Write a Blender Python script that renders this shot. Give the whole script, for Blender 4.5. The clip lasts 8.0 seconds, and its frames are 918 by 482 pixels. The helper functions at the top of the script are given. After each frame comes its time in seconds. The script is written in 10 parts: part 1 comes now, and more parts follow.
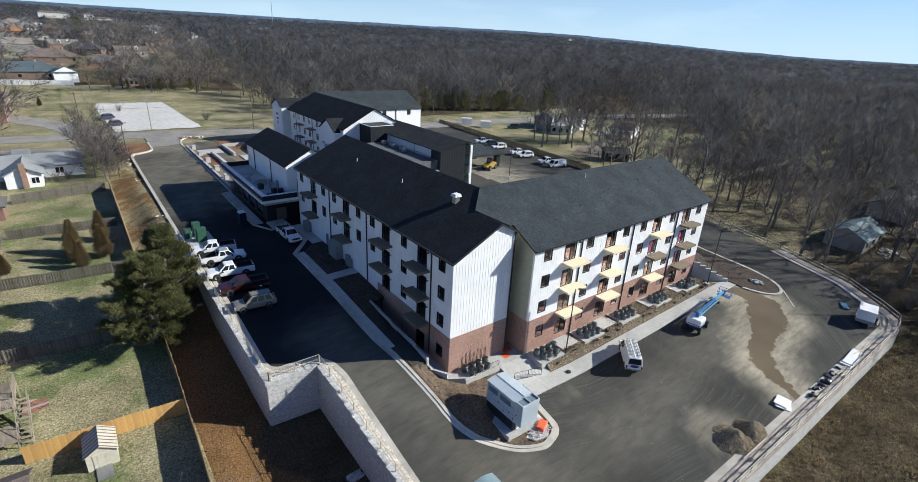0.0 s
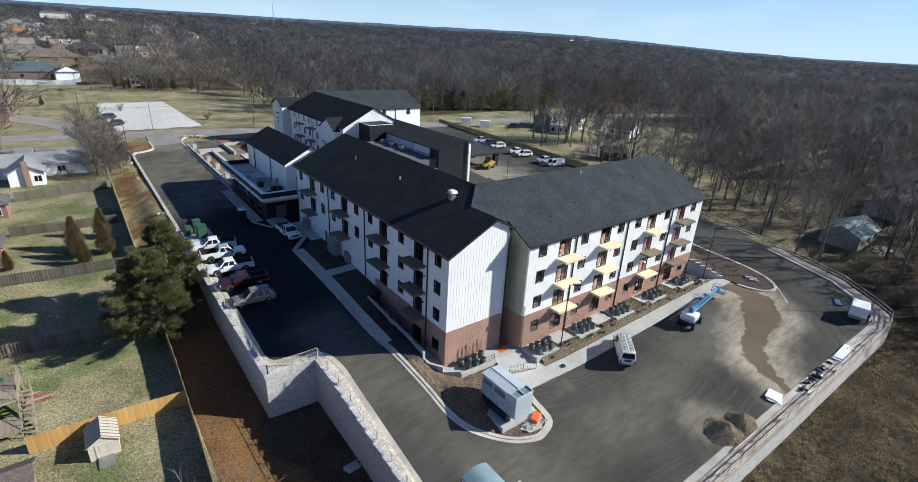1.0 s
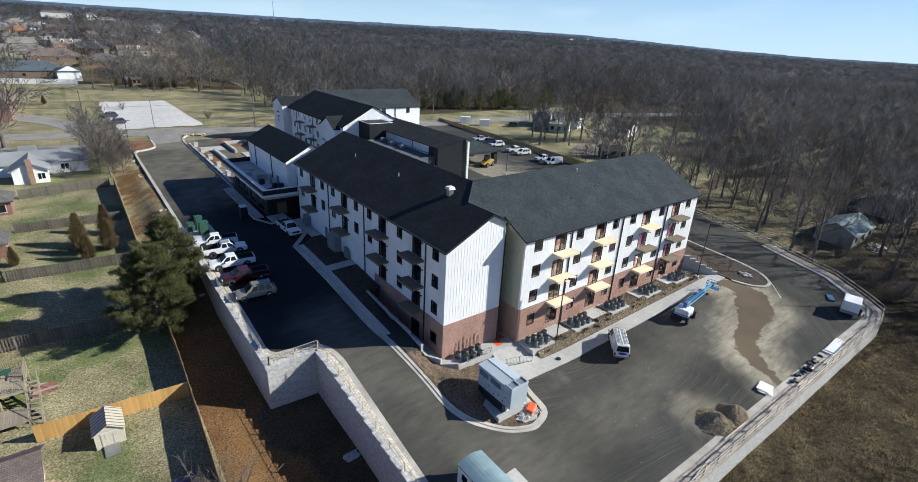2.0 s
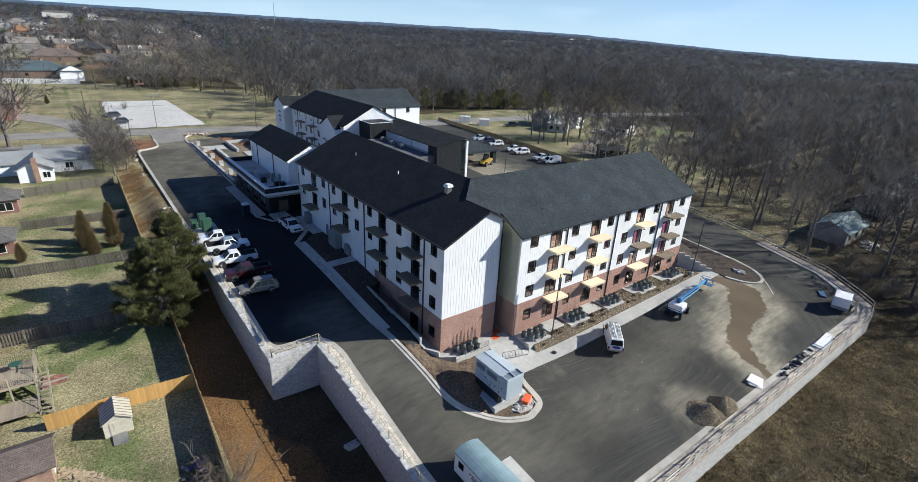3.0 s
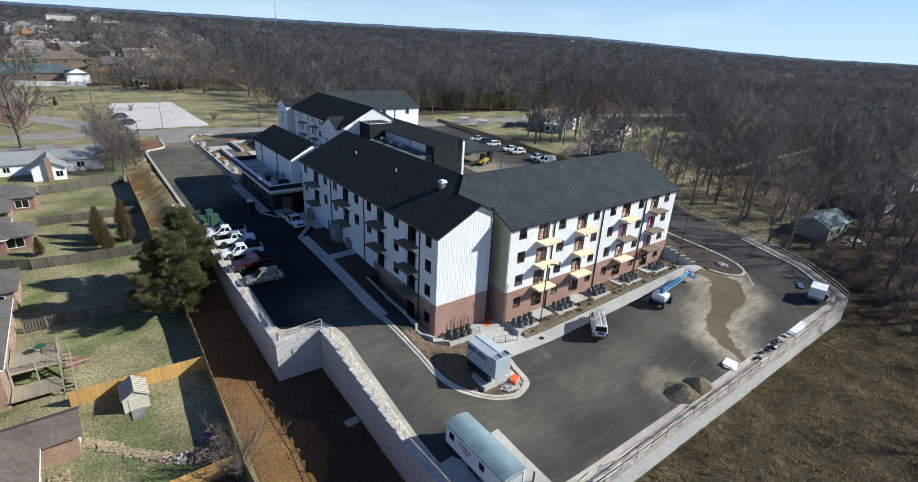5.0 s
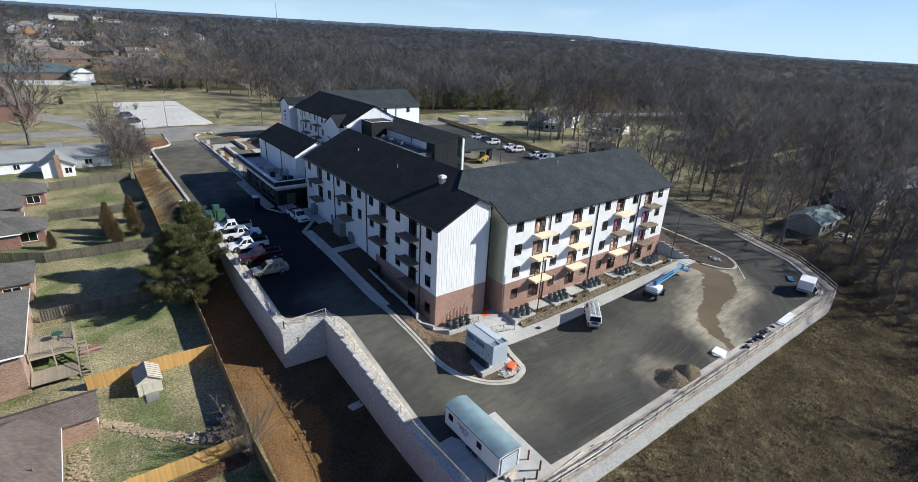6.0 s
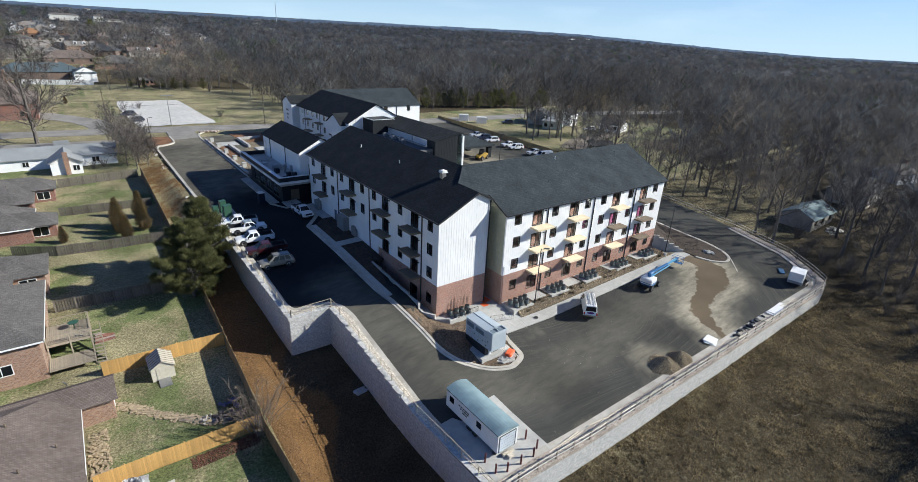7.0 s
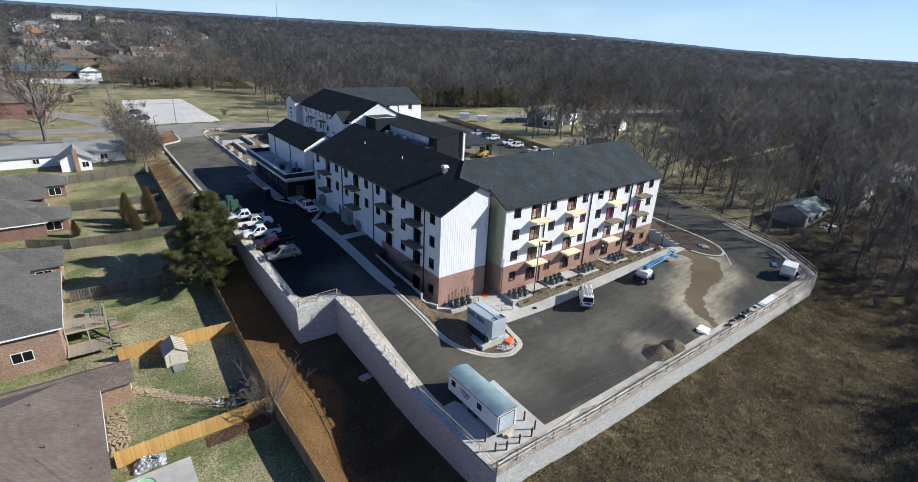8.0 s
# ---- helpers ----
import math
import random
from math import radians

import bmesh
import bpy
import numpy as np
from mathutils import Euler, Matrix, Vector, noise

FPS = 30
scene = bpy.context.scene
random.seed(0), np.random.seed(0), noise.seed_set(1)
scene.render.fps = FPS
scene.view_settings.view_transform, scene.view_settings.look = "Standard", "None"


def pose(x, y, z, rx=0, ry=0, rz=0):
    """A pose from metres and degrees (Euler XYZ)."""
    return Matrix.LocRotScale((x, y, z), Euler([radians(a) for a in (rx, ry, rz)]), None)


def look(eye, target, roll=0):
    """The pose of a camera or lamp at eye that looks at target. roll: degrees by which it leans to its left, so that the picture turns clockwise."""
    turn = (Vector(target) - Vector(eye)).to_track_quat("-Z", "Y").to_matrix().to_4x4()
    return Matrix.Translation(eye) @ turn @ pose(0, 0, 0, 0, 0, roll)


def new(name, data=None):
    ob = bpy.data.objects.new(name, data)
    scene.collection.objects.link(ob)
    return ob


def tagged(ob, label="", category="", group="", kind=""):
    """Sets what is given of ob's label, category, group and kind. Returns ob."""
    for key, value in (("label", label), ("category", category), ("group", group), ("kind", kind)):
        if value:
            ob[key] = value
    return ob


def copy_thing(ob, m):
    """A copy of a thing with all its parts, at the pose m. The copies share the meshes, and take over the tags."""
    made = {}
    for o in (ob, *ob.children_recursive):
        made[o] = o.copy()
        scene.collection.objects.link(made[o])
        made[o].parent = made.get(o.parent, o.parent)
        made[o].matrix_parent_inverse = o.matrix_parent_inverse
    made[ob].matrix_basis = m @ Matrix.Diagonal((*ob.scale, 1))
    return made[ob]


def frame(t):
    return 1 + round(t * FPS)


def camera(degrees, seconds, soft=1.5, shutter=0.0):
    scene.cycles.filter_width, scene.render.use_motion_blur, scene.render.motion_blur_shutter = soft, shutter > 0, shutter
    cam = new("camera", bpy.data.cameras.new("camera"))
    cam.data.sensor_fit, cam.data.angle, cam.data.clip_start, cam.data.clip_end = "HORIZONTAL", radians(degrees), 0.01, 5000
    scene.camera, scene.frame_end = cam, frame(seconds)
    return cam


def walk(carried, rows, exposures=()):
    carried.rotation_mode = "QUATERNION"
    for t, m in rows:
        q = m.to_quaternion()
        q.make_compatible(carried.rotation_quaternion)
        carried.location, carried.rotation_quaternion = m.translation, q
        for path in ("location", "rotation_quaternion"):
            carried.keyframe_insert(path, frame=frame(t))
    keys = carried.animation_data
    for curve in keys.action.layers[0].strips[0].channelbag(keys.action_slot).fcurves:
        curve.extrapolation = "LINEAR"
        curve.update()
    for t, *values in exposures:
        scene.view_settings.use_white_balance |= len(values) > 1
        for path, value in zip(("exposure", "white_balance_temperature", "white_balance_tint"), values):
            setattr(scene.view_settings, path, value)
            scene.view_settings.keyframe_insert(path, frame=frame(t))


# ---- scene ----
cam = camera(85.8, 8.0, 0.4)
PATH = [
    (0, (-1.304, -0.704, 33.83), (-0.151, 0.744, 33.074), 3.1),
    (0.5, (-1.33, -1.273, 33.774), (-0.178, 0.177, 33.019), 3.1),
    (1, (-1.471, -1.83, 33.703), (-0.32, -0.379, 32.948), 3.1),
    (1.5, (-1.652, -2.405, 33.645), (-0.502, -0.954, 32.889), 3.1),
    (3, (-2.61, -4.39, 33.847), (-1.462, -2.938, 33.089), 3.1),
    (3.5, (-2.904, -5.222, 33.974), (-1.757, -3.768, 33.218), 3.1),
    (4, (-3.288, -6.205, 34.128), (-2.141, -4.75, 33.374), 3.0),
    (4.5, (-3.755, -7.163, 34.221), (-2.608, -5.707, 33.469), 3.0),
    (6, (-5.702, -10.328, 34.415), (-4.559, -8.871, 33.66), 3.0),
    (6.5, (-6.417, -11.27, 34.439), (-5.274, -9.814, 33.683), 2.9),
    (7, (-7.23, -12.276, 34.429), (-6.087, -10.82, 33.671), 2.9),
    (7.5, (-7.978, -13.187, 34.407), (-6.835, -11.731, 33.649), 2.9),
    (8, (-8.817, -14.216, 34.381), (-7.676, -12.759, 33.622), 2.9),
]
walk(cam, [(t, look(eye, target, roll)) for t, eye, target, roll in PATH], [(0, 0.65, 6080, 6), (8, 0.65, 6080, 6)])

# ---- daylight ----
SUN_TO = Vector((0.862, -0.507, 0)).normalized()      # level direction towards the sun
SUN_UP = radians(29.3)
world = bpy.data.worlds.new("sky")
scene.world = world
world.use_nodes = True
wn = world.node_tree
wn.nodes.clear()
sky = wn.nodes.new("ShaderNodeTexSky")
sky.sky_type = "NISHITA"
sky.sun_disc = False
sky.sun_elevation = SUN_UP
sky.sun_rotation = math.atan2(SUN_TO.x, SUN_TO.y)
sky.altitude = 350
sky.air_density, sky.dust_density, sky.ozone_density = 1.0, 0.05, 2.5
back = wn.nodes.new("ShaderNodeBackground")
back.inputs["Strength"].default_value = 0.046
wout = wn.nodes.new("ShaderNodeOutputWorld")
# thin cirrus high in the sky
tc = wn.nodes.new("ShaderNodeTexCoord")
mp = wn.nodes.new("ShaderNodeMapping")
mp.inputs["Scale"].default_value = (1.2, 2.5, 9.0)
cn = wn.nodes.new("ShaderNodeTexNoise")
cn.inputs["Scale"].default_value = 2.2
cn.inputs["Detail"].default_value = 7.0
cr = wn.nodes.new("ShaderNodeMapRange")
cr.inputs["From Min"].default_value, cr.inputs["From Max"].default_value = 0.5, 0.8
cr.inputs["To Min"].default_value, cr.inputs["To Max"].default_value = 0.0, 0.35
cm = wn.nodes.new("ShaderNodeMix")
cm.data_type = "RGBA"
cm.inputs["B"].default_value = (14, 15, 16, 1)
wn.links.new(tc.outputs["Generated"], mp.inputs["Vector"])
wn.links.new(mp.outputs["Vector"], cn.inputs["Vector"])
wn.links.new(cn.outputs["Fac"], cr.inputs["Value"])
wn.links.new(cr.outputs["Result"], cm.inputs["Factor"])
tint = wn.nodes.new("ShaderNodeVectorMath")          # clear, dry winter air: bluer than the default sky
tint.operation = "MULTIPLY"
tint.inputs[1].default_value = (0.62, 0.93, 1.48)
wn.links.new(sky.outputs["Color"], tint.inputs[0])
wn.links.new(tint.outputs["Vector"], cm.inputs["A"])
# pale haze low over the horizon
hz = wn.nodes.new("ShaderNodeSeparateXYZ")
hr = wn.nodes.new("ShaderNodeMapRange")
hr.inputs["From Min"].default_value, hr.inputs["From Max"].default_value = 0.0, 0.22
hr.inputs["To Min"].default_value, hr.inputs["To Max"].default_value = 0.75, 0.0
hm = wn.nodes.new("ShaderNodeMix")
hm.data_type = "RGBA"
hm.inputs["B"].default_value = (10.4, 12.9, 15.0, 1)
wn.links.new(tc.outputs["Generated"], hz.inputs["Vector"])
wn.links.new(hz.outputs["Z"], hr.inputs["Value"])
wn.links.new(hr.outputs["Result"], hm.inputs["Factor"])
wn.links.new(cm.outputs["Result"], hm.inputs["A"])
wn.links.new(hm.outputs["Result"], back.inputs["Color"])
wn.links.new(back.outputs["Background"], wout.inputs["Surface"])

sun_data = bpy.data.lights.new("sun", "SUN")
sun_data.energy = 5.0
sun_data.angle = radians(0.53)
sun_data.color = (1.0, 0.935, 0.825)
sun = new("sun", sun_data)
sun_dir = Vector((SUN_TO.x * math.cos(SUN_UP), SUN_TO.y * math.cos(SUN_UP), math.sin(SUN_UP)))
sun.matrix_world = look(sun_dir * 300, (0, 0, 0))

# ---- materials ----
def mat(name, c1, c2=None, scale=4.0, rough=0.85, bump=0.0, bump_scale=30.0, metal=0.0, wide=0.18, wide_scale=0.25,
        stretch=(1, 1, 1), own=0.0, island=0.0, spec=0.5):
    """Base colour c1..c2 by fine noise, shaded by wide noise, with relief; own / island: variation from piece to piece."""
    m = bpy.data.materials.new(name)
    m.use_nodes = True
    nt = m.node_tree
    bs = nt.nodes["Principled BSDF"]
    bs.inputs["Roughness"].default_value = rough
    bs.inputs["Metallic"].default_value = metal
    bs.inputs["Specular IOR Level"].default_value = spec
    c2 = c2 or tuple(v * 0.8 for v in c1)
    co = nt.nodes.new("ShaderNodeTexCoord")
    ma = nt.nodes.new("ShaderNodeMapping")
    ma.inputs["Scale"].default_value = stretch
    nt.links.new(co.outputs["Object"], ma.inputs["Vector"])
    n1 = nt.nodes.new("ShaderNodeTexNoise")
    n1.inputs["Scale"].default_value = scale
    n1.inputs["Detail"].default_value = 6
    nt.links.new(ma.outputs["Vector"], n1.inputs["Vector"])
    r1 = nt.nodes.new("ShaderNodeMapRange")
    r1.inputs["From Min"].default_value, r1.inputs["From Max"].default_value = 0.3, 0.7
    nt.links.new(n1.outputs["Fac"], r1.inputs["Value"])
    mx = nt.nodes.new("ShaderNodeMix")
    mx.data_type = "RGBA"
    mx.inputs["A"].default_value, mx.inputs["B"].default_value = (*c1, 1), (*c2, 1)
    nt.links.new(r1.outputs["Result"], mx.inputs["Factor"])
    n2 = nt.nodes.new("ShaderNodeTexNoise")
    n2.inputs["Scale"].default_value = wide_scale
    n2.inputs["Detail"].default_value = 4
    nt.links.new(co.outputs["Object"], n2.inputs["Vector"])
    r2 = nt.nodes.new("ShaderNodeMapRange")
    r2.inputs["From Min"].default_value, r2.inputs["From Max"].default_value = 0.3, 0.7
    r2.inputs["To Min"].default_value, r2.inputs["To Max"].default_value = 1 - wide, 1 + wide
    nt.links.new(n2.outputs["Fac"], r2.inputs["Value"])
    value = r2.outputs["Result"]
    for amount, node, socket in ((own, "ShaderNodeObjectInfo", "Random"), (island, "ShaderNodeNewGeometry", "Random Per Island")):
        if amount:
            oi = nt.nodes.new(node)
            r3 = nt.nodes.new("ShaderNodeMapRange")
            r3.inputs["To Min"].default_value, r3.inputs["To Max"].default_value = 1 - amount, 1 + amount
            nt.links.new(oi.outputs[socket], r3.inputs["Value"])
            mu = nt.nodes.new("ShaderNodeMath")
            mu.operation = "MULTIPLY"
            nt.links.new(value, mu.inputs[0])
            nt.links.new(r3.outputs["Result"], mu.inputs[1])
            value = mu.outputs[0]
    vm = nt.nodes.new("ShaderNodeVectorMath")
    vm.operation = "SCALE"
    nt.links.new(mx.outputs["Result"], vm.inputs[0])
    nt.links.new(value, vm.inputs["Scale"])
    nt.links.new(vm.outputs["Vector"], bs.inputs["Base Color"])
    if bump:
        n3 = nt.nodes.new("ShaderNodeTexNoise")
        n3.inputs["Scale"].default_value = bump_scale
        n3.inputs["Detail"].default_value = 4
        nt.links.new(ma.outputs["Vector"], n3.inputs["Vector"])
        b = nt.nodes.new("ShaderNodeBump")
        b.inputs["Strength"].default_value = bump
        b.inputs["Distance"].default_value = 0.05
        nt.links.new(n3.outputs["Fac"], b.inputs["Height"])
        nt.links.new(b.outputs["Normal"], bs.inputs["Normal"])
    return m


def thin(m, share_=0.5):
    """Lets half of the light through: for twigs, blades and leaf sprays."""
    nt = m.node_tree
    bs = nt.nodes["Principled BSDF"]
    out = nt.nodes["Material Output"]
    tr = nt.nodes.new("ShaderNodeBsdfTranslucent")
    mi = nt.nodes.new("ShaderNodeMixShader")
    mi.inputs[0].default_value = share_
    nt.links.new(bs.inputs["Base Color"].links[0].from_socket, tr.inputs["Color"])
    nt.links.new(bs.outputs[0], mi.inputs[1])
    nt.links.new(tr.outputs[0], mi.inputs[2])
    nt.links.new(mi.outputs[0], out.inputs["Surface"])
    return m


def courses(name, c1, c2, mortar, width, height, joint=0.01, rough=0.9, bump=0.6, turn=(0, 0, 0), plane="xz", wide=0.12, wide_scale=0.35):
    """Bricks, blocks or shingles too small to pick apart: coursed pattern with relief, laid on the plane given."""
    m = mat(name, c1, c2, 6.0, rough, wide=wide, wide_scale=wide_scale, spec=0.12)
    nt = m.node_tree
    bs = nt.nodes["Principled BSDF"]
    co = nt.nodes.new("ShaderNodeTexCoord")
    sp = nt.nodes.new("ShaderNodeSeparateXYZ")
    cb = nt.nodes.new("ShaderNodeCombineXYZ")
    nt.links.new(co.outputs["Object"], sp.inputs["Vector"])
    ad = nt.nodes.new("ShaderNodeMath")
    ad.operation = "ADD"
    if plane == "walls":                                  # runs along x or y, courses by height
        nt.links.new(sp.outputs["X"], ad.inputs[0])
        nt.links.new(sp.outputs["Y"], ad.inputs[1])
        nt.links.new(ad.outputs[0], cb.inputs["X"])
        nt.links.new(sp.outputs["Z"], cb.inputs["Y"])
    else:
        nt.links.new(sp.outputs[plane[0].upper()], cb.inputs["X"])
        nt.links.new(sp.outputs[plane[1].upper()], cb.inputs["Y"])
    br = nt.nodes.new("ShaderNodeTexBrick")
    br.inputs["Scale"].default_value = 1.0
    br.inputs["Brick Width"].default_value, br.inputs["Row Height"].default_value = width, height
    br.inputs["Mortar Size"].default_value = joint
    br.inputs["Mortar Smooth"].default_value = 0.2
    br.inputs["Color1"].default_value, br.inputs["Color2"].default_value = (*c1, 1), (*c2, 1)
    br.inputs["Mortar"].default_value = (*mortar, 1)
    nt.links.new(cb.outputs["Vector"], br.inputs["Vector"])
    vm = next(n for n in nt.nodes if n.bl_idname == "ShaderNodeVectorMath")
    nt.links.new(br.outputs["Color"], vm.inputs[0])
    b = nt.nodes.new("ShaderNodeBump")
    b.inputs["Strength"].default_value = bump
    b.inputs["Distance"].default_value = 0.02
    b.invert = True
    nt.links.new(br.outputs["Fac"], b.inputs["Height"])
    nt.links.new(b.outputs["Normal"], bs.inputs["Normal"])
    return m


M_white = mat("white_siding", (0.80, 0.80, 0.79), (0.74, 0.745, 0.75), 1.5, 0.55, wide=0.05)
M_brick = courses("brick", (0.43, 0.24, 0.175), (0.235, 0.12, 0.09), (0.42, 0.35, 0.31), 0.21, 0.075, 0.012, plane="walls")
M_tan_brick = courses("house_brick", (0.40, 0.25, 0.165), (0.19, 0.095, 0.065), (0.36, 0.31, 0.27), 0.21, 0.075, 0.012, plane="walls")
M_red_brick = courses("house_brick_red", (0.27, 0.125, 0.09), (0.13, 0.055, 0.042), (0.33, 0.28, 0.25), 0.21, 0.075, 0.012, plane="walls")
# one charcoal shingle in two tones: shade painted into M_roof, sun into M_roofx
M_roof = courses("roof_shingle_shade_tone", (0.019, 0.021, 0.024), (0.027, 0.030, 0.033), (0.015, 0.017, 0.019), 0.32, 0.145, 0.012, 0.9, 0.5, plane="yz", wide=0.2)
M_roofx = courses("roof_shingle_sun_tone", (0.033, 0.040, 0.045), (0.045, 0.054, 0.060), (0.028, 0.034, 0.038), 0.32, 0.145, 0.012, 0.9, 0.5, plane="xz", wide=0.2)
M_house_roof = courses("house_shingle", (0.10, 0.095, 0.09), (0.15, 0.14, 0.135), (0.06, 0.056, 0.053), 0.32, 0.14, 0.014, 0.92, 0.6, plane="xy", wide=0.16)
M_brown_roof = courses("brown_shingle", (0.125, 0.100, 0.088), (0.175, 0.142, 0.126), (0.088, 0.070, 0.062), 0.32, 0.14, 0.014, 0.92, 0.6, plane="xy", wide=0.16)
M_block = courses("wall_block", (0.52, 0.51, 0.495), (0.43, 0.425, 0.415), (0.38, 0.375, 0.365), 0.46, 0.2, 0.02, 0.92, 0.9, plane="walls", wide=0.22, wide_scale=4.0)
M_black = mat("black_metal", (0.018, 0.019, 0.021), (0.026, 0.027, 0.03), 3, 0.45, wide=0.1)
M_dark = mat("dark_metal_siding", (0.013, 0.016, 0.019), (0.018, 0.021, 0.025), 2, 0.6, wide=0.1, spec=0.25)
M_concrete = mat("concrete", (0.44, 0.43, 0.405), (0.37, 0.36, 0.34), 1.8, 0.9, 0.15, 40, wide=0.14, wide_scale=0.3)
M_kerb = mat("kerb_concrete", (0.47, 0.44, 0.39), (0.37, 0.34, 0.29), 1.2, 0.9, 0.15, 40, wide=0.18)
M_lumber = mat("new_lumber", (0.78, 0.66, 0.47), (0.66, 0.54, 0.36), 6, 0.75, 0.1, 30, stretch=(1, 8, 8), own=0.08)
M_weathered = mat("stained_lumber", (0.19, 0.148, 0.10), (0.13, 0.10, 0.07), 6, 0.8, 0.1, 30, stretch=(1, 8, 8), own=0.1)
M_frame = mat("window_frame_black", (0.012, 0.012, 0.013), (0.018, 0.018, 0.02), 4, 0.4)
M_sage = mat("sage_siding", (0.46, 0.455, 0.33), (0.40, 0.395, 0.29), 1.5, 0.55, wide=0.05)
M_trim_white = mat("white_trim", (0.76, 0.76, 0.75), (0.7, 0.7, 0.69), 3, 0.5, wide=0.06)
M_steel = mat("galvanised_steel", (0.45, 0.46, 0.47), (0.36, 0.37, 0.38), 6, 0.4, metal=0.85)
M_soil = mat("red_soil", (0.20, 0.095, 0.040), (0.115, 0.055, 0.025), 1.6, 0.95, 0.9, 5, wide=0.35, wide_scale=0.3)
M_mulch = mat("bed_soil", (0.064, 0.042, 0.027), (0.022, 0.016, 0.011), 2.2, 0.95, 1.0, 6, wide=0.25, wide_scale=0.6)
M_island = mat("island_soil", (0.17, 0.118, 0.076), (0.055, 0.038, 0.025), 3.5, 0.95, 1.0, 6, wide=0.3, wide_scale=0.5)
M_rock = mat("river_rock", (0.17, 0.13, 0.082), (0.05, 0.038, 0.025), 6.0, 0.9, 1.0, 7, wide=0.15)
M_gravel = mat("gravel", (0.29, 0.225, 0.145), (0.05, 0.04, 0.027), 4.5, 0.95, 1.0, 10, wide=0.2)
M_rubber = mat("rubber", (0.016, 0.016, 0.017), (0.024, 0.024, 0.025), 8, 0.8)
M_interior = mat("interior_board", (0.33, 0.17, 0.15), (0.24, 0.11, 0.10), 0.9, 0.9)


def glass(name="glass", tint=(0.75, 0.8, 0.8)):
    m = bpy.data.materials.new(name)
    m.use_nodes = True
    bs = m.node_tree.nodes["Principled BSDF"]
    bs.inputs["Base Color"].default_value = (*tint, 1)
    bs.inputs["Roughness"].default_value = 0.03
    bs.inputs["Transmission Weight"].default_value = 1.0
    bs.inputs["IOR"].default_value = 1.5
    return m


M_glass = glass()
M_car_glass = mat("tinted_glass", (0.010, 0.012, 0.014), (0.014, 0.016, 0.018), 2, 0.06, spec=0.35)

# ---- mesh tools ----
def bx(bm, x0, x1, y0, y1, z0, z1, m=None):
    """A box; m turns or moves it."""
    vs = [bm.verts.new((x, y, z)) for x in (x0, x1) for y in (y0, y1) for z in (z0, z1)]
    for f in ((0, 1, 3, 2), (4, 6, 7, 5), (0, 4, 5, 1), (2, 3, 7, 6), (0, 2, 6, 4), (1, 5, 7, 3)):
        bm.faces.new([vs[i] for i in f])
    if m:
        for v in vs:
            v.co = m @ v.co
    return vs


def tube(bm, a, b, r0, r1=None, n=8, caps=True):
    """A straight tapered tube from a to b."""
    a, b = Vector(a), Vector(b)
    r1 = r0 if r1 is None else r1
    d = (b - a).normalized()
    u = d.orthogonal().normalized()
    w = d.cross(u)
    ra, rb = [], []
    for i in range(n):
        t = 2 * math.pi * i / n
        o = u * math.cos(t) + w * math.sin(t)
        ra.append(bm.verts.new(a + o * r0))
        rb.append(bm.verts.new(b + o * r1))
    for i in range(n):
        j = (i + 1) % n
        bm.faces.new((ra[i], ra[j], rb[j], rb[i]))
    if caps and n > 2:
        bm.faces.new(ra[::-1])
        bm.faces.new(rb)


def prism(bm, poly, z0, z1):
    """An upright prism over a plan polygon (anticlockwise); z0, z1 are heights or functions of x, y."""
    f0 = z0 if callable(z0) else (lambda x, y: z0)
    f1 = z1 if callable(z1) else (lambda x, y: z1)
    lo = [bm.verts.new((x, y, f0(x, y))) for x, y in poly]
    hi = [bm.verts.new((x, y, f1(x, y))) for x, y in poly]
    n = len(poly)
    bm.faces.new(lo[::-1])
    bm.faces.new(hi)
    for i in range(n):
        j = (i + 1) % n
        bm.faces.new((lo[i], lo[j], hi[j], hi[i]))


def slab(bm, pts, thick):
    """A plate of some thickness under the flat polygon pts (seen anticlockwise from above)."""
    hi = [bm.verts.new(p) for p in pts]
    lo = [bm.verts.new((p[0], p[1], p[2] - thick)) for p in pts]
    n = len(pts)
    bm.faces.new(hi)
    bm.faces.new(lo[::-1])
    for i in range(n):
        j = (i + 1) % n
        bm.faces.new((hi[j], hi[i], lo[i], lo[j]))


def to_mesh(name, bm, material, smooth=False, bevel=0.0):
    bmesh.ops.recalc_face_normals(bm, faces=bm.faces)
    if bevel:
        bmesh.ops.bevel(bm, geom=bm.edges[:], offset=bevel, segments=1, affect="EDGES", clamp_overlap=True)
    me = bpy.data.meshes.new(name)
    bm.to_mesh(me)
    bm.free()
    for mm in (material if isinstance(material, (list, tuple)) else (material,)):
        me.materials.append(mm)
    if smooth:
        me.polygons.foreach_set("use_smooth", [True] * len(me.polygons))
    return me


def part(name, bm, material, parent=None, label="", smooth=False, bevel=0.0):
    ob = new(name, to_mesh(name, bm, material, smooth, bevel))
    if parent:
        ob.parent = parent
    return tagged(ob, label)


def share(name, mesh, parent, m=None):
    """One more object on a mesh that is already there."""
    ob = new(name, mesh)
    ob.parent = parent
    if m is not None:
        ob.matrix_basis = m
    return ob


def thing(name, label, category, m=None, group="", kind=""):
    ob = new(name)
    ob.empty_display_size = 0.3
    if m is not None:
        ob.matrix_basis = m
    return tagged(ob, label, category, group, kind)


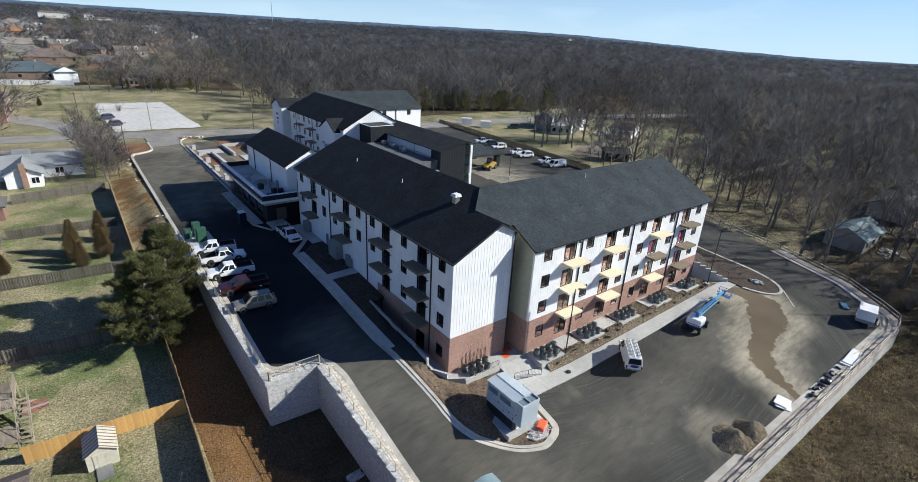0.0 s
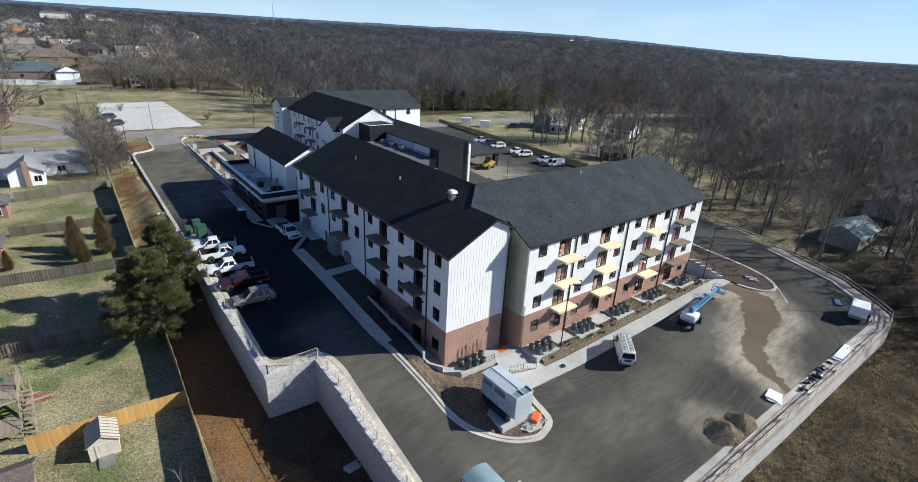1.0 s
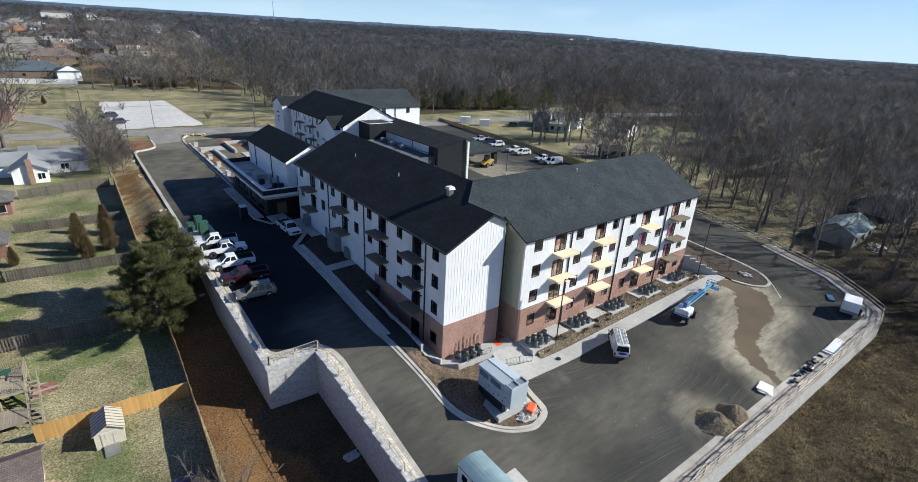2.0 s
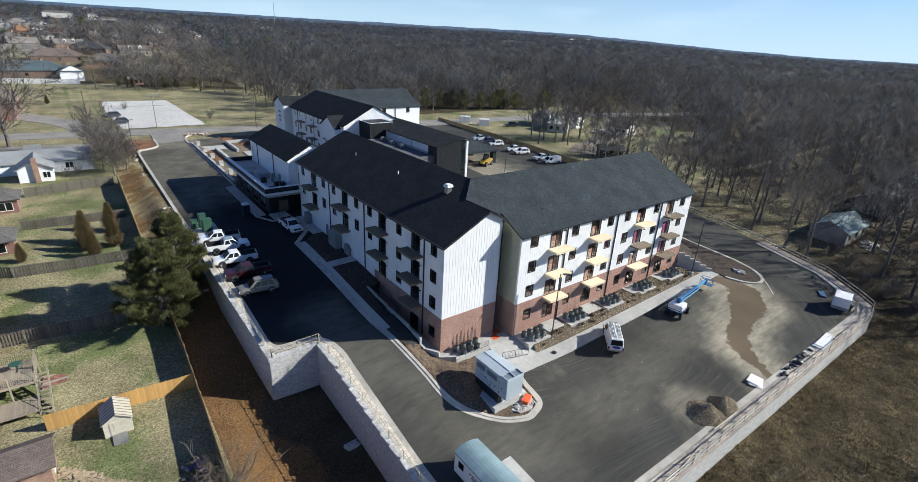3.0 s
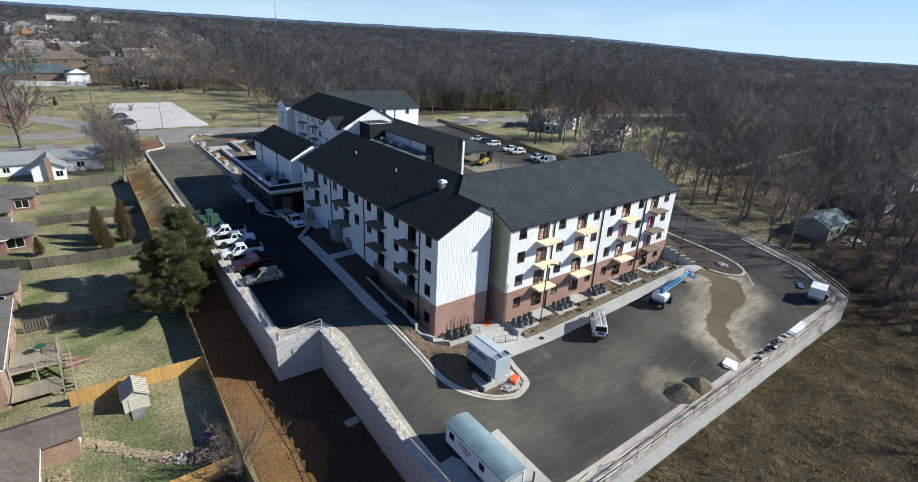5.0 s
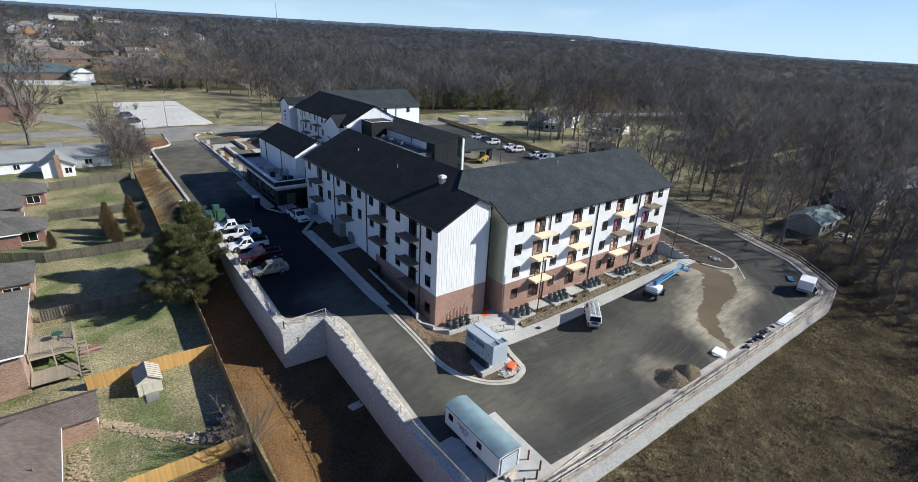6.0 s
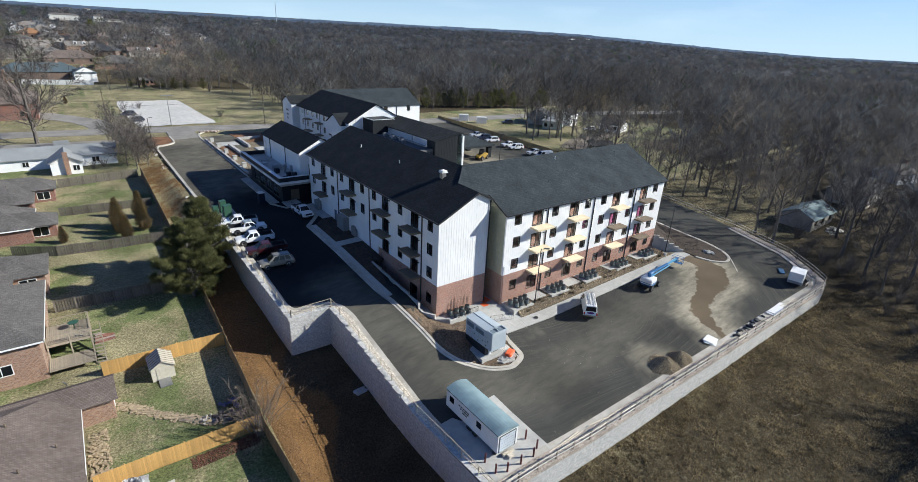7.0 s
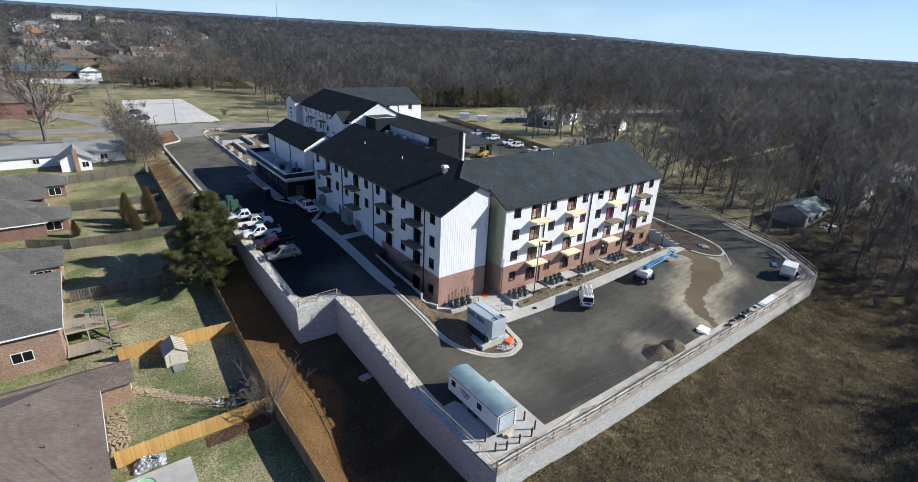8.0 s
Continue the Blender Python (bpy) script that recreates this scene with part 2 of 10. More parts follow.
def solid(name, bm, material, label, category, group="", kind="", smooth=False, bevel=0.0):
    ob = part(name, bm, material, None, "", smooth, bevel)
    return tagged(ob, label, category, group, kind)


def lerp(v, pairs):
    """Straight lines between (v, value) pairs."""
    if v <= pairs[0][0]:
        return pairs[0][1]
    for (a, p), (b, q) in zip(pairs, pairs[1:]):
        if v <= b:
            return p + (q - p) * (v - a) / (b - a)
    return pairs[-1][1]


def smooth(a, b, v):
    t = min(1, max(0, (v - a) / (b - a)))
    return t * t * (3 - 2 * t)


def holed_wall(bm, axis, at, thick, lo, hi, z0, z1, holes):
    """A wall along x (axis 'x', its outer face at y = at) or along y, going back by thick, with openings (u0, u1, z0, z1) through it."""
    us = sorted({lo, hi, *(v for h in holes for v in h[:2] if lo < v < hi)})
    zs = sorted({z0, z1, *(v for h in holes for v in h[2:] if z0 < v < z1)})
    full = {}
    for i in range(len(us) - 1):
        for k in range(len(zs) - 1):
            u, z = (us[i] + us[i + 1]) / 2, (zs[k] + zs[k + 1]) / 2
            full[i, k] = not any(a < u < b and c < z < d for a, b, c, d in holes)
    cache = {}

    def v(i, k, deep):
        if (i, k, deep) not in cache:
            d = at + (thick if deep else 0)
            cache[i, k, deep] = bm.verts.new((us[i], d, zs[k]) if axis == "x" else (d, us[i], zs[k]))
        return cache[i, k, deep]
    for (i, k), f in full.items():
        if not f:
            continue
        for deep in (0, 1):
            bm.faces.new((v(i, k, deep), v(i + 1, k, deep), v(i + 1, k + 1, deep), v(i, k + 1, deep)))
        for di, dk, a, b in ((-1, 0, (i, k), (i, k + 1)), (1, 0, (i + 1, k), (i + 1, k + 1)), (0, -1, (i, k), (i + 1, k)), (0, 1, (i, k + 1), (i + 1, k + 1))):
            if not full.get((i + di, k + dk), False):
                bm.faces.new((v(*a, 0), v(*b, 0), v(*b, 1), v(*a, 1)))

# ---- levels of the site and of the land round it ----
EAST_EDGE = ((7, 84.5), (8.2, 86.4), (11, 89), (16.8, 93.5), (29, 98), (41, 99.5), (85, 104), (166, 115))


def site(x, y):
    """Level of the paved site."""
    drive = lerp(y, ((10, -2.1), (22, -2.0), (30.7, -0.25), (38.4, 1.35), (54, 2.85), (64, 3.25), (150, 3.5))) - 0.03 * (21 - x)
    lot = -2.15 + 0.035 * (x - 30) + 0.02 * (y - 12) + lerp(y, ((30, 0), (85, 2.4), (170, 2.4)))
    e = lerp(y, ((24, 20), (34, 27)))
    swell = lerp(y, ((10, 0), (16, 0.1), (22, 0.5), (26, 0.6), (31, 0.55), (38, 0.35), (46, 0.1), (54, 0)))
    return drive + (min(lot, 3.0) - drive) * smooth(e, e + 9, x) + swell * smooth(15.5, 20.5, x) * (1 - smooth(31, 42, x))


def west_edge(y):
    return 15.4 - (y - 9.6) * 0.032 if y < 41.9 else lerp(y, ((41.9, 9.2), (60, 8.6), (152, 8.6)))


def east_edge(y):
    return lerp(y, EAST_EDGE)


def south_edge(x):
    return 9.9 - (x - 15) * 0.027


def land(x, y):
    """Level of the land outside the paved site."""
    west = lerp(y, ((-80, -6.0), (0, -4.2), (30, -3.2), (46, -2.9), (57, -1.9), (80, -0.2), (108, 1.7), (150, 3.2), (200, 3.6), (260, 5.0), (340, 9.0)))
    if 2.6 < x < 24:
        t = smooth(2.7, lerp(y, ((45, 6.2), (62, 9))), x) * (1 - smooth(14.5, 22, x))
        west += t * lerp(y, ((8, -3.4), (21, -3.9), (27, -3.3), (32, -2.15), (38, -1.35), (42, -0.75), (50, -0.1), (60, 0.3), (75, 2.6), (90, 3.0), (108, 1.7), (140, 0.2)))
    east = lerp(x, ((10, -5.2), (34, -4.9), (55, -3.9), (83, -2.4), (112, -1.2), (200, 0))) + lerp(y, ((-40, -1), (10, 0), (40, 1.2), (85, 3.2), (170, 3.4), (400, 4)))
    z = west + (east - west) * smooth(9, 24, x)
    z += (lerp(y, ((100, 2.0), (150, 3.2), (200, 3.5), (260, 5.0), (340, 7.5), (600, 9))) - z) * smooth(95, 150, y)
    r = math.hypot(x, y)
    if r > 500:
        az = math.atan2(x, y)
        z += (r - 500) * 0.026 * (0.15 + 0.85 * (1 - smooth(0.75, 1.3, az))) * smooth(500, 1500, r)
    if y > 300:
        z += lerp(y, ((300, 0), (420, 6), (600, 15), (900, 20), (1500, 10), (2500, 0))) * (1 - smooth(0.14, 0.36, math.atan2(x, y)))
    if r > 200:
        z += 3.0 * smooth(200, 600, r) * noise.noise((x / 220, y / 220, 0.3))
    z += 0.10 * noise.noise((x / 5, y / 5, 1.7)) + 0.05 * noise.noise((x / 1.7, y / 1.7, 4.1))
    return z


def on_site(x, y, edge=0.0):
    return south_edge(x) - edge < y < 152 and west_edge(y) - edge < x < east_edge(y) + edge


def terrain(x, y):
    z = land(x, y)
    if on_site(x, y):
        z = min(z, site(x, y) - 0.5)
    return z


def spread(lo, hi, step, far, growth=1.16):
    """Even steps from lo to hi, then growing ones out to far on both sides."""
    vals = [lo + step * i for i in range(int((hi - lo) / step) + 1)]
    s, v = step, hi
    while v < far:
        s *= growth
        v += s
        vals.append(v)
    s, v = step, lo
    while v > -far * 0.35:
        s *= growth
        v -= s
        vals.insert(0, v)
    return vals


GX = sorted(set(spread(-36, 132, 1.5, 5200)) | {2.5, 2.8})
GY = spread(-30, 200, 1.5, 5200)


def cover(x, y):
    """Green grass, bare soil, and fallen leaves that double as painted shade at a place, each 0 to 1."""
    green, soil, litter_shade = 0.25, 0.0, 0.0
    n = noise.noise((x / 9, y / 9, 2.0))
    if x < 2.7 and y < 150:
        green = 0.47 + 0.07 * (1 - smooth(26, 31, y)) + 0.34 * n + 0.3 * noise.noise((x / 3, y / 3, 12.0))
    elif x < (16 if y < 43 else 11) and -20 < y < 158:
        soil, green = 1.0, 0.0
        # denser towards the wall: its cast shadow is darkened into the soil colour
        litter_shade = 0.74 * smooth(5.5, 9.5, x + 3 * n) * (1 - smooth(40, 48, y)) + 0.25 * n
        if y > 70:
            soil = 1 - smooth(64, 84, y) * (0.49 + 0.2 * n + 0.25 * noise.noise((x / 1.6, y / 1.6, 3.0)))
    elif y < 60 and x > 11:
        green = 0.06 + 0.22 * smooth(16, 30, y) + 0.35 * max(0, noise.noise((x / 14, y / 14, 7.0)) - 0.1)
        # thicker eastwards, which also paints tree shade into the field
        litter_shade = (0.60 + 0.07 * n + 0.12 * noise.noise((x / 2.2, y / 2.2, 9.0)) + smooth(46, 76, x + 9 * n - 0.5 * y) * 0.2) * (1 - 0.33 * smooth(14, 24, y) * (1 - smooth(135, 160, x)))
        green += 0.3 * smooth(0.1, 0.5, noise.noise((x / 25, y / 25, 17.0))) * litter_shade * smooth(55, 70, x)
    elif y > 288 - 0.5 * max(0, x) and -6 < x < 70:
        green, litter_shade = 0.2, 0.6
    elif y > 172 and x < 70:
        green = 0.41 + 0.22 * n + (0.10 * math.sin(x * 1.65 + 0.5) if x < 16 and y > 195 else 0)
    if y > 60 and x > 100:
        green, litter_shade = 0.46 + 0.3 * n, max(smooth(185, 205, x + 8 * n), smooth(130, 160, x) * (1 - smooth(85, 100, y))) * 0.7 if y < 175 else 0.7
    if math.hypot(x, y) > 330:
        green, litter_shade = (0.25, 0.5) if x < 0.25 * y and y < 700 else (green, 0.8)
    return max(0, min(1, green)), soil, litter_shade


def cover_material():
    m = mat("turf", (0.34, 0.30, 0.18), (0.17, 0.15, 0.085), 5.0, 0.95, 1.0, 9.0, wide=0.3, wide_scale=0.16, spec=0.1)
    nt = m.node_tree
    bs = nt.nodes["Principled BSDF"]
    vm = next(n for n in nt.nodes if n.bl_idname == "ShaderNodeVectorMath")
    base = next(l.from_socket for l in nt.links if l.to_node == vm and l.to_socket == vm.inputs[0])
    fine = nt.nodes.new("ShaderNodeTexNoise")
    fine.inputs["Scale"].default_value = 1.9
    fine.inputs["Detail"].default_value = 9
    fine.inputs["Roughness"].default_value = 0.85
    where = nt.nodes.new("ShaderNodeTexCoord")
    nt.links.new(where.outputs["Object"], fine.inputs["Vector"])
    at = nt.nodes.new("ShaderNodeAttribute")
    at.attribute_name = "cover"
    sp = nt.nodes.new("ShaderNodeSeparateColor")
    nt.links.new(at.outputs["Color"], sp.inputs["Color"])
    for channel, colour in (("Red", (0.130, 0.152, 0.064)), ("Green", (0.136, 0.078, 0.034)), ("Blue", (0.066, 0.052, 0.032))):
        ad = nt.nodes.new("ShaderNodeMath")
        ad.operation = "ADD"
        nt.links.new(sp.outputs[channel], ad.inputs[0])
        nt.links.new(fine.outputs["Fac"], ad.inputs[1])
        mr = nt.nodes.new("ShaderNodeMapRange")
        mr.inputs["From Min"].default_value, mr.inputs["From Max"].default_value = 0.93, 1.10
        nt.links.new(ad.outputs[0], mr.inputs["Value"])
        mx = nt.nodes.new("ShaderNodeMix")
        mx.data_type = "RGBA"
        mx.inputs["B"].default_value = (*colour, 1)
        nt.links.new(mr.outputs["Result"], mx.inputs["Factor"])
        nt.links.new(base, mx.inputs["A"])
        base = mx.outputs["Result"]
    grain = nt.nodes.new("ShaderNodeTexNoise")
    grain.inputs["Scale"].default_value = 5.5
    grain.inputs["Detail"].default_value = 6
    grain.inputs["Roughness"].default_value = 0.8
    nt.links.new(where.outputs["Object"], grain.inputs["Vector"])
    gr = nt.nodes.new("ShaderNodeMapRange")
    gr.inputs["From Min"].default_value, gr.inputs["From Max"].default_value = 0.38, 0.62
    gr.inputs["To Min"].default_value, gr.inputs["To Max"].default_value = 0.42, 1.5
    nt.links.new(grain.outputs["Fac"], gr.inputs["Value"])
    vg = nt.nodes.new("ShaderNodeVectorMath")
    vg.operation = "SCALE"
    nt.links.new(base, vg.inputs[0])
    nt.links.new(gr.outputs["Result"], vg.inputs["Scale"])
    nt.links.new(vg.outputs["Vector"], vm.inputs[0])
    return m


def grid_mesh(name, verts, nx, ny, material):
    faces = [(j * nx + i, j * nx + i + 1, (j + 1) * nx + i + 1, (j + 1) * nx + i) for j in range(ny - 1) for i in range(nx - 1)]
    me = bpy.data.meshes.new(name)
    me.from_pydata(verts, [], faces)
    me.polygons.foreach_set("use_smooth", [True] * len(faces))
    me.materials.append(material)
    return me


M_turf = cover_material()
me = grid_mesh("ground", [(x, y, terrain(x, y)) for y in GY for x in GX], len(GX), len(GY), M_turf)
col = me.color_attributes.new("cover", "FLOAT_COLOR", "POINT")
col.data.foreach_set("color", [v for y in GY for x in GX for v in (*cover(x, y), 1.0)])
tagged(new("ground", me), "winter lawn, dry grass and red soil round the site", "ground", kind="structure")


# ---- asphalt of the drive and the lots ----
def dust_shade(x, y):
    """Tan dusty mud tracked over the asphalt, 0 to 1, wetter dark streak, and the building's shade painted over the
    drive.
    """
    n = noise.noise((x / 3.0, y / 3.0, 5.0)) + 0.5 * noise.noise((x / 1.1, y / 1.1, 9.0))
    line = [(74.6, 29.0, 0.9), (76.4, 25.2, 1.5), (75.5, 22.3, 2.3), (72.0, 20.0, 2.6), (67.5, 18.6, 1.6), (63.1, 17.2, 1.3), (60.2, 15.6, 1.25), (58.6, 13.6, 0.95), (57.0, 10.4, 0.4)]
    best, dist = -99, 99
    for (ax, ay, aw), (bx_, by, bw) in zip(line, line[1:]):
        t = max(0, min(1, ((x - ax) * (bx_ - ax) + (y - ay) * (by - ay)) / ((bx_ - ax) ** 2 + (by - ay) ** 2)))
        away = math.hypot(x - ax - t * (bx_ - ax), y - ay - t * (by - ay))
        inside = aw + (bw - aw) * t - away
        if inside > best:
            best, dist = inside, away
    d = 0.95 * smooth(-5.0, -0.3, best + 1.2 * n) if best < 6 else 0.0
    d = max(d, 0.9 * (1 - smooth(1.5, 5.0, math.hypot(x - 73.5, y - 26.0) + 1.3 * n)))
    d = max(d, 0.55 * (1 - smooth(1.5, 4.5, math.hypot(x - 44.8, y - 13.4) + n)))
    lane = ((17.5, 47), (18.3, 36), (19.5, 28), (22.5, 21.5), (28, 18.2), (36, 18.4), (48, 20.5), (60, 21.5), (70, 22))
    off = 99
    for (ax, ay), (bx_, by) in zip(lane, lane[1:]):
        t = max(0, min(1, ((x - ax) * (bx_ - ax) + (y - ay) * (by - ay)) / ((bx_ - ax) ** 2 + (by - ay) ** 2)))
        off = min(off, math.hypot(x - ax - t * (bx_ - ax), y - ay - t * (by - ay)))
    d = max(d, 0.19 * (1 - smooth(1.0, 5.5, off + 1.6 * n)))
    d = max(d, 0.14 * smooth(0.1, 0.8, n) * (1 - smooth(40, 46, y)))
    d = max(d, 0.75 * (1 - smooth(0.3, 2.2, abs(y - south_edge(x)) + 0.8 * n)) if y < 13 else 0)
    d = max(d, 0.5 * smooth(130, 152, y + 4 * n) if x < 24 else 0)
    d = max(d, (0.26 + 0.16 * n) * smooth(84, 100, y + 4 * n) if x < 30 else 0)
    if x > 76 and 60 < y:
        d = max(d, 0.75 * (1 - smooth(80, 97, x + 5 * n)))
    # third value: the building's shade, painted into the drive's colour
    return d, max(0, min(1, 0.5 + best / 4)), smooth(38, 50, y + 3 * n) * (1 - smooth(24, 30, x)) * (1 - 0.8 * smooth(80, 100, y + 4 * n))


def asphalt_material():
    m = mat("asphalt", (0.051, 0.0515, 0.048), (0.036, 0.0365, 0.034), 22.0, 0.9, 0.12, 40, wide=0.28, wide_scale=0.09, spec=0.15)
    nt = m.node_tree
    vm = next(n for n in nt.nodes if n.bl_idname == "ShaderNodeVectorMath")
    base = next(l.from_socket for l in nt.links if l.to_node == vm and l.to_socket == vm.inputs[0])

    def node(kind, values=(), **props):
        n = nt.nodes.new("ShaderNode" + kind)
        for key, v in props.items():
            if key == "operation":
                n.operation = v
            elif key == "clamp":
                n.use_clamp = v
        for key, v in values:
            if hasattr(v, "is_linked") or hasattr(v, "links"):
                nt.links.new(v, n.inputs[key])
            else:
                n.inputs[key].default_value = v
        return n
    at = node("Attribute")
    at.attribute_name = "dust_shade"
    sp = node("SeparateColor", [("Color", at.outputs["Color"])])
    co = node("TexCoord").outputs["Object"]
    # long sweeps left by tyres: streaks along circles round the building's corner, bent a little
    wob = node("TexNoise", [("Vector", co), ("Scale", 0.045), ("Detail", 2.0)])
    bent = node("VectorMath", [(0, wob.outputs["Color"]), (1, (7, 7, 0)), (2, co)], operation="MULTIPLY_ADD")
    rel = node("VectorMath", [(0, bent.outputs["Vector"]), (1, (44.0, 60.0, 0))], operation="SUBTRACT")
    xyz = node("SeparateXYZ", [("Vector", rel.outputs["Vector"])])
    ang = node("Math", [(0, xyz.outputs["Y"]), (1, xyz.outputs["X"])], operation="ARCTAN2")
    rad = node("VectorMath", [(0, rel.outputs["Vector"])], operation="LENGTH")
    streaks = []
    for across, along_, lo, hi, top in ((1.3, 2.6, 0.40, 0.80, 0.11), (4.5, 4.0, 0.48, 0.78, 0.17), (13.0, 3.5, 0.56, 0.70, 0.34)):
        u = node("Math", [(0, rad.outputs["Value"]), (1, across)], operation="MULTIPLY")
        w = node("Math", [(0, ang.outputs[0]), (1, along_)], operation="MULTIPLY")
        uv = node("CombineXYZ", [("X", u.outputs[0]), ("Y", w.outputs[0])])
        no = node("TexNoise", [("Vector", uv.outputs["Vector"]), ("Scale", 1.0), ("Detail", 6.0), ("Roughness", 0.72)])
        streaks.append(node("MapRange", [("Value", no.outputs["Fac"]), ("From Min", lo), ("From Max", hi), ("To Max", top)]).outputs["Result"])
    pair_ = node("Math", [(0, streaks[0]), (1, streaks[1])], operation="ADD")
    both = node("Math", [(0, pair_.outputs[0]), (1, streaks[2])], operation="ADD")
    patch = node("TexNoise", [("Vector", co), ("Scale", 0.11), ("Detail", 3.0)])
    pr = node("MapRange", [("Value", patch.outputs["Fac"]), ("From Min", 0.35), ("From Max", 0.65), ("To Min", 0.3), ("To Max", 1.0)])
    swept = node("Math", [(0, both.outputs[0]), (1, pr.outputs["Result"])], operation="MULTIPLY")
    lit_sweeps = node("Math", [(0, swept.outputs[0]), (1, sp.outputs["Blue"])], operation="SUBTRACT", clamp=True)
    # the mud's dust is dragged out in streaks by tyres
    turn_ = node("Mapping", [("Vector", co), ("Rotation", (0, 0, radians(-24))), ("Scale", (0.28, 1.1, 1))])
    drag = node("TexNoise", [("Vector", turn_.outputs["Vector"]), ("Scale", 1.3), ("Detail", 7.0), ("Roughness", 0.7)])
    dr = node("MapRange", [("Value", drag.outputs["Fac"]), ("From Min", 0.34), ("From Max", 0.66), ("To Min", 0.5), ("To Max", 1.1)])
    dm = node("Math", [(0, sp.outputs["Red"]), (1, dr.outputs["Result"])], operation="MULTIPLY", clamp=True)
    m3 = node("Math", [(0, lit_sweeps.outputs[0]), (1, dm.outputs[0])], operation="MAXIMUM")
    rough = node("TexNoise", [("Vector", co), ("Scale", 0.9), ("Detail", 6.0)])
    edge = node("Math", [(0, rough.outputs["Fac"]), (1, 0.5), (2, sp.outputs["Green"])], operation="MULTIPLY_ADD")
    mud = node("MapRange", [("Value", edge.outputs[0]), ("From Min", 0.71), ("From Max", 0.78)])
    # the Blue mask paints the shaded drive near-black
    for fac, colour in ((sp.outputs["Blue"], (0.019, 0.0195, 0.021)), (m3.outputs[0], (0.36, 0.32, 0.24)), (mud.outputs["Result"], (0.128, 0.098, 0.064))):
        mx = nt.nodes.new("ShaderNodeMix")
        mx.data_type = "RGBA"
        mx.inputs["B"].default_value = (*colour, 1)
        nt.links.new(fac, mx.inputs["Factor"])
        nt.links.new(base, mx.inputs["A"])
        base = mx.outputs["Result"]
    nt.links.new(base, vm.inputs[0])
    return m


def paved():
    ys = [7.2 + 0.8 * i for i in range(int((152 - 7.2) / 0.8) + 1)]
    ys = sorted(set(ys) | {41.85, 41.95})
    nx = 130
    verts, dust_shades = [], []
    for y in ys:
        a, b = west_edge(y), east_edge(y)
        for i in range(nx):
            u = i / (nx - 1)
            x = a + (b - a) * u
            yy = max(y, south_edge(x) + 0.05)
            low = (24.6 < x < 73 and 29.6 < yy < 49) or (23.2 < x < 30.3 and 26.5 < yy < 36)
            verts.append((x, yy, min(site(x, yy), -2.1) if low else site(x, yy)))
            dust_shades.extend((*dust_shade(x, yy), 1.0))
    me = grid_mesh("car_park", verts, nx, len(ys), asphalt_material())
    at = me.color_attributes.new("dust_shade", "FLOAT_COLOR", "POINT")
    at.data.foreach_set("color", dust_shades)
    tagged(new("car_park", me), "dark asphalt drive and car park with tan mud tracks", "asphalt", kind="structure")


paved()


def ribbon(bm, pts, width, top, depth, side=0.0):
    """A kerb, path or coping along plan points: width across, top(x, y) its level, depth its thickness; side shifts it to its left."""
    n = len(pts)
    rows = []
    for i, (x, y) in enumerate(pts):
        a, b = pts[max(0, i - 1)], pts[min(n - 1, i + 1)]
        d = Vector((b[0] - a[0], b[1] - a[1])).normalized()
        o = Vector((-d.y, d.x))
        if 0 < i < n - 1:
            d1 = Vector((x - a[0], y - a[1])).normalized()
            o = o / max(0.4, Vector((-d1.y, d1.x)).dot(o))
        row = []
        for s in (side - width / 2, side + width / 2):
            px, py = x + o.x * s, y + o.y * s
            z = top(px, py)
            row += [bm.verts.new((px, py, z)), bm.verts.new((px, py, z - depth))]
        rows.append(row)
    for r, q in zip(rows, rows[1:]):
        for a, b in ((0, 2), (2, 3), (3, 1), (1, 0)):
            bm.faces.new((r[a], r[b], q[b], q[a]))
    for r in (rows[0], rows[-1]):
        bm.faces.new((r[0], r[1], r[3], r[2]))


def along(pts, step):
    """Points every step metres along a plan line."""
    out = []
    for (x0, y0), (x1, y1) in zip(pts, pts[1:]):
        n = max(1, round(math.hypot(x1 - x0, y1 - y0) / step))
        out += [(x0 + (x1 - x0) * i / n, y0 + (y1 - y0) * i / n) for i in range(n)]
    return out + [pts[-1]]


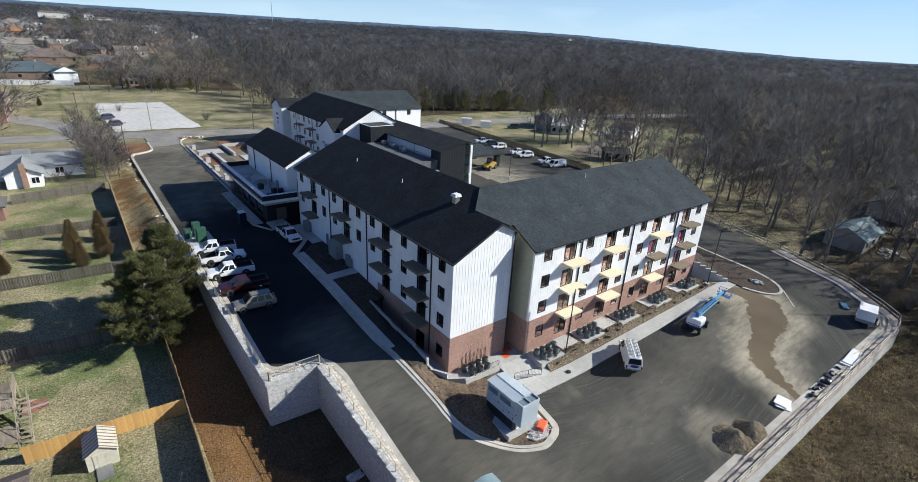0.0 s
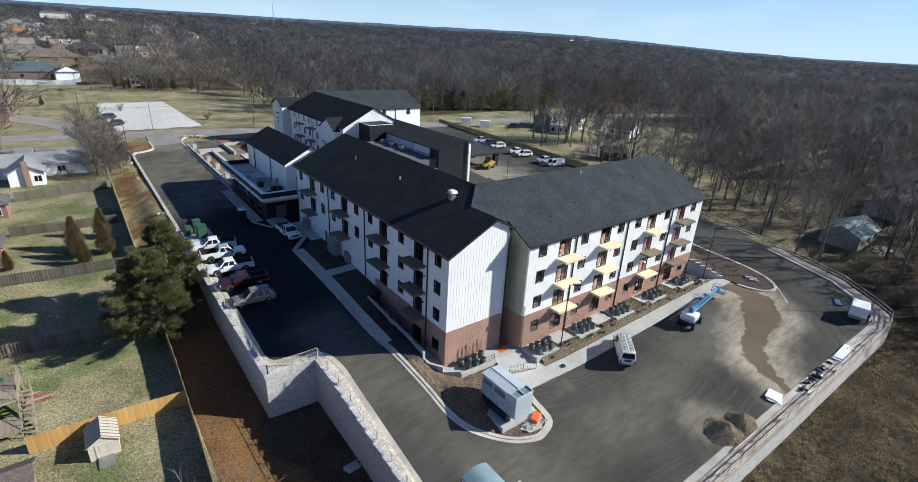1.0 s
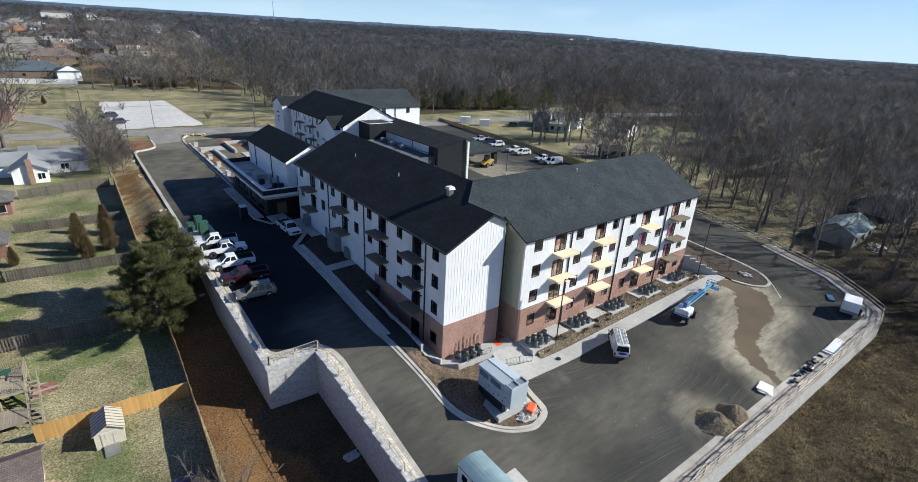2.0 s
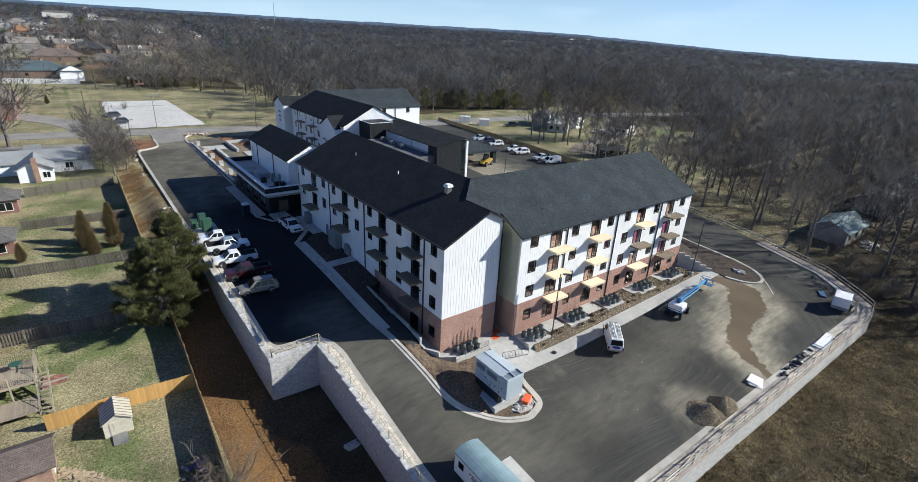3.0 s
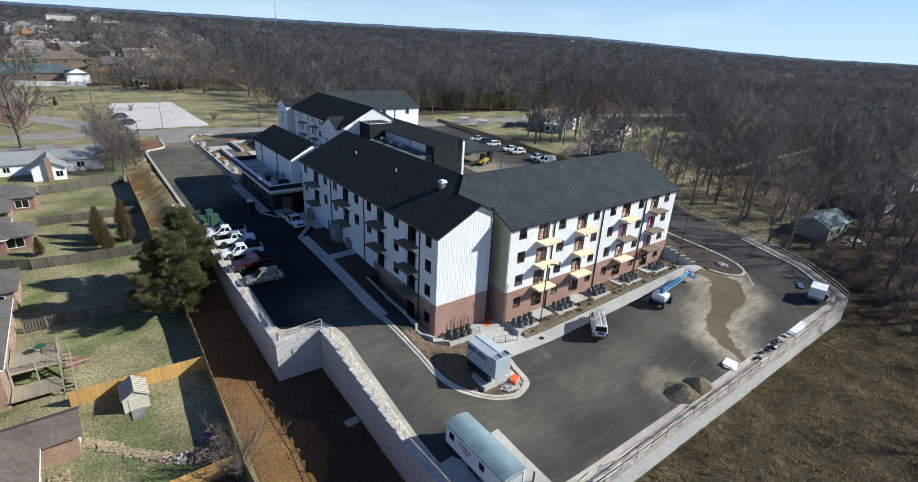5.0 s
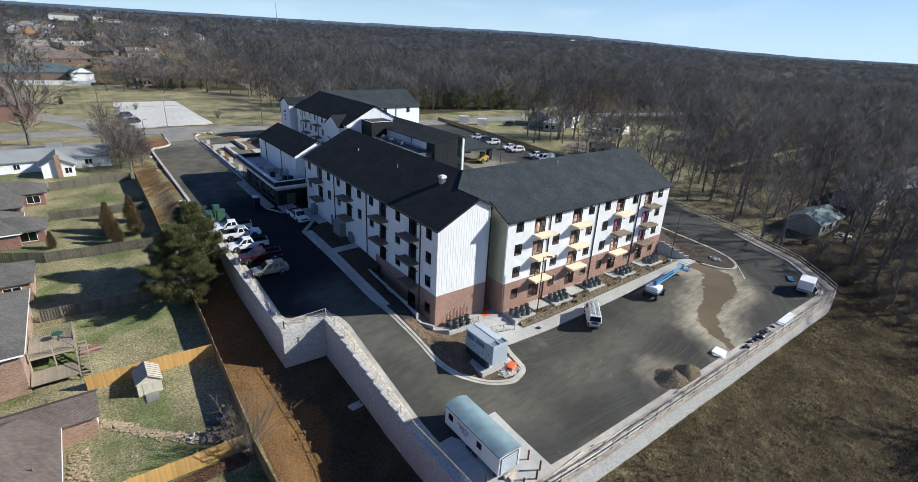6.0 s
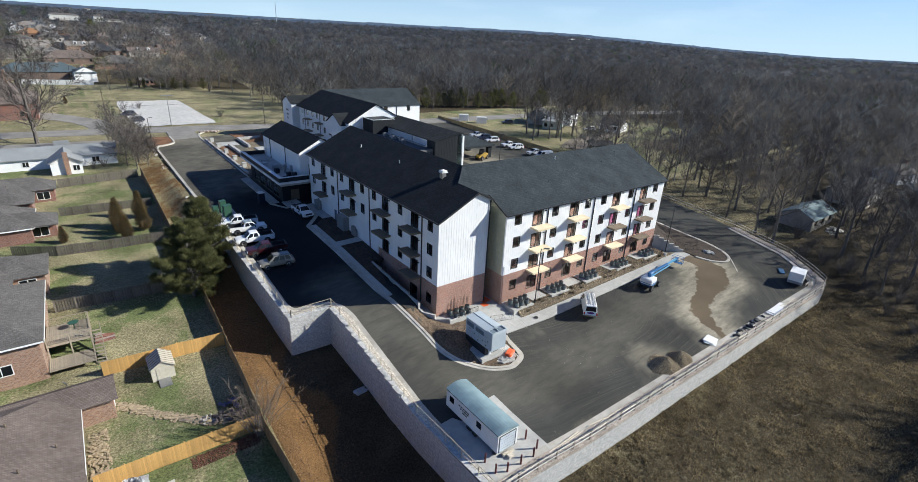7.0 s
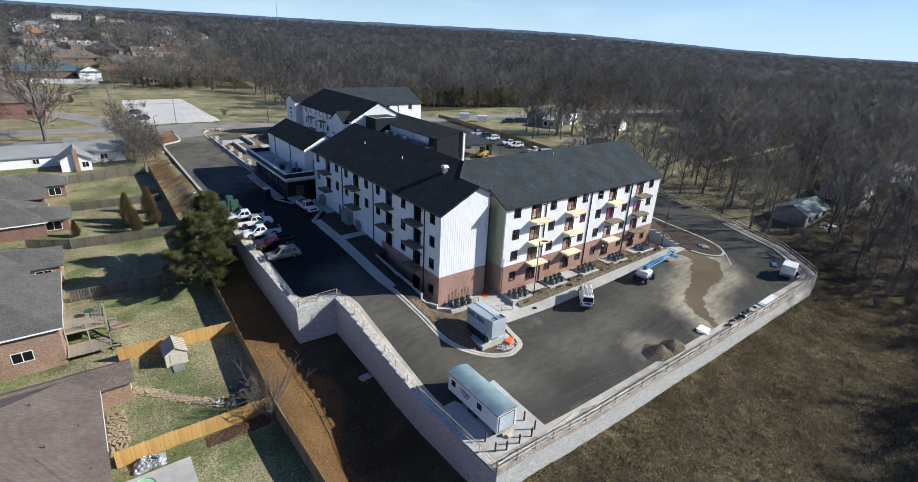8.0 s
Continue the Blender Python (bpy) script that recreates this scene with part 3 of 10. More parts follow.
# ---- retaining wall round the lot ----
def retaining_wall(name, pts, thick, up, label):
    """Stacked-block wall: outer face along pts (site on its left), top up above the site, foot in the land."""
    wall = thing(name, label, "retaining wall", kind="structure")
    bm = bmesh.new()
    path = along(pts, 1.5)
    n = len(path)
    rows = []
    for i, (x, y) in enumerate(path):
        a, b = path[max(0, i - 1)], path[min(n - 1, i + 1)]
        d = Vector((b[0] - a[0], b[1] - a[1])).normalized()
        o = Vector((-d.y, d.x)) * thick
        top = site(x + o.x, y + o.y) + up
        foot = min(land(x - o.x, y - o.y), top - 0.3) - 0.6
        out = o * (-0.02 * (top - foot) / thick)
        rows.append([bm.verts.new(p) for p in ((x + out.x, y + out.y, foot), (x, y, top), (x + o.x, y + o.y, top), (x + o.x, y + o.y, foot))])
    for r, q in zip(rows, rows[1:]):
        for a, b in ((0, 1), (1, 2), (2, 3)):
            bm.faces.new((r[a], r[b], q[b], q[a]))
    for r in (rows[0], rows[-1]):
        bm.faces.new(r)
    part("blocks", bm, M_block, wall)
    cap = bmesh.new()
    ribbon(cap, path, thick + 0.04, lambda x, y: site(x, y) + up + 0.03, 0.35, thick / 2 + 0.01)
    part("coping", cap, M_block, wall)
    # capping blocks laid level, stepping down with the slope
    for (x, y), (x1, y1) in zip(path, path[1:]):
        if 26 < y < 58 and abs(x1 - x) < 1:
            bm = bmesh.new()
            z = max(site(x + 0.6, y), site(x1 + 0.6, y1)) + up
            bx(bm, -0.1, 0.32, min(y, y1) + 0.01, max(y, y1) - 0.01, z - 0.42, z + 0.02)
            for v in bm.verts:
                v.co.x += x
            part("cap_block", bm, M_block, wall)
    return wall


retaining_wall("retaining_wall_west", [(8.2, 84), (8.3, 60), (9.0, 41.4)], 0.5, 0.12, "pale grey stacked-block retaining wall beside the drive")
retaining_wall("retaining_wall_step", [(9.0, 41.4), (14.2, 41.3)], 0.5, 0.12, "pale grey stacked-block retaining wall at the bend")
retaining_wall("retaining_wall_lot", [(14.2, 41.3), (15.5, 9.5)], 0.5, 0.12, "long pale grey stacked-block retaining wall below the lot")
retaining_wall("retaining_wall_south", [(15.5, 9.5), (82.8, 7.7), (86.6, 8.4), (89.2, 11), (93.8, 16.7), (98.3, 29)], 0.5, 0.12, "grey stacked-block retaining wall above the dry field")

# ---- the new apartment building ----
FLOOR = 3.3                       # floor to floor
TOP_SILL, WIN_H, WIN_W = 11.3, 1.55, 1.2
SLOPE = 0.508


def seams(bm, axis, at, lo, hi, z0, z1, step=0.4, proud=0.014, holes=(), out=-1):
    """Upright battens on a wall; z1 may be a function of the place along the wall."""
    n = round((hi - lo) / step)
    for i in range(1, n):
        u = lo + (hi - lo) * i / n
        top = z1(u) if callable(z1) else z1
        spans = [(z0, top)]
        for a, b, c, d in holes:
            if a - 0.03 < u < b + 0.03:
                spans = [s for p, q in spans for s in ((p, min(q, c)), (max(p, d), q)) if s[1] - s[0] > 0.05]
        for p, q in spans:
            e = sorted((at, at + out * proud))
            if axis == "x":
                bx(bm, u - 0.02, u + 0.02, e[0], e[1], p, q)
            else:
                bx(bm, e[0], e[1], u - 0.02, u + 0.02, p, q)


def make_window(parent, w, h, name="window", panes=2, mullion=False, material=None):
    """Black-framed window, outer face on y = 0, centred, sill at z = 0."""
    win = new(name)
    win.parent = parent
    bm = bmesh.new()
    f = 0.07
    bx(bm, -w / 2, -w / 2 + f, -0.04, 0.08, 0, h)
    bx(bm, w / 2 - f, w / 2, -0.04, 0.08, 0, h)
    bx(bm, -w / 2 + f, w / 2 - f, -0.04, 0.08, 0, f)
    bx(bm, -w / 2 + f, w / 2 - f, -0.04, 0.08, h - f, h)
    if mullion:
        bx(bm, -0.04, 0.04, -0.03, 0.07, f, h - f)
    else:
        bx(bm, -w / 2 + f, w / 2 - f, -0.03, 0.07, h / 2 - 0.03, h / 2 + 0.03)
    part("frame", bm, M_frame, win)
    for i in range(2):
        bm = bmesh.new()
        if mullion:
            bx(bm, (-w / 2 + f) if i == 0 else 0.04, -0.04 if i == 0 else w / 2 - f, 0.015, 0.03, f, h - f)
        else:
            bx(bm, -w / 2 + f, w / 2 - f, 0.015, 0.03, f if i == 0 else h / 2 + 0.03, h / 2 - 0.03 if i == 0 else h - f)
        part("pane", bm, M_glass, win).visible_shadow = False
    return win


def place(ob, m):
    """Copy of a part with its own parts, under the same thing."""
    return copy_thing(ob, m)


def balcony(parent, material, joists=False):
    """Cantilevered timber balcony deck, 3.3 m wide and 1.5 m deep, back edge on y = 0, top at z = 0."""
    b = new("balcony")
    b.parent = parent
    bm = bmesh.new()
    n = 10
    for i in range(n):
        y0 = -1.5 + 1.5 * i / n
        bx(bm, -1.62, 1.62, y0 + 0.008, y0 + 1.5 / n - 0.008, -0.04, 0)
    part("decking", bm, material, b)
    bm = bmesh.new()
    bx(bm, -1.65, 1.65, -1.55, -1.5, -0.26, 0.01)
    bx(bm, -1.65, -1.6, -1.5, 0, -0.26, 0.01)
    bx(bm, 1.6, 1.65, -1.5, 0, -0.26, 0.01)
    for i in range(1, 8):
        x = -1.6 + 3.2 * i / 8
        bx(bm, x - 0.02, x + 0.02, -1.5, 0, -0.24, -0.045)
    bx(bm, -1.6, 1.6, -1.5, 0, -0.255, -0.245)
    part("joist_frame", bm, material, b)
    return b


def wall_lamp(parent):
    bm = bmesh.new()
    bx(bm, -0.06, 0.06, -0.04, 0, -0.1, 0.1)
    tube(bm, (0, -0.03, 0.05), (0, -0.22, 0.12), 0.025, n=6)
    tube(bm, (0, -0.22, 0.14), (0, -0.22, 0.0), 0.05, 0.11, n=8)
    return part("wall_lamp", bm, M_black, parent, "small black wall lamp")


def downspout(parent, p, z0, z1, out):
    bm = bmesh.new()
    x, y = p
    bx(bm, x - 0.06, x + 0.06, y - 0.06, y + 0.06, z0, z1)
    bx(bm, x - 0.09, x + 0.09, y - 0.09, y + 0.09, z1 - 0.25, z1)
    part("downspout", bm, M_black, parent, "black downspout")


# --- west wing: runs north from the gable ---
WX, WY0, WY1 = 26.4, 34.73, 77.6           # west face, gable face, north end
GE = 34.8                                  # east side of the gable block
west = thing("apartment_wing", "white metal-sided wing with dark shingle roof and brick base", "building", group="apartment building")
W_COLS_WIN = [36.65, 44.2, 51.8, 55.7, 63.2, 67.05, 75.5]
W_COLS_DOOR = [40.4, 48.4, 59.4, 70.9]
rows_top = [TOP_SILL - FLOOR * k for k in range(3)]
holes = []
for c in W_COLS_WIN:
    for k, z in enumerate(rows_top):
        if k < 2 or c < 45:
            holes.append((c - WIN_W / 2, c + WIN_W / 2, z, z + WIN_H))
for c in W_COLS_DOOR:
    for k in range(3):
        z = 10.55 - FLOOR * k
        if k < 2 or c < 50:
            holes.append((c - 0.92, c + 0.92, z, z + 2.15))
service = [(66.4, 0.95), (64.9, 0.95), (74.0, 0.95)]
for c, w in service:
    holes.append((c - w / 2, c + w / 2, 3.3, 5.4))
base_holes = [(35.95, 37.25, 0.9, 2.3), (39.5, 41.3, -0.3, 2.1)]
bm = bmesh.new()
holed_wall(bm, "y", WX, 0.25, WY0 + 0.25, WY1, 4.08, 13.1, holes)
part("west_wall", bm, M_white, west, "white standing-seam siding")
bm = bmesh.new()
holed_wall(bm, "y", WX - 0.03, 0.28, WY0 + 0.25, 50.6, -1.2, 4.078, base_holes)
part("west_base", bm, M_brick, west, "reddish-brown brick base")
bm = bmesh.new()
holed_wall(bm, "y", WX - 0.004, 0.254, 50.6, WY1, -1.2, 4.078, [(c - w / 2, c + w / 2, 3.3, 4.078) for c, w in service])
part("west_lower_wall", bm, M_white, west)
bm = bmesh.new()
holed_wall(bm, "x", WY0 - 0.03, 0.28, WX - 0.03, GE, -1.2, 4.078, [])
part("gable_base", bm, M_brick, west, "reddish-brown brick base")
bm = bmesh.new()


def gable_top(x):
    return 13.05 + SLOPE * (x - 26.1) if x < 32.3 else 13.05 + SLOPE * (6.2 - (x - 32.3))


for f0, f1 in ((WY0, WY0 + 0.25),):
    lo = [(WX, 4.08), (GE, 4.08), (GE, gable_top(GE)), (32.3, gable_top(32.3)), (WX, gable_top(WX))]
    a = [bm.verts.new((x, f0, z)) for x, z in lo]
    b = [bm.verts.new((x, f1, z)) for x, z in lo]
    bm.faces.new(a)
    bm.faces.new(b[::-1])
    for i in range(5):
        j = (i + 1) % 5
        bm.faces.new((a[i], b[i], b[j], a[j]))
part("gable_wall", bm, M_white, west, "sunlit white standing-seam gable")
bm = bmesh.new()
seams(bm, "x", WY0, WX, GE, 4.12, lambda x: gable_top(x) - 0.03)
part("gable_seams", bm, M_white, west)
bm = bmesh.new()
seams(bm, "y", WX, WY0, WY1, 4.12, 13.05, holes=holes)
part("wall_seams", bm, M_white, west)
bm = bmesh.new()
bx(bm, GE - 0.25, GE, WY0 + 0.25, 41.9, -1.2, gable_top(GE))
bx(bm, 44.0, 44.25, 50.9, WY1, 0.5, 13.1)
part("east_wall", bm, M_white, west)
# north gable
bm = bmesh.new()
lo = [(WX + 0.25, 3.0), (44.0, 3.0), (44.0, 13.1), (35.3, 17.6), (WX + 0.25, 13.1)]
a = [bm.verts.new((x, WY1 - 0.25, z)) for x, z in lo]
b = [bm.verts.new((x, WY1, z)) for x, z in lo]
bm.faces.new(a)
bm.faces.new(b[::-1])
for i in range(5):
    j = (i + 1) % 5
    bm.faces.new((a[i], b[i], b[j], a[j]))
part("north_wall", bm, M_white, west)


def rz(x):
    return 13.12 + SLOPE * (x - 26.1)


bm = bmesh.new()
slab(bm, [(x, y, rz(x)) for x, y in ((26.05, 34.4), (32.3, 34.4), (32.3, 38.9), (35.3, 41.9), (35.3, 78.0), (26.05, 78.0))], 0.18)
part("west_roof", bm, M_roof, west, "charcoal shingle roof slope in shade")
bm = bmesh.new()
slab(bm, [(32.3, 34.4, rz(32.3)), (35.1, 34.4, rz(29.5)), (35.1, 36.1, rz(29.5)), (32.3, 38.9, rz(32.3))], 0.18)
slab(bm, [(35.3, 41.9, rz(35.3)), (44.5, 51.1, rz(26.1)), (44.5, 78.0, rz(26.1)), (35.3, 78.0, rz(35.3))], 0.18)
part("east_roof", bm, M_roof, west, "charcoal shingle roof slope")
bm = bmesh.new()
bx(bm, 25.93, 26.05, 34.4, 78.0, 12.93, 13.12)
part("gutter", bm, M_black, west, "black eaves gutter")
bm = bmesh.new()
for x0, x1 in ((26.05, 32.3), (35.1, 32.3)):
    z0, z1 = (rz(26.05), rz(32.3)) if x0 < 32 else (rz(29.5), rz(32.3))
    v = [bm.verts.new(p) for p in ((x0, 34.34, z0 + 0.02), (x1, 34.34, z1 + 0.02), (x1, 34.34, z1 - 0.22), (x0, 34.34, z0 - 0.22))]
    w = [bm.verts.new((p.co.x, 34.4, p.co.z)) for p in v]
    bm.faces.new(v)
    bm.faces.new(w)
    for i in range(4):
        bm.faces.new((v[i], v[(i + 1) % 4], w[(i + 1) % 4], w[i]))
part("rake_trim", bm, M_black, west)
for y in (38.5, 53.3, 64.8):
    downspout(west, (WX - 0.09, y), 0.2 if y < 50 else 3.0, 13.0, -1)
downspout(west, (GE - 0.2, WY0 - 0.12), -0.3, gable_top(GE) - 0.1, -1)
TURN_W = Matrix.Rotation(radians(-90), 4, "Z")       # the front of a part, -y, turned to face west


def west_at(y, z):
    return Matrix.Translation((WX, y, z)) @ TURN_W


win0 = make_window(west, WIN_W, WIN_H)
door0 = make_window(west, 1.84, 2.15, "balcony_door", mullion=True)
bal0 = balcony(west, M_weathered)
lamp0 = wall_lamp(west)
first = {}


def put(ob, m):
    """The first time moves the thing itself, then copies of it."""
    if ob not in first:
        first[ob] = True
        ob.matrix_basis = m
        return ob
    return copy_thing(ob, m)


for c in W_COLS_WIN:
    for k, z in enumerate(rows_top):
        if k < 2 or c < 45:
            put(win0, west_at(c, z))
put(win0, west_at(36.6, 0.9))
for c in W_COLS_DOOR:
    for k in range(3):
        if k < 2 or c < 50:
            put(door0, west_at(c, 10.55 - FLOOR * k))
            put(lamp0, west_at(c - 1.25, 12.45 - FLOOR * k))
        if k < 2 or c < 45:
            put(bal0, west_at(c + 0.1, 10.5 - FLOOR * k))
put(door0, west_at(40.4, -0.1))
door = bmesh.new()
bx(door, -0.47, 0.47, 0.0, 0.06, 0, 2.1)
sd = part("service_door", door, mat("blue_grey_door", (0.10, 0.13, 0.19), (0.08, 0.105, 0.15), 3, 0.5), west, "blue-grey metal service door")
for i, (c, w) in enumerate(service):
    if i == 0:
        sd.matrix_basis = west_at(c, 3.3)
    else:
        copy_thing(sd, west_at(c, 3.3))
# rooftop
vent = thing("roof_vent", "galvanised box roof vent with a louvred cap", "vent")
bm = bmesh.new()
bx(bm, -0.42, 0.42, -0.42, 0.42, -0.5, 0.75)
part("curb", bm, M_steel, vent)
bm = bmesh.new()
for k in range(3):
    s = 0.62 - 0.05 * k
    bx(bm, -s, s, -s, s, 0.76 + 0.14 * k, 0.86 + 0.14 * k)
    bx(bm, -s + 0.12, s - 0.12, -s + 0.12, s - 0.12, 0.86 + 0.14 * k, 0.9 + 0.14 * k)
part("cap", bm, M_trim_white, vent, "white louvred cap", bevel=0.02)
vent.matrix_basis = pose(32.4, 42.6, rz(32.4)) @ Matrix.Diagonal((0.78, 0.78, 0.85, 1))


def pipe_vent(x, y, z, h=0.45, r=0.06, white=True):
    bm = bmesh.new()
    tube(bm, (0, 0, -0.3), (0, 0, h), r, n=10)
    tube(bm, (0, 0, -0.25), (0, 0, 0.05), r * 2.2, r * 1.2, n=10)
    ob = solid("roof_pipe", bm, M_trim_white if white else M_black, "small plumbing pipe through the shingles", "vent pipe", group="roof pipes")
    ob.matrix_basis = pose(x, y, z)


for x, y in ((31.8, 53.5), (31.8, 66.5)):
    pipe_vent(x, y, rz(x))

# --- south wing: runs east, its long front in the sun ---
RX0, RX1, RY0, RY1 = 36.0, 73.36, 32.68, 51.1
RIDGE_Y = 41.9
south = thing("apartment_wing", "four-storey white metal-sided wing with brick base in sun", "building", group="apartment building")
R_WIN = [38.15, 45.5, 52.75, 56.6, 63.7, 70.8]
R_DOOR = [41.95, 49.65, 59.85, 67.4]
holes = []
for c in R_WIN:
    for k in range(3):
        holes.append((c - WIN_W / 2 - 0.05, c + WIN_W / 2 + 0.05, TOP_SILL - FLOOR * k, TOP_SILL - FLOOR * k + WIN_H))
for c in R_DOOR:
    for k in range(3):
        holes.append((c - 1.0, c + 1.0, 10.55 - FLOOR * k, 10.55 - FLOOR * k + 2.15))
bm = bmesh.new()
holed_wall(bm, "x", RY0, 0.25, RX0, RX1, 4.08, 13.1, holes)
part("front_wall", bm, M_white, south, "sunlit white standing-seam siding")
bm = bmesh.new()
seams(bm, "x", RY0, RX0, RX1, 4.12, 13.05, holes=holes)
part("wall_seams", bm, M_white, south)
low = [(c - 1.0, c + 1.0, 0.65, 2.8) for c in R_DOOR] + [(c - 0.65, c + 0.65, 1.4, 2.9) for c in R_WIN]
bm = bmesh.new()
holed_wall(bm, "x", RY0 - 0.03, 0.28, RX0 - 0.03, RX1, -1.5, 4.078, low)
bx(bm, RX0 - 0.03, RX0 + 0.22, RY0 + 0.25, RY1, -1.5, 4.078)
part("base", bm, M_brick, south, "reddish-brown brick base")


def ry(y):
    return 13.12 + SLOPE * 0.985 * (y - 32.38)


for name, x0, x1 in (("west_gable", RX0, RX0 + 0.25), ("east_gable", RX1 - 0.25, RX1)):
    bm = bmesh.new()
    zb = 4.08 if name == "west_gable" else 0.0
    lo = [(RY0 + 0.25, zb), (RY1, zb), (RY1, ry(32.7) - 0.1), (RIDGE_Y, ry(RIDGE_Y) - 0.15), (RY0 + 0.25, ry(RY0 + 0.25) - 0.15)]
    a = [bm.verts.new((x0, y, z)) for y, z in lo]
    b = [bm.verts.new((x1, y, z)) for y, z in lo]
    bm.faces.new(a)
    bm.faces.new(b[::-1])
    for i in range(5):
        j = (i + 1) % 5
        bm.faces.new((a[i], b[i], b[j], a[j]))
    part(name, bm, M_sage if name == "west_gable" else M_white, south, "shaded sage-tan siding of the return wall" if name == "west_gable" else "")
bm = bmesh.new()
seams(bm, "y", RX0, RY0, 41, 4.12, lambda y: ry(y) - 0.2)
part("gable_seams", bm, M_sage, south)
bm = bmesh.new()
bx(bm, RX0 + 8, RX1 - 0.25, RY1 - 0.25, RY1, 0.0, 13.1)
part("back_wall", bm, M_white, south)
bm = bmesh.new()
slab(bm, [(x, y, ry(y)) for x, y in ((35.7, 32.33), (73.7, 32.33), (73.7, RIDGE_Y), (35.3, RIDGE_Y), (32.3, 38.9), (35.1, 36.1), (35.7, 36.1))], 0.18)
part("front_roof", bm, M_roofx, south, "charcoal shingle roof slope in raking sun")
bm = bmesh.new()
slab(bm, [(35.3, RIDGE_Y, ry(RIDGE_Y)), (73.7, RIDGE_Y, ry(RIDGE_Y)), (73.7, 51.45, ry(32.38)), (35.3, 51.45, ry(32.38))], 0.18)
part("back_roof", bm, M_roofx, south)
bm = bmesh.new()
bx(bm, 35.7, 73.7, 32.21, 32.33, 12.92, 13.1)
part("gutter", bm, M_black, south, "black eaves gutter")
for x0 in (35.62, 73.7):
    bm = bmesh.new()
    for y0, y1 in ((32.33, RIDGE_Y), (51.45, RIDGE_Y)):
        if x0 < 40 and y0 > 40:
            continue
        yb = y1 if x0 > 40 else 36.3
        za, zb = ry(32.33), ry(yb)
        v = [bm.verts.new(p) for p in ((x0, y0, za + 0.02), (x0, yb, zb + 0.02), (x0, yb, zb - 0.24), (x0, y0, za - 0.24))]
        w = [bm.verts.new((x0 + 0.08, p.co.y, p.co.z)) for p in v]
        bm.faces.new(v)
        bm.faces.new(w)
        for i in range(4):
            bm.faces.new((v[i], v[(i + 1) % 4], w[(i + 1) % 4], w[i]))
    part("rake_trim", bm, M_black, south)
for x in (43.9, 54.25, 64.9):
    downspout(south, (x, RY0 - 0.09), -0.3, 13.0, -1)


def south_at(x, z):
    return Matrix.Translation((x, RY0, z))


win1 = make_window(south, WIN_W + 0.1, WIN_H)
door1 = make_window(south, 2.0, 2.15, "balcony_door", mullion=True)
bal1 = balcony(south, M_lumber)
bal2 = balcony(south, M_weathered)
lamp1 = wall_lamp(south)
for c in R_WIN:
    for k in range(3):
        put(win1, south_at(c, TOP_SILL - FLOOR * k))
    put(win1, south_at(c, 1.4))
for i, c in enumerate(R_DOOR):
    for k in range(3):
        put(door1, south_at(c, 10.55 - FLOOR * k))
        put(lamp1, south_at(c + 1.35, 12.5 - FLOOR * k))
        stained = i == 3 or (i == 2 and k == 1)
        put(bal2 if stained else bal1, south_at(c + 0.35, 10.5 - FLOOR * k))
    put(door1, south_at(c, 0.65))
for x, y in ((41.9, 35.4), (47.6, 36.6), (53.6, 37.7), (55.1, 38.0), (62.5, 38.6), (66.5, 37.6), (53.0, 40.6), (68.0, 40.2)):
    pipe_vent(x, y, ry(y), 0.5 if x == 53.0 else 0.16, white=x == 53.0)

# magenta film and bare boards behind some of the panes
M_film = mat("magenta_film", (0.34, 0.06, 0.17), (0.22, 0.04, 0.12), 1.5, 0.5)
M_sheath = mat("sheathing_board", (0.42, 0.22, 0.17), (0.30, 0.15, 0.12), 1.0, 0.85)
for x, z, w, h, m in ((52.8, 8.66, 0.86, 1.4, M_film), (56.6, 8.8, 0.86, 1.4, M_film), (59.8, 8.3, 1.7, 2.0, M_film), (63.7, 8.85, 0.86, 1.2, M_film), (67.5, 8.3, 1.7, 1.8, M_film), (67.5, 4.8, 0.8, 1.8, M_film),
                      (42.0, 11.3, 1.7, 1.3, M_sheath), (42.0, 8.0, 1.7, 1.4, M_sheath), (49.5, 11.2, 1.7, 1.1, M_sheath), (49.5, 7.9, 1.7, 1.2, M_sheath), (49.6, 4.6, 1.7, 1.5, M_sheath), (59.6, 11.3, 1.7, 1.2, M_sheath), (59.9, 4.7, 1.7, 1.6, M_sheath), (67.5, 11.4, 1.7, 1.5, M_sheath)):
    bm = bmesh.new()
    bx(bm, x - w / 2, x + w / 2, RY0 + 0.3, RY0 + 0.32, z - h / 2, z + h / 2)
    part("window_board", bm, m, south, "magenta film" if m is M_film else "bare reddish board")

# floors and a partition inside, seen through the panes
bm = bmesh.new()
for z in (0.6, 4.0, 7.3, 10.6):
    bx(bm, RX0 + 0.3, RX1 - 0.3, RY0 + 0.3, RY0 + 5, z - 0.35, z - 0.06)
bx(bm, RX0 + 0.3, RX1 - 0.3, RY0 + 5, RY0 + 5.12, -0.5, 13)
part("inner_floor", bm, M_interior, south, "bare unfinished floors and partition inside")
bm = bmesh.new()
for z in (4.0, 7.3, 10.6):
    bx(bm, WX + 0.3, WX + 5, WY0 + 0.3, WY1 - 0.3, z - 0.35, z - 0.06)
bx(bm, WX + 5, WX + 5.12, WY0 + 0.3, WY1 - 0.3, -0.5, 13)
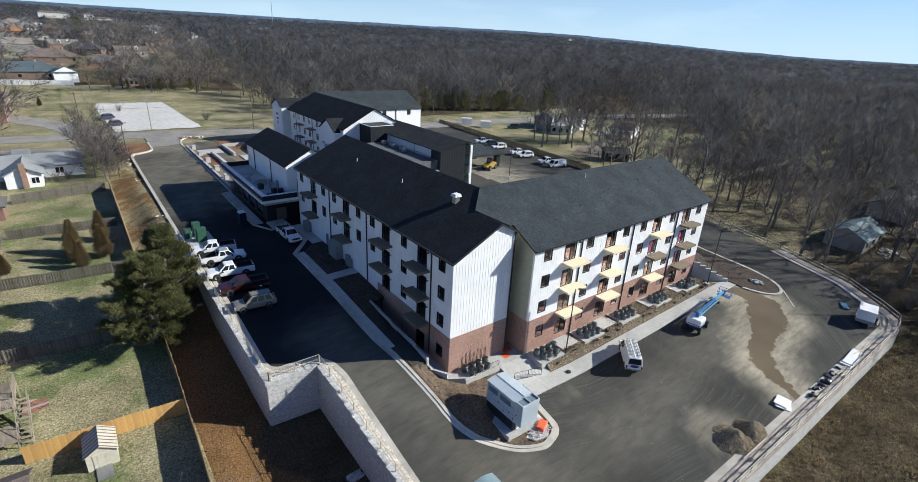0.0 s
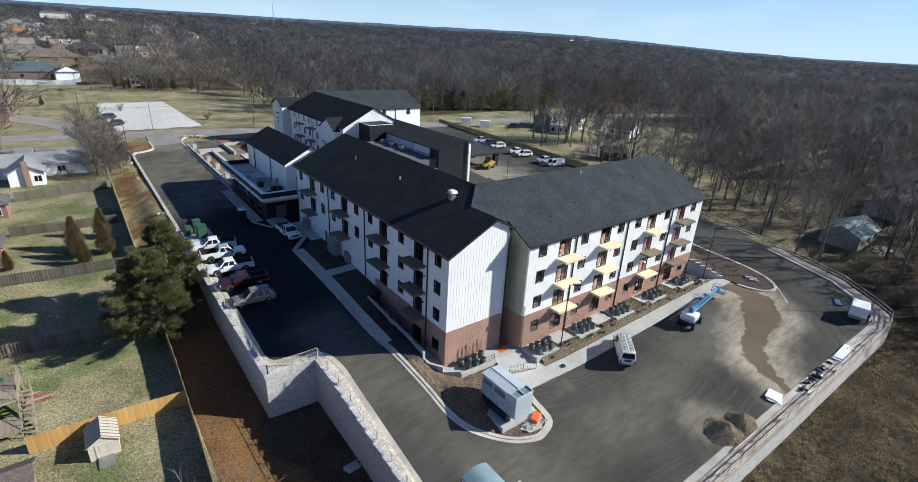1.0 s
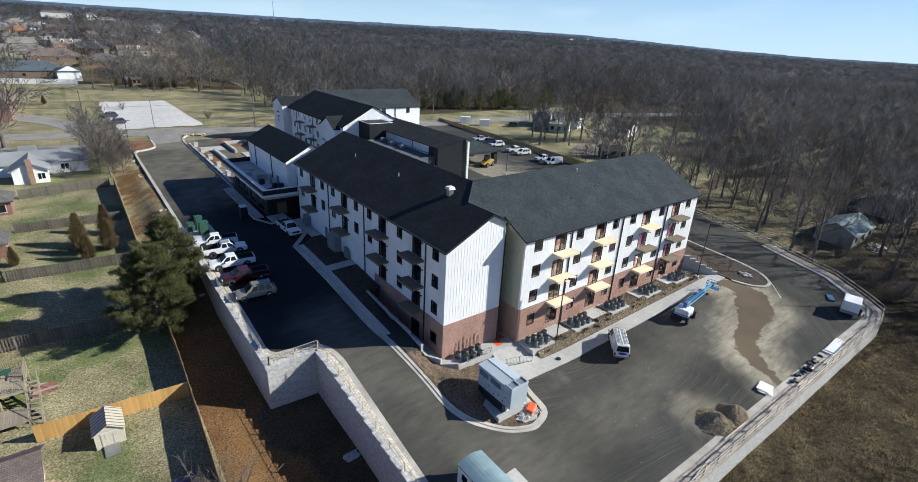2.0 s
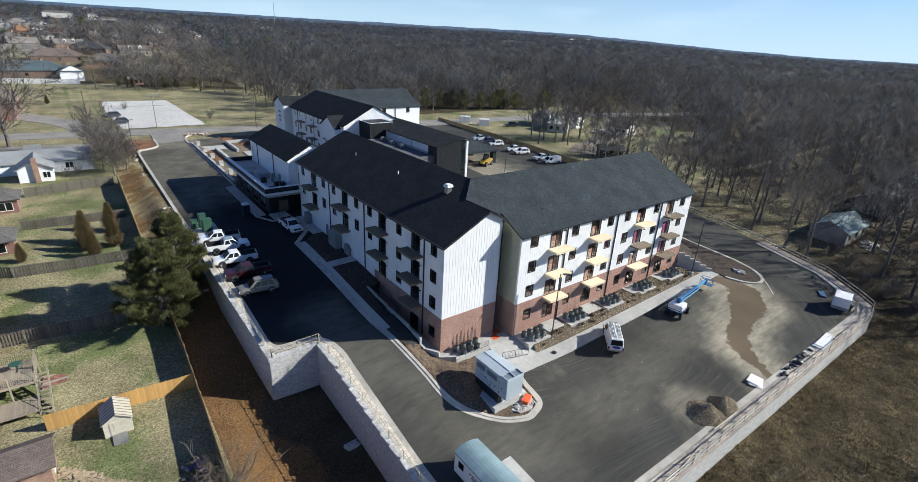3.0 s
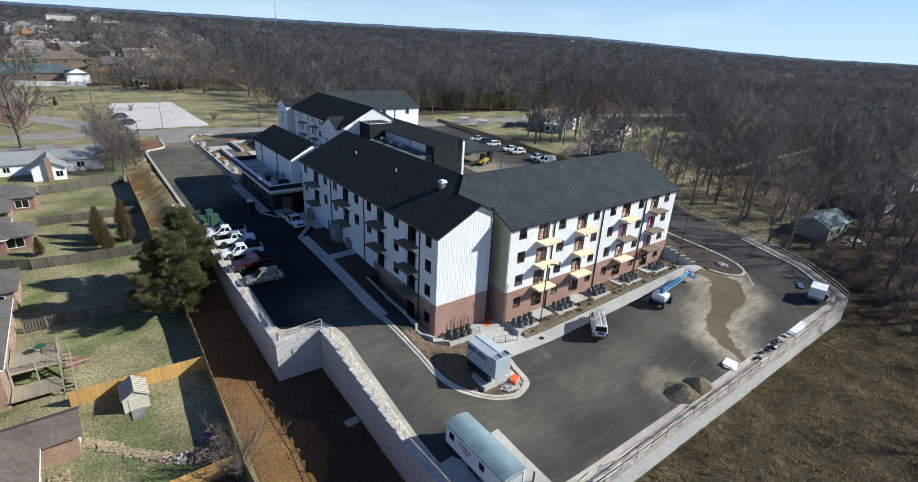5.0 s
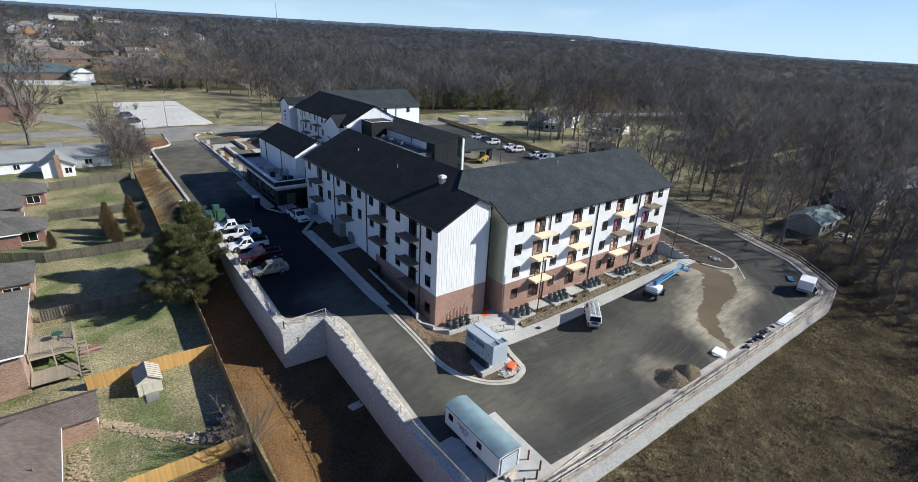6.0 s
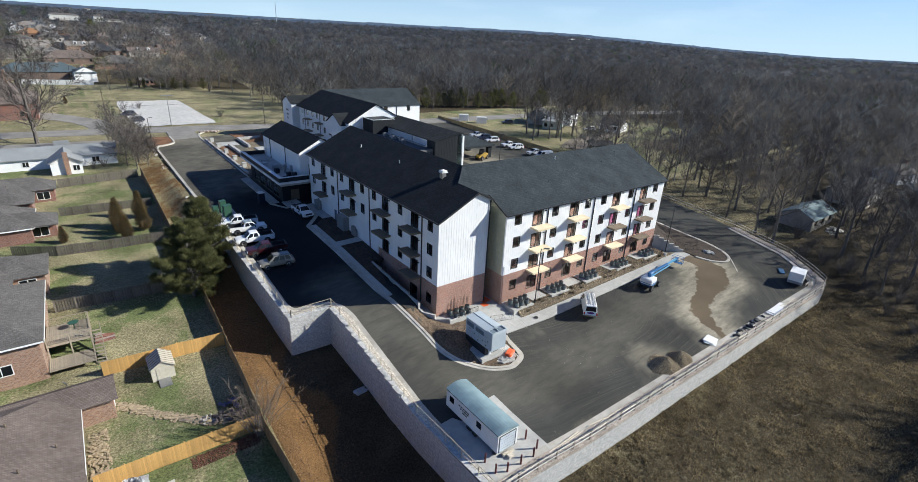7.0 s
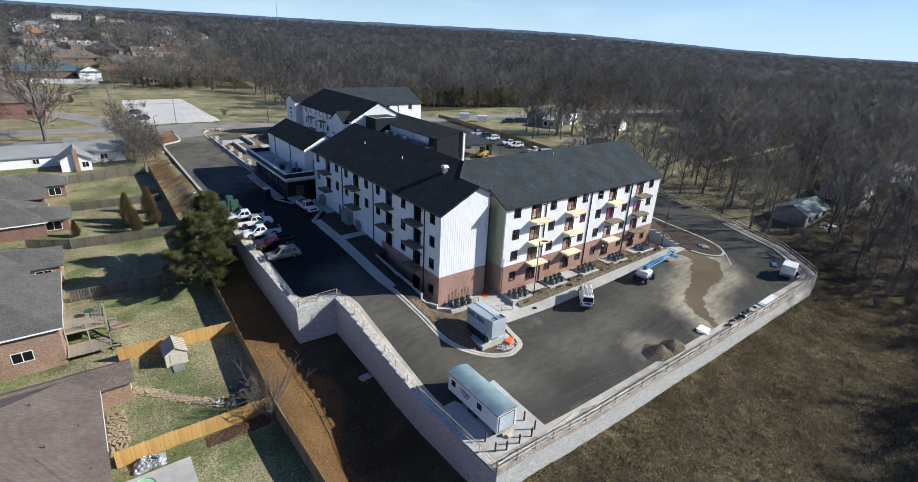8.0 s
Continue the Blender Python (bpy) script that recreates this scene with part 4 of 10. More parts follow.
part("inner_floor", bm, M_interior, west, "bare unfinished floors and partition inside")

# --- low lobby block with its roof terrace, north of the west wing ---
lobby = thing("lobby_block", "low black-clad block with white parapet and roof terrace", "building", group="apartment building")
bm = bmesh.new()
holed_wall(bm, "x", 81.0, 0.25, 22.0, 44.0, 2.6, 7.4, [(23.6, 25.3, 3.2, 5.6)])
holed_wall(bm, "y", 22.0, 0.25, 81.25, 101.5, 2.6, 7.4, [(83.5 + 4.2 * i, 86.6 + 4.2 * i, 3.6, 6.3) for i in range(4)])
part("wall", bm, M_dark, lobby, "black brick wall under the overhang")
bm = bmesh.new()
prism(bm, [(20.8, 77.65), (45, 77.65), (45, 102.5), (20.8, 102.5)], 7.4, 8.25)
part("roof_deck", bm, M_concrete, lobby, "tan roof deck of the terrace")
bm = bmesh.new()
for a, b, c, d in ((20.45, 26.1, 77.3, 77.62), (20.45, 20.78, 77.62, 102.5), (20.78, 26, 102.2, 102.5)):
    bx(bm, a, b, c, d, 8.3, 9.1)
part("parapet", bm, M_dark, lobby, "black parapet band")
bm = bmesh.new()
for a, b, c, d in ((20.4, 26.15, 77.25, 77.67), (20.4, 20.83, 77.67, 102.55)):
    bx(bm, a, b, c, d, 9.1, 9.2)
bx(bm, 20.5, 20.84, 77.7, 102.2, 8.4, 9.1, Matrix.Translation((0.32, 0, 0)))
part("parapet_cap", bm, M_trim_white, lobby, "white metal parapet cap")
bm = bmesh.new()
bx(bm, 20.2, 26.2, 77.05, 77.3, 7.95, 8.3)
bx(bm, 20.2, 20.45, 77.3, 102.6, 7.95, 8.3)
part("fascia", bm, M_trim_white, lobby, "white metal fascia band")
bm = bmesh.new()
bx(bm, 23.6, 25.3, 81.08, 81.16, 3.2, 5.6)
part("service_door", bm, M_weathered, lobby, "brown double service door")
for i in range(4):
    w = make_window(lobby, 3.1, 2.5, "shop_window", mullion=True)
    w.matrix_basis = Matrix.Translation((22.05, 85.05 + 4.2 * i, 3.6)) @ TURN_W

pent = thing("penthouse", "white gabled penthouse with dark shingle roof on the terrace", "building", group="apartment building")
PX0, PX1, PY0, PY1 = 25.5, 34.4, 80.2, 102.2
bm = bmesh.new()
holed_wall(bm, "y", PX0, 0.2, PY0 + 0.2, PY1, 8.25, 12.75, [(100.4, 101.6, 8.4, 11.4)])
part("west_wall", bm, M_white, pent)
bm = bmesh.new()
bx(bm, 27.2, 28.2, PY0 - 0.03, PY0, 8.3, 10.5)
part("door", bm, M_weathered, pent, "brown flush door")
for name, y0, y1 in (("south_gable", PY0, PY0 + 0.2), ("north_gable", PY1 - 0.2, PY1)):
    bm = bmesh.new()
    xs = PX0 if name == "south_gable" else PX0 + 0.2
    lo = [(xs, 8.25), (PX1, 8.25), (PX1, 12.7), (29.95, 15.2), (xs, 12.7)]
    a = [bm.verts.new((x, y0, z)) for x, z in lo]
    b = [bm.verts.new((x, y1, z)) for x, z in lo]
    bm.faces.new(a)
    bm.faces.new(b[::-1])
    for i in range(5):
        bm.faces.new((a[i], b[i], b[(i + 1) % 5], a[(i + 1) % 5]))
    part(name, bm, M_white, pent)
bm = bmesh.new()
slab(bm, [(25.15, 79.9, 12.8), (29.95, 79.9, 15.42), (29.95, 102.5, 15.42), (25.15, 102.5, 12.8)], 0.16)
slab(bm, [(29.95, 79.9, 15.42), (34.75, 79.9, 12.8), (34.75, 102.5, 12.8), (29.95, 102.5, 15.42)], 0.16)
part("roof", bm, M_roof, pent, "charcoal shingle gable roof")
for y in (88.0, 97.5):
    downspout(pent, (PX0 - 0.08, y), 8.3, 12.7, -1)

# --- connecting block, lift tower and entrance wing behind the ridge ---
link = thing("entrance_wing", "black metal-sided entrance wing with glass stair strip", "building", group="apartment building")
bm = bmesh.new()
lo = [(56.3, 2.5), (62.5, 2.5), (62.5, 13.95), (56.3, 12.75)]
a = [bm.verts.new((x, 79.0, z)) for x, z in lo]
b = [bm.verts.new((x, 79.25, z)) for x, z in lo]
bm.faces.new(a)
bm.faces.new(b[::-1])
for i in range(4):
    bm.faces.new((a[i], b[i], b[(i + 1) % 4], a[(i + 1) % 4]))
bx(bm, 56.3, 56.55, 79.25, 82.4, 9.0, 12.75)
part("dark_wall", bm, M_dark, link, "dark standing-seam wall")
bm = bmesh.new()
seams(bm, "x", 79.0, 56.3, 62.5, 3.0, lambda x: 12.75 + (x - 56.3) * 0.193 - 0.05, step=0.45, proud=0.03)
part("dark_seams", bm, M_dark, link)
bm = bmesh.new()
bx(bm, 63.75, 64.25, 78.7, 80.0, 2.5, 13.5)
part("fin", bm, M_trim_white, link, "white end fin")
for k in range(5):
    bm = bmesh.new()
    bx(bm, 62.6, 63.75, 79.1, 79.14, 3.0 + 2.15 * k, 5.05 + 2.15 * k)
    part("pane", bm, glass("stair_glass", (0.55, 0.75, 0.72)) if k == 0 else bpy.data.materials["stair_glass"], link)
    bm = bmesh.new()
    bx(bm, 62.5, 63.75, 79.05, 79.2, 5.05 + 2.15 * k, 5.15 + 2.15 * k)
    part("transom", bm, M_frame, link)
bm = bmesh.new()
slab(bm, [(56.0, 78.7, 12.8), (63.3, 78.7, 14.25), (63.3, 112, 14.25), (56.0, 112, 12.8)], 0.16)
slab(bm, [(63.3, 78.7, 14.25), (65.2, 78.7, 13.75), (65.2, 112, 13.75), (63.3, 112, 14.25)], 0.16)
part("roof", bm, M_roof, link, "charcoal shingle roof")
bm = bmesh.new()
holed_wall(bm, "y", 56.6, 0.2, 82.4, 112, 9.0, 12.7, [])
part("white_wall", bm, M_white, link)
bm = bmesh.new()
bx(bm, 46, 56.6, 79.2, 112, 8.4, 9.0)
part("flat_roof", bm, M_concrete, link, "pale flat roof with equipment")
bm = bmesh.new()
bx(bm, 48.6, 56.4, 80.0, 101, 9.0, 10.85)
part("upper_flat_roof", bm, mat("grey_membrane", (0.11, 0.115, 0.12), (0.07, 0.074, 0.078), 1.0, 0.9, wide=0.25), link, "grey membrane roof behind the ridge")
bm = bmesh.new()
bx(bm, 55.9, 56.4, 82.4, 101, 10.85, 11.1)
part("kerb", bm, M_concrete, link, "pale kerb at the foot of the white wall")
bm = bmesh.new()
bx(bm, 56.5, 56.58, 89.2, 89.32, 11.0, 12.65)
part("downspout", bm, M_black, link)
bm = bmesh.new()
bx(bm, 64.4, 64.65, 80, 112, 2, 13.75)
part("east_wall", bm, M_white, link)
for i in range(5):
    hv = bmesh.new()
    bx(hv, -0.6, 0.6, -0.5, 0.5, 0.1, 1.1)
    tube(hv, (0, 0, 1.1), (0, 0, 1.18), 0.4, n=12)
    bx(hv, -0.5, -0.4, -0.5, 0.5, 0, 0.1)
    bx(hv, 0.4, 0.5, -0.5, 0.5, 0, 0.1)
    ob = solid("rooftop_unit", hv, M_steel, "grey condenser standing on the flat roof", "air conditioner", group="rooftop units")
    ob.matrix_basis = pose(54.2 + (i % 2) * 0.7, 89.5 + 2.2 * i, 10.85) @ Matrix.Diagonal((0.75, 0.8, 0.75, 1))

tower = thing("lift_tower", "black metal-clad lift tower with white top edge", "building", group="apartment building")
bm = bmesh.new()
bx(bm, 52.3, 58.3, 101.0, 106.45, 8.5, 14.4)
part("cladding", bm, M_dark, tower)
bm = bmesh.new()
seams(bm, "x", 101.0, 52.3, 58.3, 9, 14.35, 0.5, 0.03)
seams(bm, "y", 52.3, 101.0, 106.45, 9, 14.35, 0.5, 0.03)
part("seams", bm, M_dark, tower)
bm = bmesh.new()
bx(bm, 52.22, 58.38, 100.92, 101.06, 14.4, 14.52)
bx(bm, 52.22, 52.36, 101.06, 106.45, 14.4, 14.52)
bx(bm, 58.24, 58.38, 101.06, 106.45, 14.4, 14.52)
part("cap", bm, M_trim_white, tower, "white metal edge trim")

# --- north wing at the road ---
north = thing("apartment_wing", "white three-storey wing by the road with dark roofs", "building", group="apartment building")
NX0, NX1, NY0, NY1, NR = 48.2, 64.4, 106.5, 141.0, 56.3
holes = []
N_WIN = [118.5, 122.0, 127.0, 130.5, 134.5, 138.2]
for c in N_WIN:
    for k in range(3):
        holes.append((c - 0.6, c + 0.6, TOP_SILL - FLOOR * k, TOP_SILL - FLOOR * k + WIN_H))
bm = bmesh.new()
holed_wall(bm, "y", NX0, 0.25, NY0 + 0.25, NY1, 3.0, 13.1, holes)
part("west_wall", bm, M_white, north)
for name, y0, y1 in (("south_gable", NY0, NY0 + 0.25),):
    bm = bmesh.new()
    lo = [(NX0, 3.0), (NX1, 3.0), (NX1, 13.1), (NR, 17.3), (NX0, 13.1)]
    a = [bm.verts.new((x, y0, z)) for x, z in lo]
    b = [bm.verts.new((x, y1, z)) for x, z in lo]
    bm.faces.new(a)
    bm.faces.new(b[::-1])
    for i in range(5):
        bm.faces.new((a[i], b[i], b[(i + 1) % 5], a[(i + 1) % 5]))
    part(name, bm, M_white, north)
bm = bmesh.new()
seams(bm, "x", NY0, NX0, NX1, 9, lambda x: 13.1 + (4.2 / 8.1) * (8.1 - abs(x - NR)) - 0.05, 0.5, 0.04)
part("gable_seams", bm, M_white, north)
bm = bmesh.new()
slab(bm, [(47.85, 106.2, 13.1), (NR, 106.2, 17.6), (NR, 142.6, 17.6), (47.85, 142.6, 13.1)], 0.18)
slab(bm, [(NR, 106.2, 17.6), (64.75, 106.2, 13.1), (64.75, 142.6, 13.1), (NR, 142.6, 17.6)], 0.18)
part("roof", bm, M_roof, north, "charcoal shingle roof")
# bar along the road
bm = bmesh.new()
holed_wall(bm, "x", 133.2, 0.25, 64.0, 87.0, 3.0, 13.1, [(c - 0.65, c + 0.65, TOP_SILL - 0.1, TOP_SILL + 1.6) for c in (74.0, 82.6)])
bx(bm, 86.75, 87.0, 133.45, 151.5, 3.0, 13.1)
part("road_wall", bm, M_white, north)
bm = bmesh.new()
lo = [(133.45, 13.1), (151.5, 13.1), (142.4, 17.5)]
a = [bm.verts.new((86.75, y, z)) for y, z in lo]
b = [bm.verts.new((87.0, y, z)) for y, z in lo]
bm.faces.new(a)
bm.faces.new(b[::-1])
for i in range(3):
    bm.faces.new((a[i], b[i], b[(i + 1) % 3], a[(i + 1) % 3]))
part("road_gable", bm, M_white, north)
bm = bmesh.new()
slab(bm, [(NR, 132.85, 13.1), (87.35, 132.85, 13.1), (87.35, 142.4, 17.62), (NR, 142.4, 17.62)], 0.18)
slab(bm, [(NR, 142.4, 17.62), (87.35, 142.4, 17.62), (87.35, 151.9, 13.1), (NR, 151.9, 13.1)], 0.18)
part("road_roof", bm, M_roofx, north, "charcoal shingle roof")
# stair bay with its own gable at the north-west corner
bm = bmesh.new()
lo = [(143.2, 3.0), (151.0, 3.0), (151.0, 13.6), (147.1, 15.3), (143.2, 13.6)]
a = [bm.verts.new((46.6, y, z)) for y, z in lo]
b = [bm.verts.new((58.0, y, z)) for y, z in lo]
bm.faces.new(a)
bm.faces.new(b[::-1])
for i in range(5):
    bm.faces.new((a[i], b[i], b[(i + 1) % 5], a[(i + 1) % 5]))
part("stair_bay", bm, M_white, north)
bm = bmesh.new()
slab(bm, [(46.3, 142.9, 13.6), (58.0, 142.9, 13.6), (58.0, 147.1, 15.5), (46.3, 147.1, 15.5)], 0.15)
slab(bm, [(46.3, 147.1, 15.5), (58.0, 147.1, 15.5), (58.0, 151.3, 13.6), (46.3, 151.3, 13.6)], 0.15)
part("stair_roof", bm, M_roof, north)
# cross gable over the west front
bm = bmesh.new()
lo = [(108.2, 9), (116.6, 9), (116.6, 12.4), (112.4, 14.6), (108.2, 12.4)]
a = [bm.verts.new((46.8, y, z)) for y, z in lo]
b = [bm.verts.new((52.0, y, z)) for y, z in lo]
bm.faces.new(a)
bm.faces.new(b[::-1])
for i in range(5):
    bm.faces.new((a[i], b[i], b[(i + 1) % 5], a[(i + 1) % 5]))
part("cross_bay", bm, M_white, north)
bm = bmesh.new()
slab(bm, [(46.5, 107.9, 12.35), (54.0, 107.9, 12.35), (54.0, 112.4, 14.85), (46.5, 112.4, 14.85)], 0.15)
slab(bm, [(46.5, 112.4, 14.85), (54.0, 112.4, 14.85), (54.0, 116.9, 12.35), (46.5, 116.9, 12.35)], 0.15)
part("cross_roof", bm, M_roof, north)
winn = make_window(north, WIN_W, WIN_H)
for c in N_WIN:
    for k in range(3):
        put(winn, Matrix.Translation((NX0, c, TOP_SILL - FLOOR * k)) @ TURN_W)
for c in (74.0, 82.6):
    put(winn, Matrix.Translation((c, 133.2, TOP_SILL)))
baln = balcony(north, M_weathered)
for c in (124.5, 132.5):
    for k in range(2):
        put(baln, Matrix.Translation((NX0, c, 10.5 - FLOOR * k)) @ TURN_W)
for y in (117.3, 125.0, 136.4):
    downspout(north, (NX0 - 0.09, y), 4, 13.0, -1)
for x in (66.0, 78.0):
    downspout(north, (x, 133.1), 4, 13.0, -1)
emb = bmesh.new()
bx(emb, 46.52, 46.6, 146.2, 148.0, 11.0, 11.5)
bx(emb, 46.52, 46.6, 146.4, 147.8, 9.7, 10.2)
bx(emb, 46.52, 46.6, 146.8, 147.4, 8.4, 9.2)
part("emblem", emb, M_frame, north, "dark emblem on the white gable")

# ---- kerbs, walks and beds of the site ----
def above(h):
    return lambda x, y: site(x, y) + h


def fine_line(pts, k=4):
    """Plan points rounded into a smooth curve."""
    out = []
    n = len(pts)
    for i in range(n - 1):
        a, b, c, d = (Vector((*pts[max(0, min(n - 1, j))], 0)) for j in (i - 1, i, i + 1, i + 2))
        for s in range(k):
            t = s / k
            p = 0.5 * (2 * b + (c - a) * t + (2 * a - 5 * b + 4 * c - d) * t * t + (3 * b - a - 3 * c + d) * t ** 3)
            out.append((p.x, p.y))
    return out + [pts[-1]]


KERB_W = along([(24.5, 77), (24.5, 70.2), (21.4, 66.2), (21.45, 42)], 1.5) + fine_line([(21.62, 40), (21.85, 38.1), (22.1, 35.5), (22.28, 32.9), (22.37, 30.8), (22.4, 29.0), (22.6, 27.5), (22.95, 26.5), (23.5, 25.6), (24.45, 24.7), (25.45, 23.75), (26.5, 22.95), (27.85, 22.32), (28.6, 22.13), (29.35, 22.26), (30.35, 22.6), (30.95, 23.2), (31.2, 24.2), (31.5, 26), (31.9, 27.15)])
bm = bmesh.new()
ribbon(bm, KERB_W, 0.34, above(0.11), 0.5)
ribbon(bm, KERB_W, 0.36, above(0.035), 0.4, -0.35)
solid("kerb_island", bm, M_kerb, "pale concrete kerb round the generator island", "kerb", kind="structure", bevel=0)
bm = bmesh.new()
ribbon(bm, along([(21.3, 152), (21.3, 101.5), (19.6, 101), (19.6, 81), (21.3, 77.2), (24.4, 77.2)], 2), 0.35, above(0.14), 0.4)
solid("kerb_terrace", bm, M_kerb, "pale concrete kerb along the east side of the drive", "kerb", kind="structure")
bm = bmesh.new()
ribbon(bm, [(8.75, y) for y in range(84, 152, 3)], 0.5, above(0.16), 0.6)
solid("kerb_drive", bm, M_kerb, "pale concrete kerb of the drive with debris", "kerb", kind="structure")
bm = bmesh.new()
ribbon(bm, [(9.4, 82.6), (11.5, 83.2), (12.6, 82.0), (12.6, 77.5), (11.6, 76.2), (9.3, 76)], 0.4, above(0.14), 0.4)
solid("kerb_bay", bm, M_kerb, "concrete kerb round the green boxes", "kerb", kind="structure")
bm = bmesh.new()
prism(bm, [(9.0, 76.2), (12.4, 77), (12.4, 82), (9.0, 82.5)], above(-0.3), above(0.1))
solid("bay_slab", bm, M_concrete, "concrete slab under the green utility boxes", "slab", kind="structure")
# gutter strip inside the retaining wall, rounding the bend
BEND = [(9.75, 44.6), (9.95, 43.7), (10.7, 43.05), (12.0, 42.9), (13.4, 42.75), (14.7, 42.2), (15.6, 40.9), (15.95, 39.0), (16.0, 37.0)]
bm = bmesh.new()
ribbon(bm, along([(9.45, 74), (9.75, 44.6)], 2), 0.5, above(0.05), 0.3)
ribbon(bm, fine_line(BEND), 0.6, above(0.07), 0.4)
ribbon(bm, along([(16.0, 37), (16.4, 10.6)], 2), 0.6, above(0.05), 0.3)
ribbon(bm, along([(16.4, 11.15), (83.0, 9.4), (85.7, 10.0), (87.9, 12.3), (92.4, 17.7), (96.9, 29.8)], 1.0), 0.75, above(0.08), 0.3)
solid("gutter_strip", bm, M_kerb, "pale concrete kerb and gutter inside the wall", "kerb", kind="structure")
M_stone_strip = mat("bleached_stone", (0.74, 0.68, 0.58), (0.36, 0.315, 0.25), 4.5, 0.95, 1.0, 9, wide=0.22, wide_scale=0.5)
M_pink_gravel = mat("pinkish_gravel", (0.52, 0.455, 0.39), (0.18, 0.145, 0.115), 6.0, 0.95, 1.0, 12, wide=0.22, wide_scale=0.4)
bm = bmesh.new()
ribbon(bm, along([(15.6, 10.12), (83, 8.33), (86.2, 9.0), (88.7, 11.5), (93.2, 17.1), (97.7, 29.3)], 1.0), 1.3, lambda x, y: site(x, y) + 0.2 + 0.05 * noise.noise((x * 2, y * 2, 7)), 0.4)
solid("gravel_strip", bm, M_pink_gravel, "pinkish drainage gravel along the top of the wall", "gravel", kind="structure")
bm = bmesh.new()
ribbon(bm, along([(8.8, 80), (9.0, 60), (9.3, 44.0)], 2), 0.5, above(0.125), 0.3)
ribbon(bm, along([(15.25, 37.4), (15.95, 10.6)], 1.2), 0.8, lambda x, y: site(x, y) + 0.14 + 0.05 * noise.noise((x * 2, y * 2, 1)), 0.3)
prism(bm, [(9.05, 44.0), (9.05, 41.7), (14.45, 41.6), (14.75, 37.4), (15.75, 37.3), (15.75, 38.6), (15.35, 40.6), (14.3, 42.0), (12.8, 42.55), (11.0, 42.65), (10.1, 43.1), (9.6, 44.0)][::-1], above(-0.2), above(0.13))
solid("stone_strip", bm, M_stone_strip, "bleached stone backfill behind the retaining wall", "gravel", kind="structure")
# loose stones spilled over the edge of the wall
bm = bmesh.new()
rng = random.Random(5)
for k in range(300):
    if k < 190:
        y = rng.uniform(12, 41)
        x = 14.85 + (41 - y) * 0.04 + rng.uniform(-0.25, 0.75)
    else:
        x, y = rng.uniform(9.2, 14.6), rng.uniform(41.6, 43.0)
    r_ = rng.uniform(0.02, 0.07)
    bx(bm, -r_, r_, -r_ * 0.7, r_ * 0.7, -r_ * 0.5, r_ * 0.5, pose(x, y, site(x, y) + 0.16, rng.uniform(-25, 25), rng.uniform(-25, 25), rng.uniform(0, 180)))
solid("backfill_stones", bm, mat("backfill_stone", (0.66, 0.60, 0.52), (0.46, 0.41, 0.34), 4, 0.95, island=0.4), "loose pale stones along the top of the wall", "stones", kind="stuff")


def walk_slabs(name, x0, x1, y0, y1, h, joint, label, axis="y", level=above):
    """A concrete walk in bays with open joints."""
    w = thing(name, label, "pavement", kind="structure")
    n = max(1, round(((y1 - y0) if axis == "y" else (x1 - x0)) / joint))
    for i in range(n):
        bm = bmesh.new()
        if axis == "y":
            a, b = y0 + (y1 - y0) * i / n, y0 + (y1 - y0) * (i + 1) / n
            prism(bm, [(x0, a + 0.008), (x1, a + 0.008), (x1, b - 0.008), (x0, b - 0.008)], level(h - 0.25), level(h))
        else:
            a, b = x0 + (x1 - x0) * i / n, x0 + (x1 - x0) * (i + 1) / n
            prism(bm, [(a + 0.008, y0), (b - 0.008, y0), (b - 0.008, y1), (a + 0.008, y1)], level(h - 0.25), level(h))
        part("slab", bm, M_concrete, w)
    return w


walk_slabs("walk_drive", 21.64, 22.45, 39.6, 66, 0.15, 1.8, "concrete walk beside the drive")
walk_slabs("walk_cross", 22.45, 26.36, 56.0, 57.6, 0.152, 1.7, "concrete path to the building door", "x")
walk_slabs("walk_lobby", 24.7, 26.36, 68.2, 77, 0.152, 2.2, "concrete apron at the service doors")
walk_slabs("walk_block", 21.64, 24.6, 77.0, 80.95, 0.156, 1.8, "concrete apron at the lobby block")
walk_slabs("walk_terrace", 19.9, 21.2, 80.95, 101, 0.15, 2.0, "concrete walk along the lobby block")
bm = bmesh.new()
prism(bm, [(22.47, 57.65), (26.36, 57.65), (26.36, 68.15), (24.6, 68.15), (22.47, 66.0)], above(-0.2), above(0.1))
solid("planting_bed", bm, M_mulch, "dark mulched bed by the building wall", "planting bed", kind="structure")
bm = bmesh.new()
prism(bm, [(22.47, 49.0), (26.36, 49.0), (26.36, 55.95), (22.47, 55.95)], above(-0.2), above(0.1))
prism(bm, [(22.47, 36.0), (24.2, 36.0), (24.2, 48.98), (22.47, 48.98)], above(-0.2), lambda x, y: site(x, y) + 0.1 - 0.45 * smooth(23, 24.2, x) * (1 - smooth(36, 44, y)))
solid("planting_bed", bm, M_mulch, "dark mulched bed above the sunken walk", "planting bed", kind="structure")
# generator island


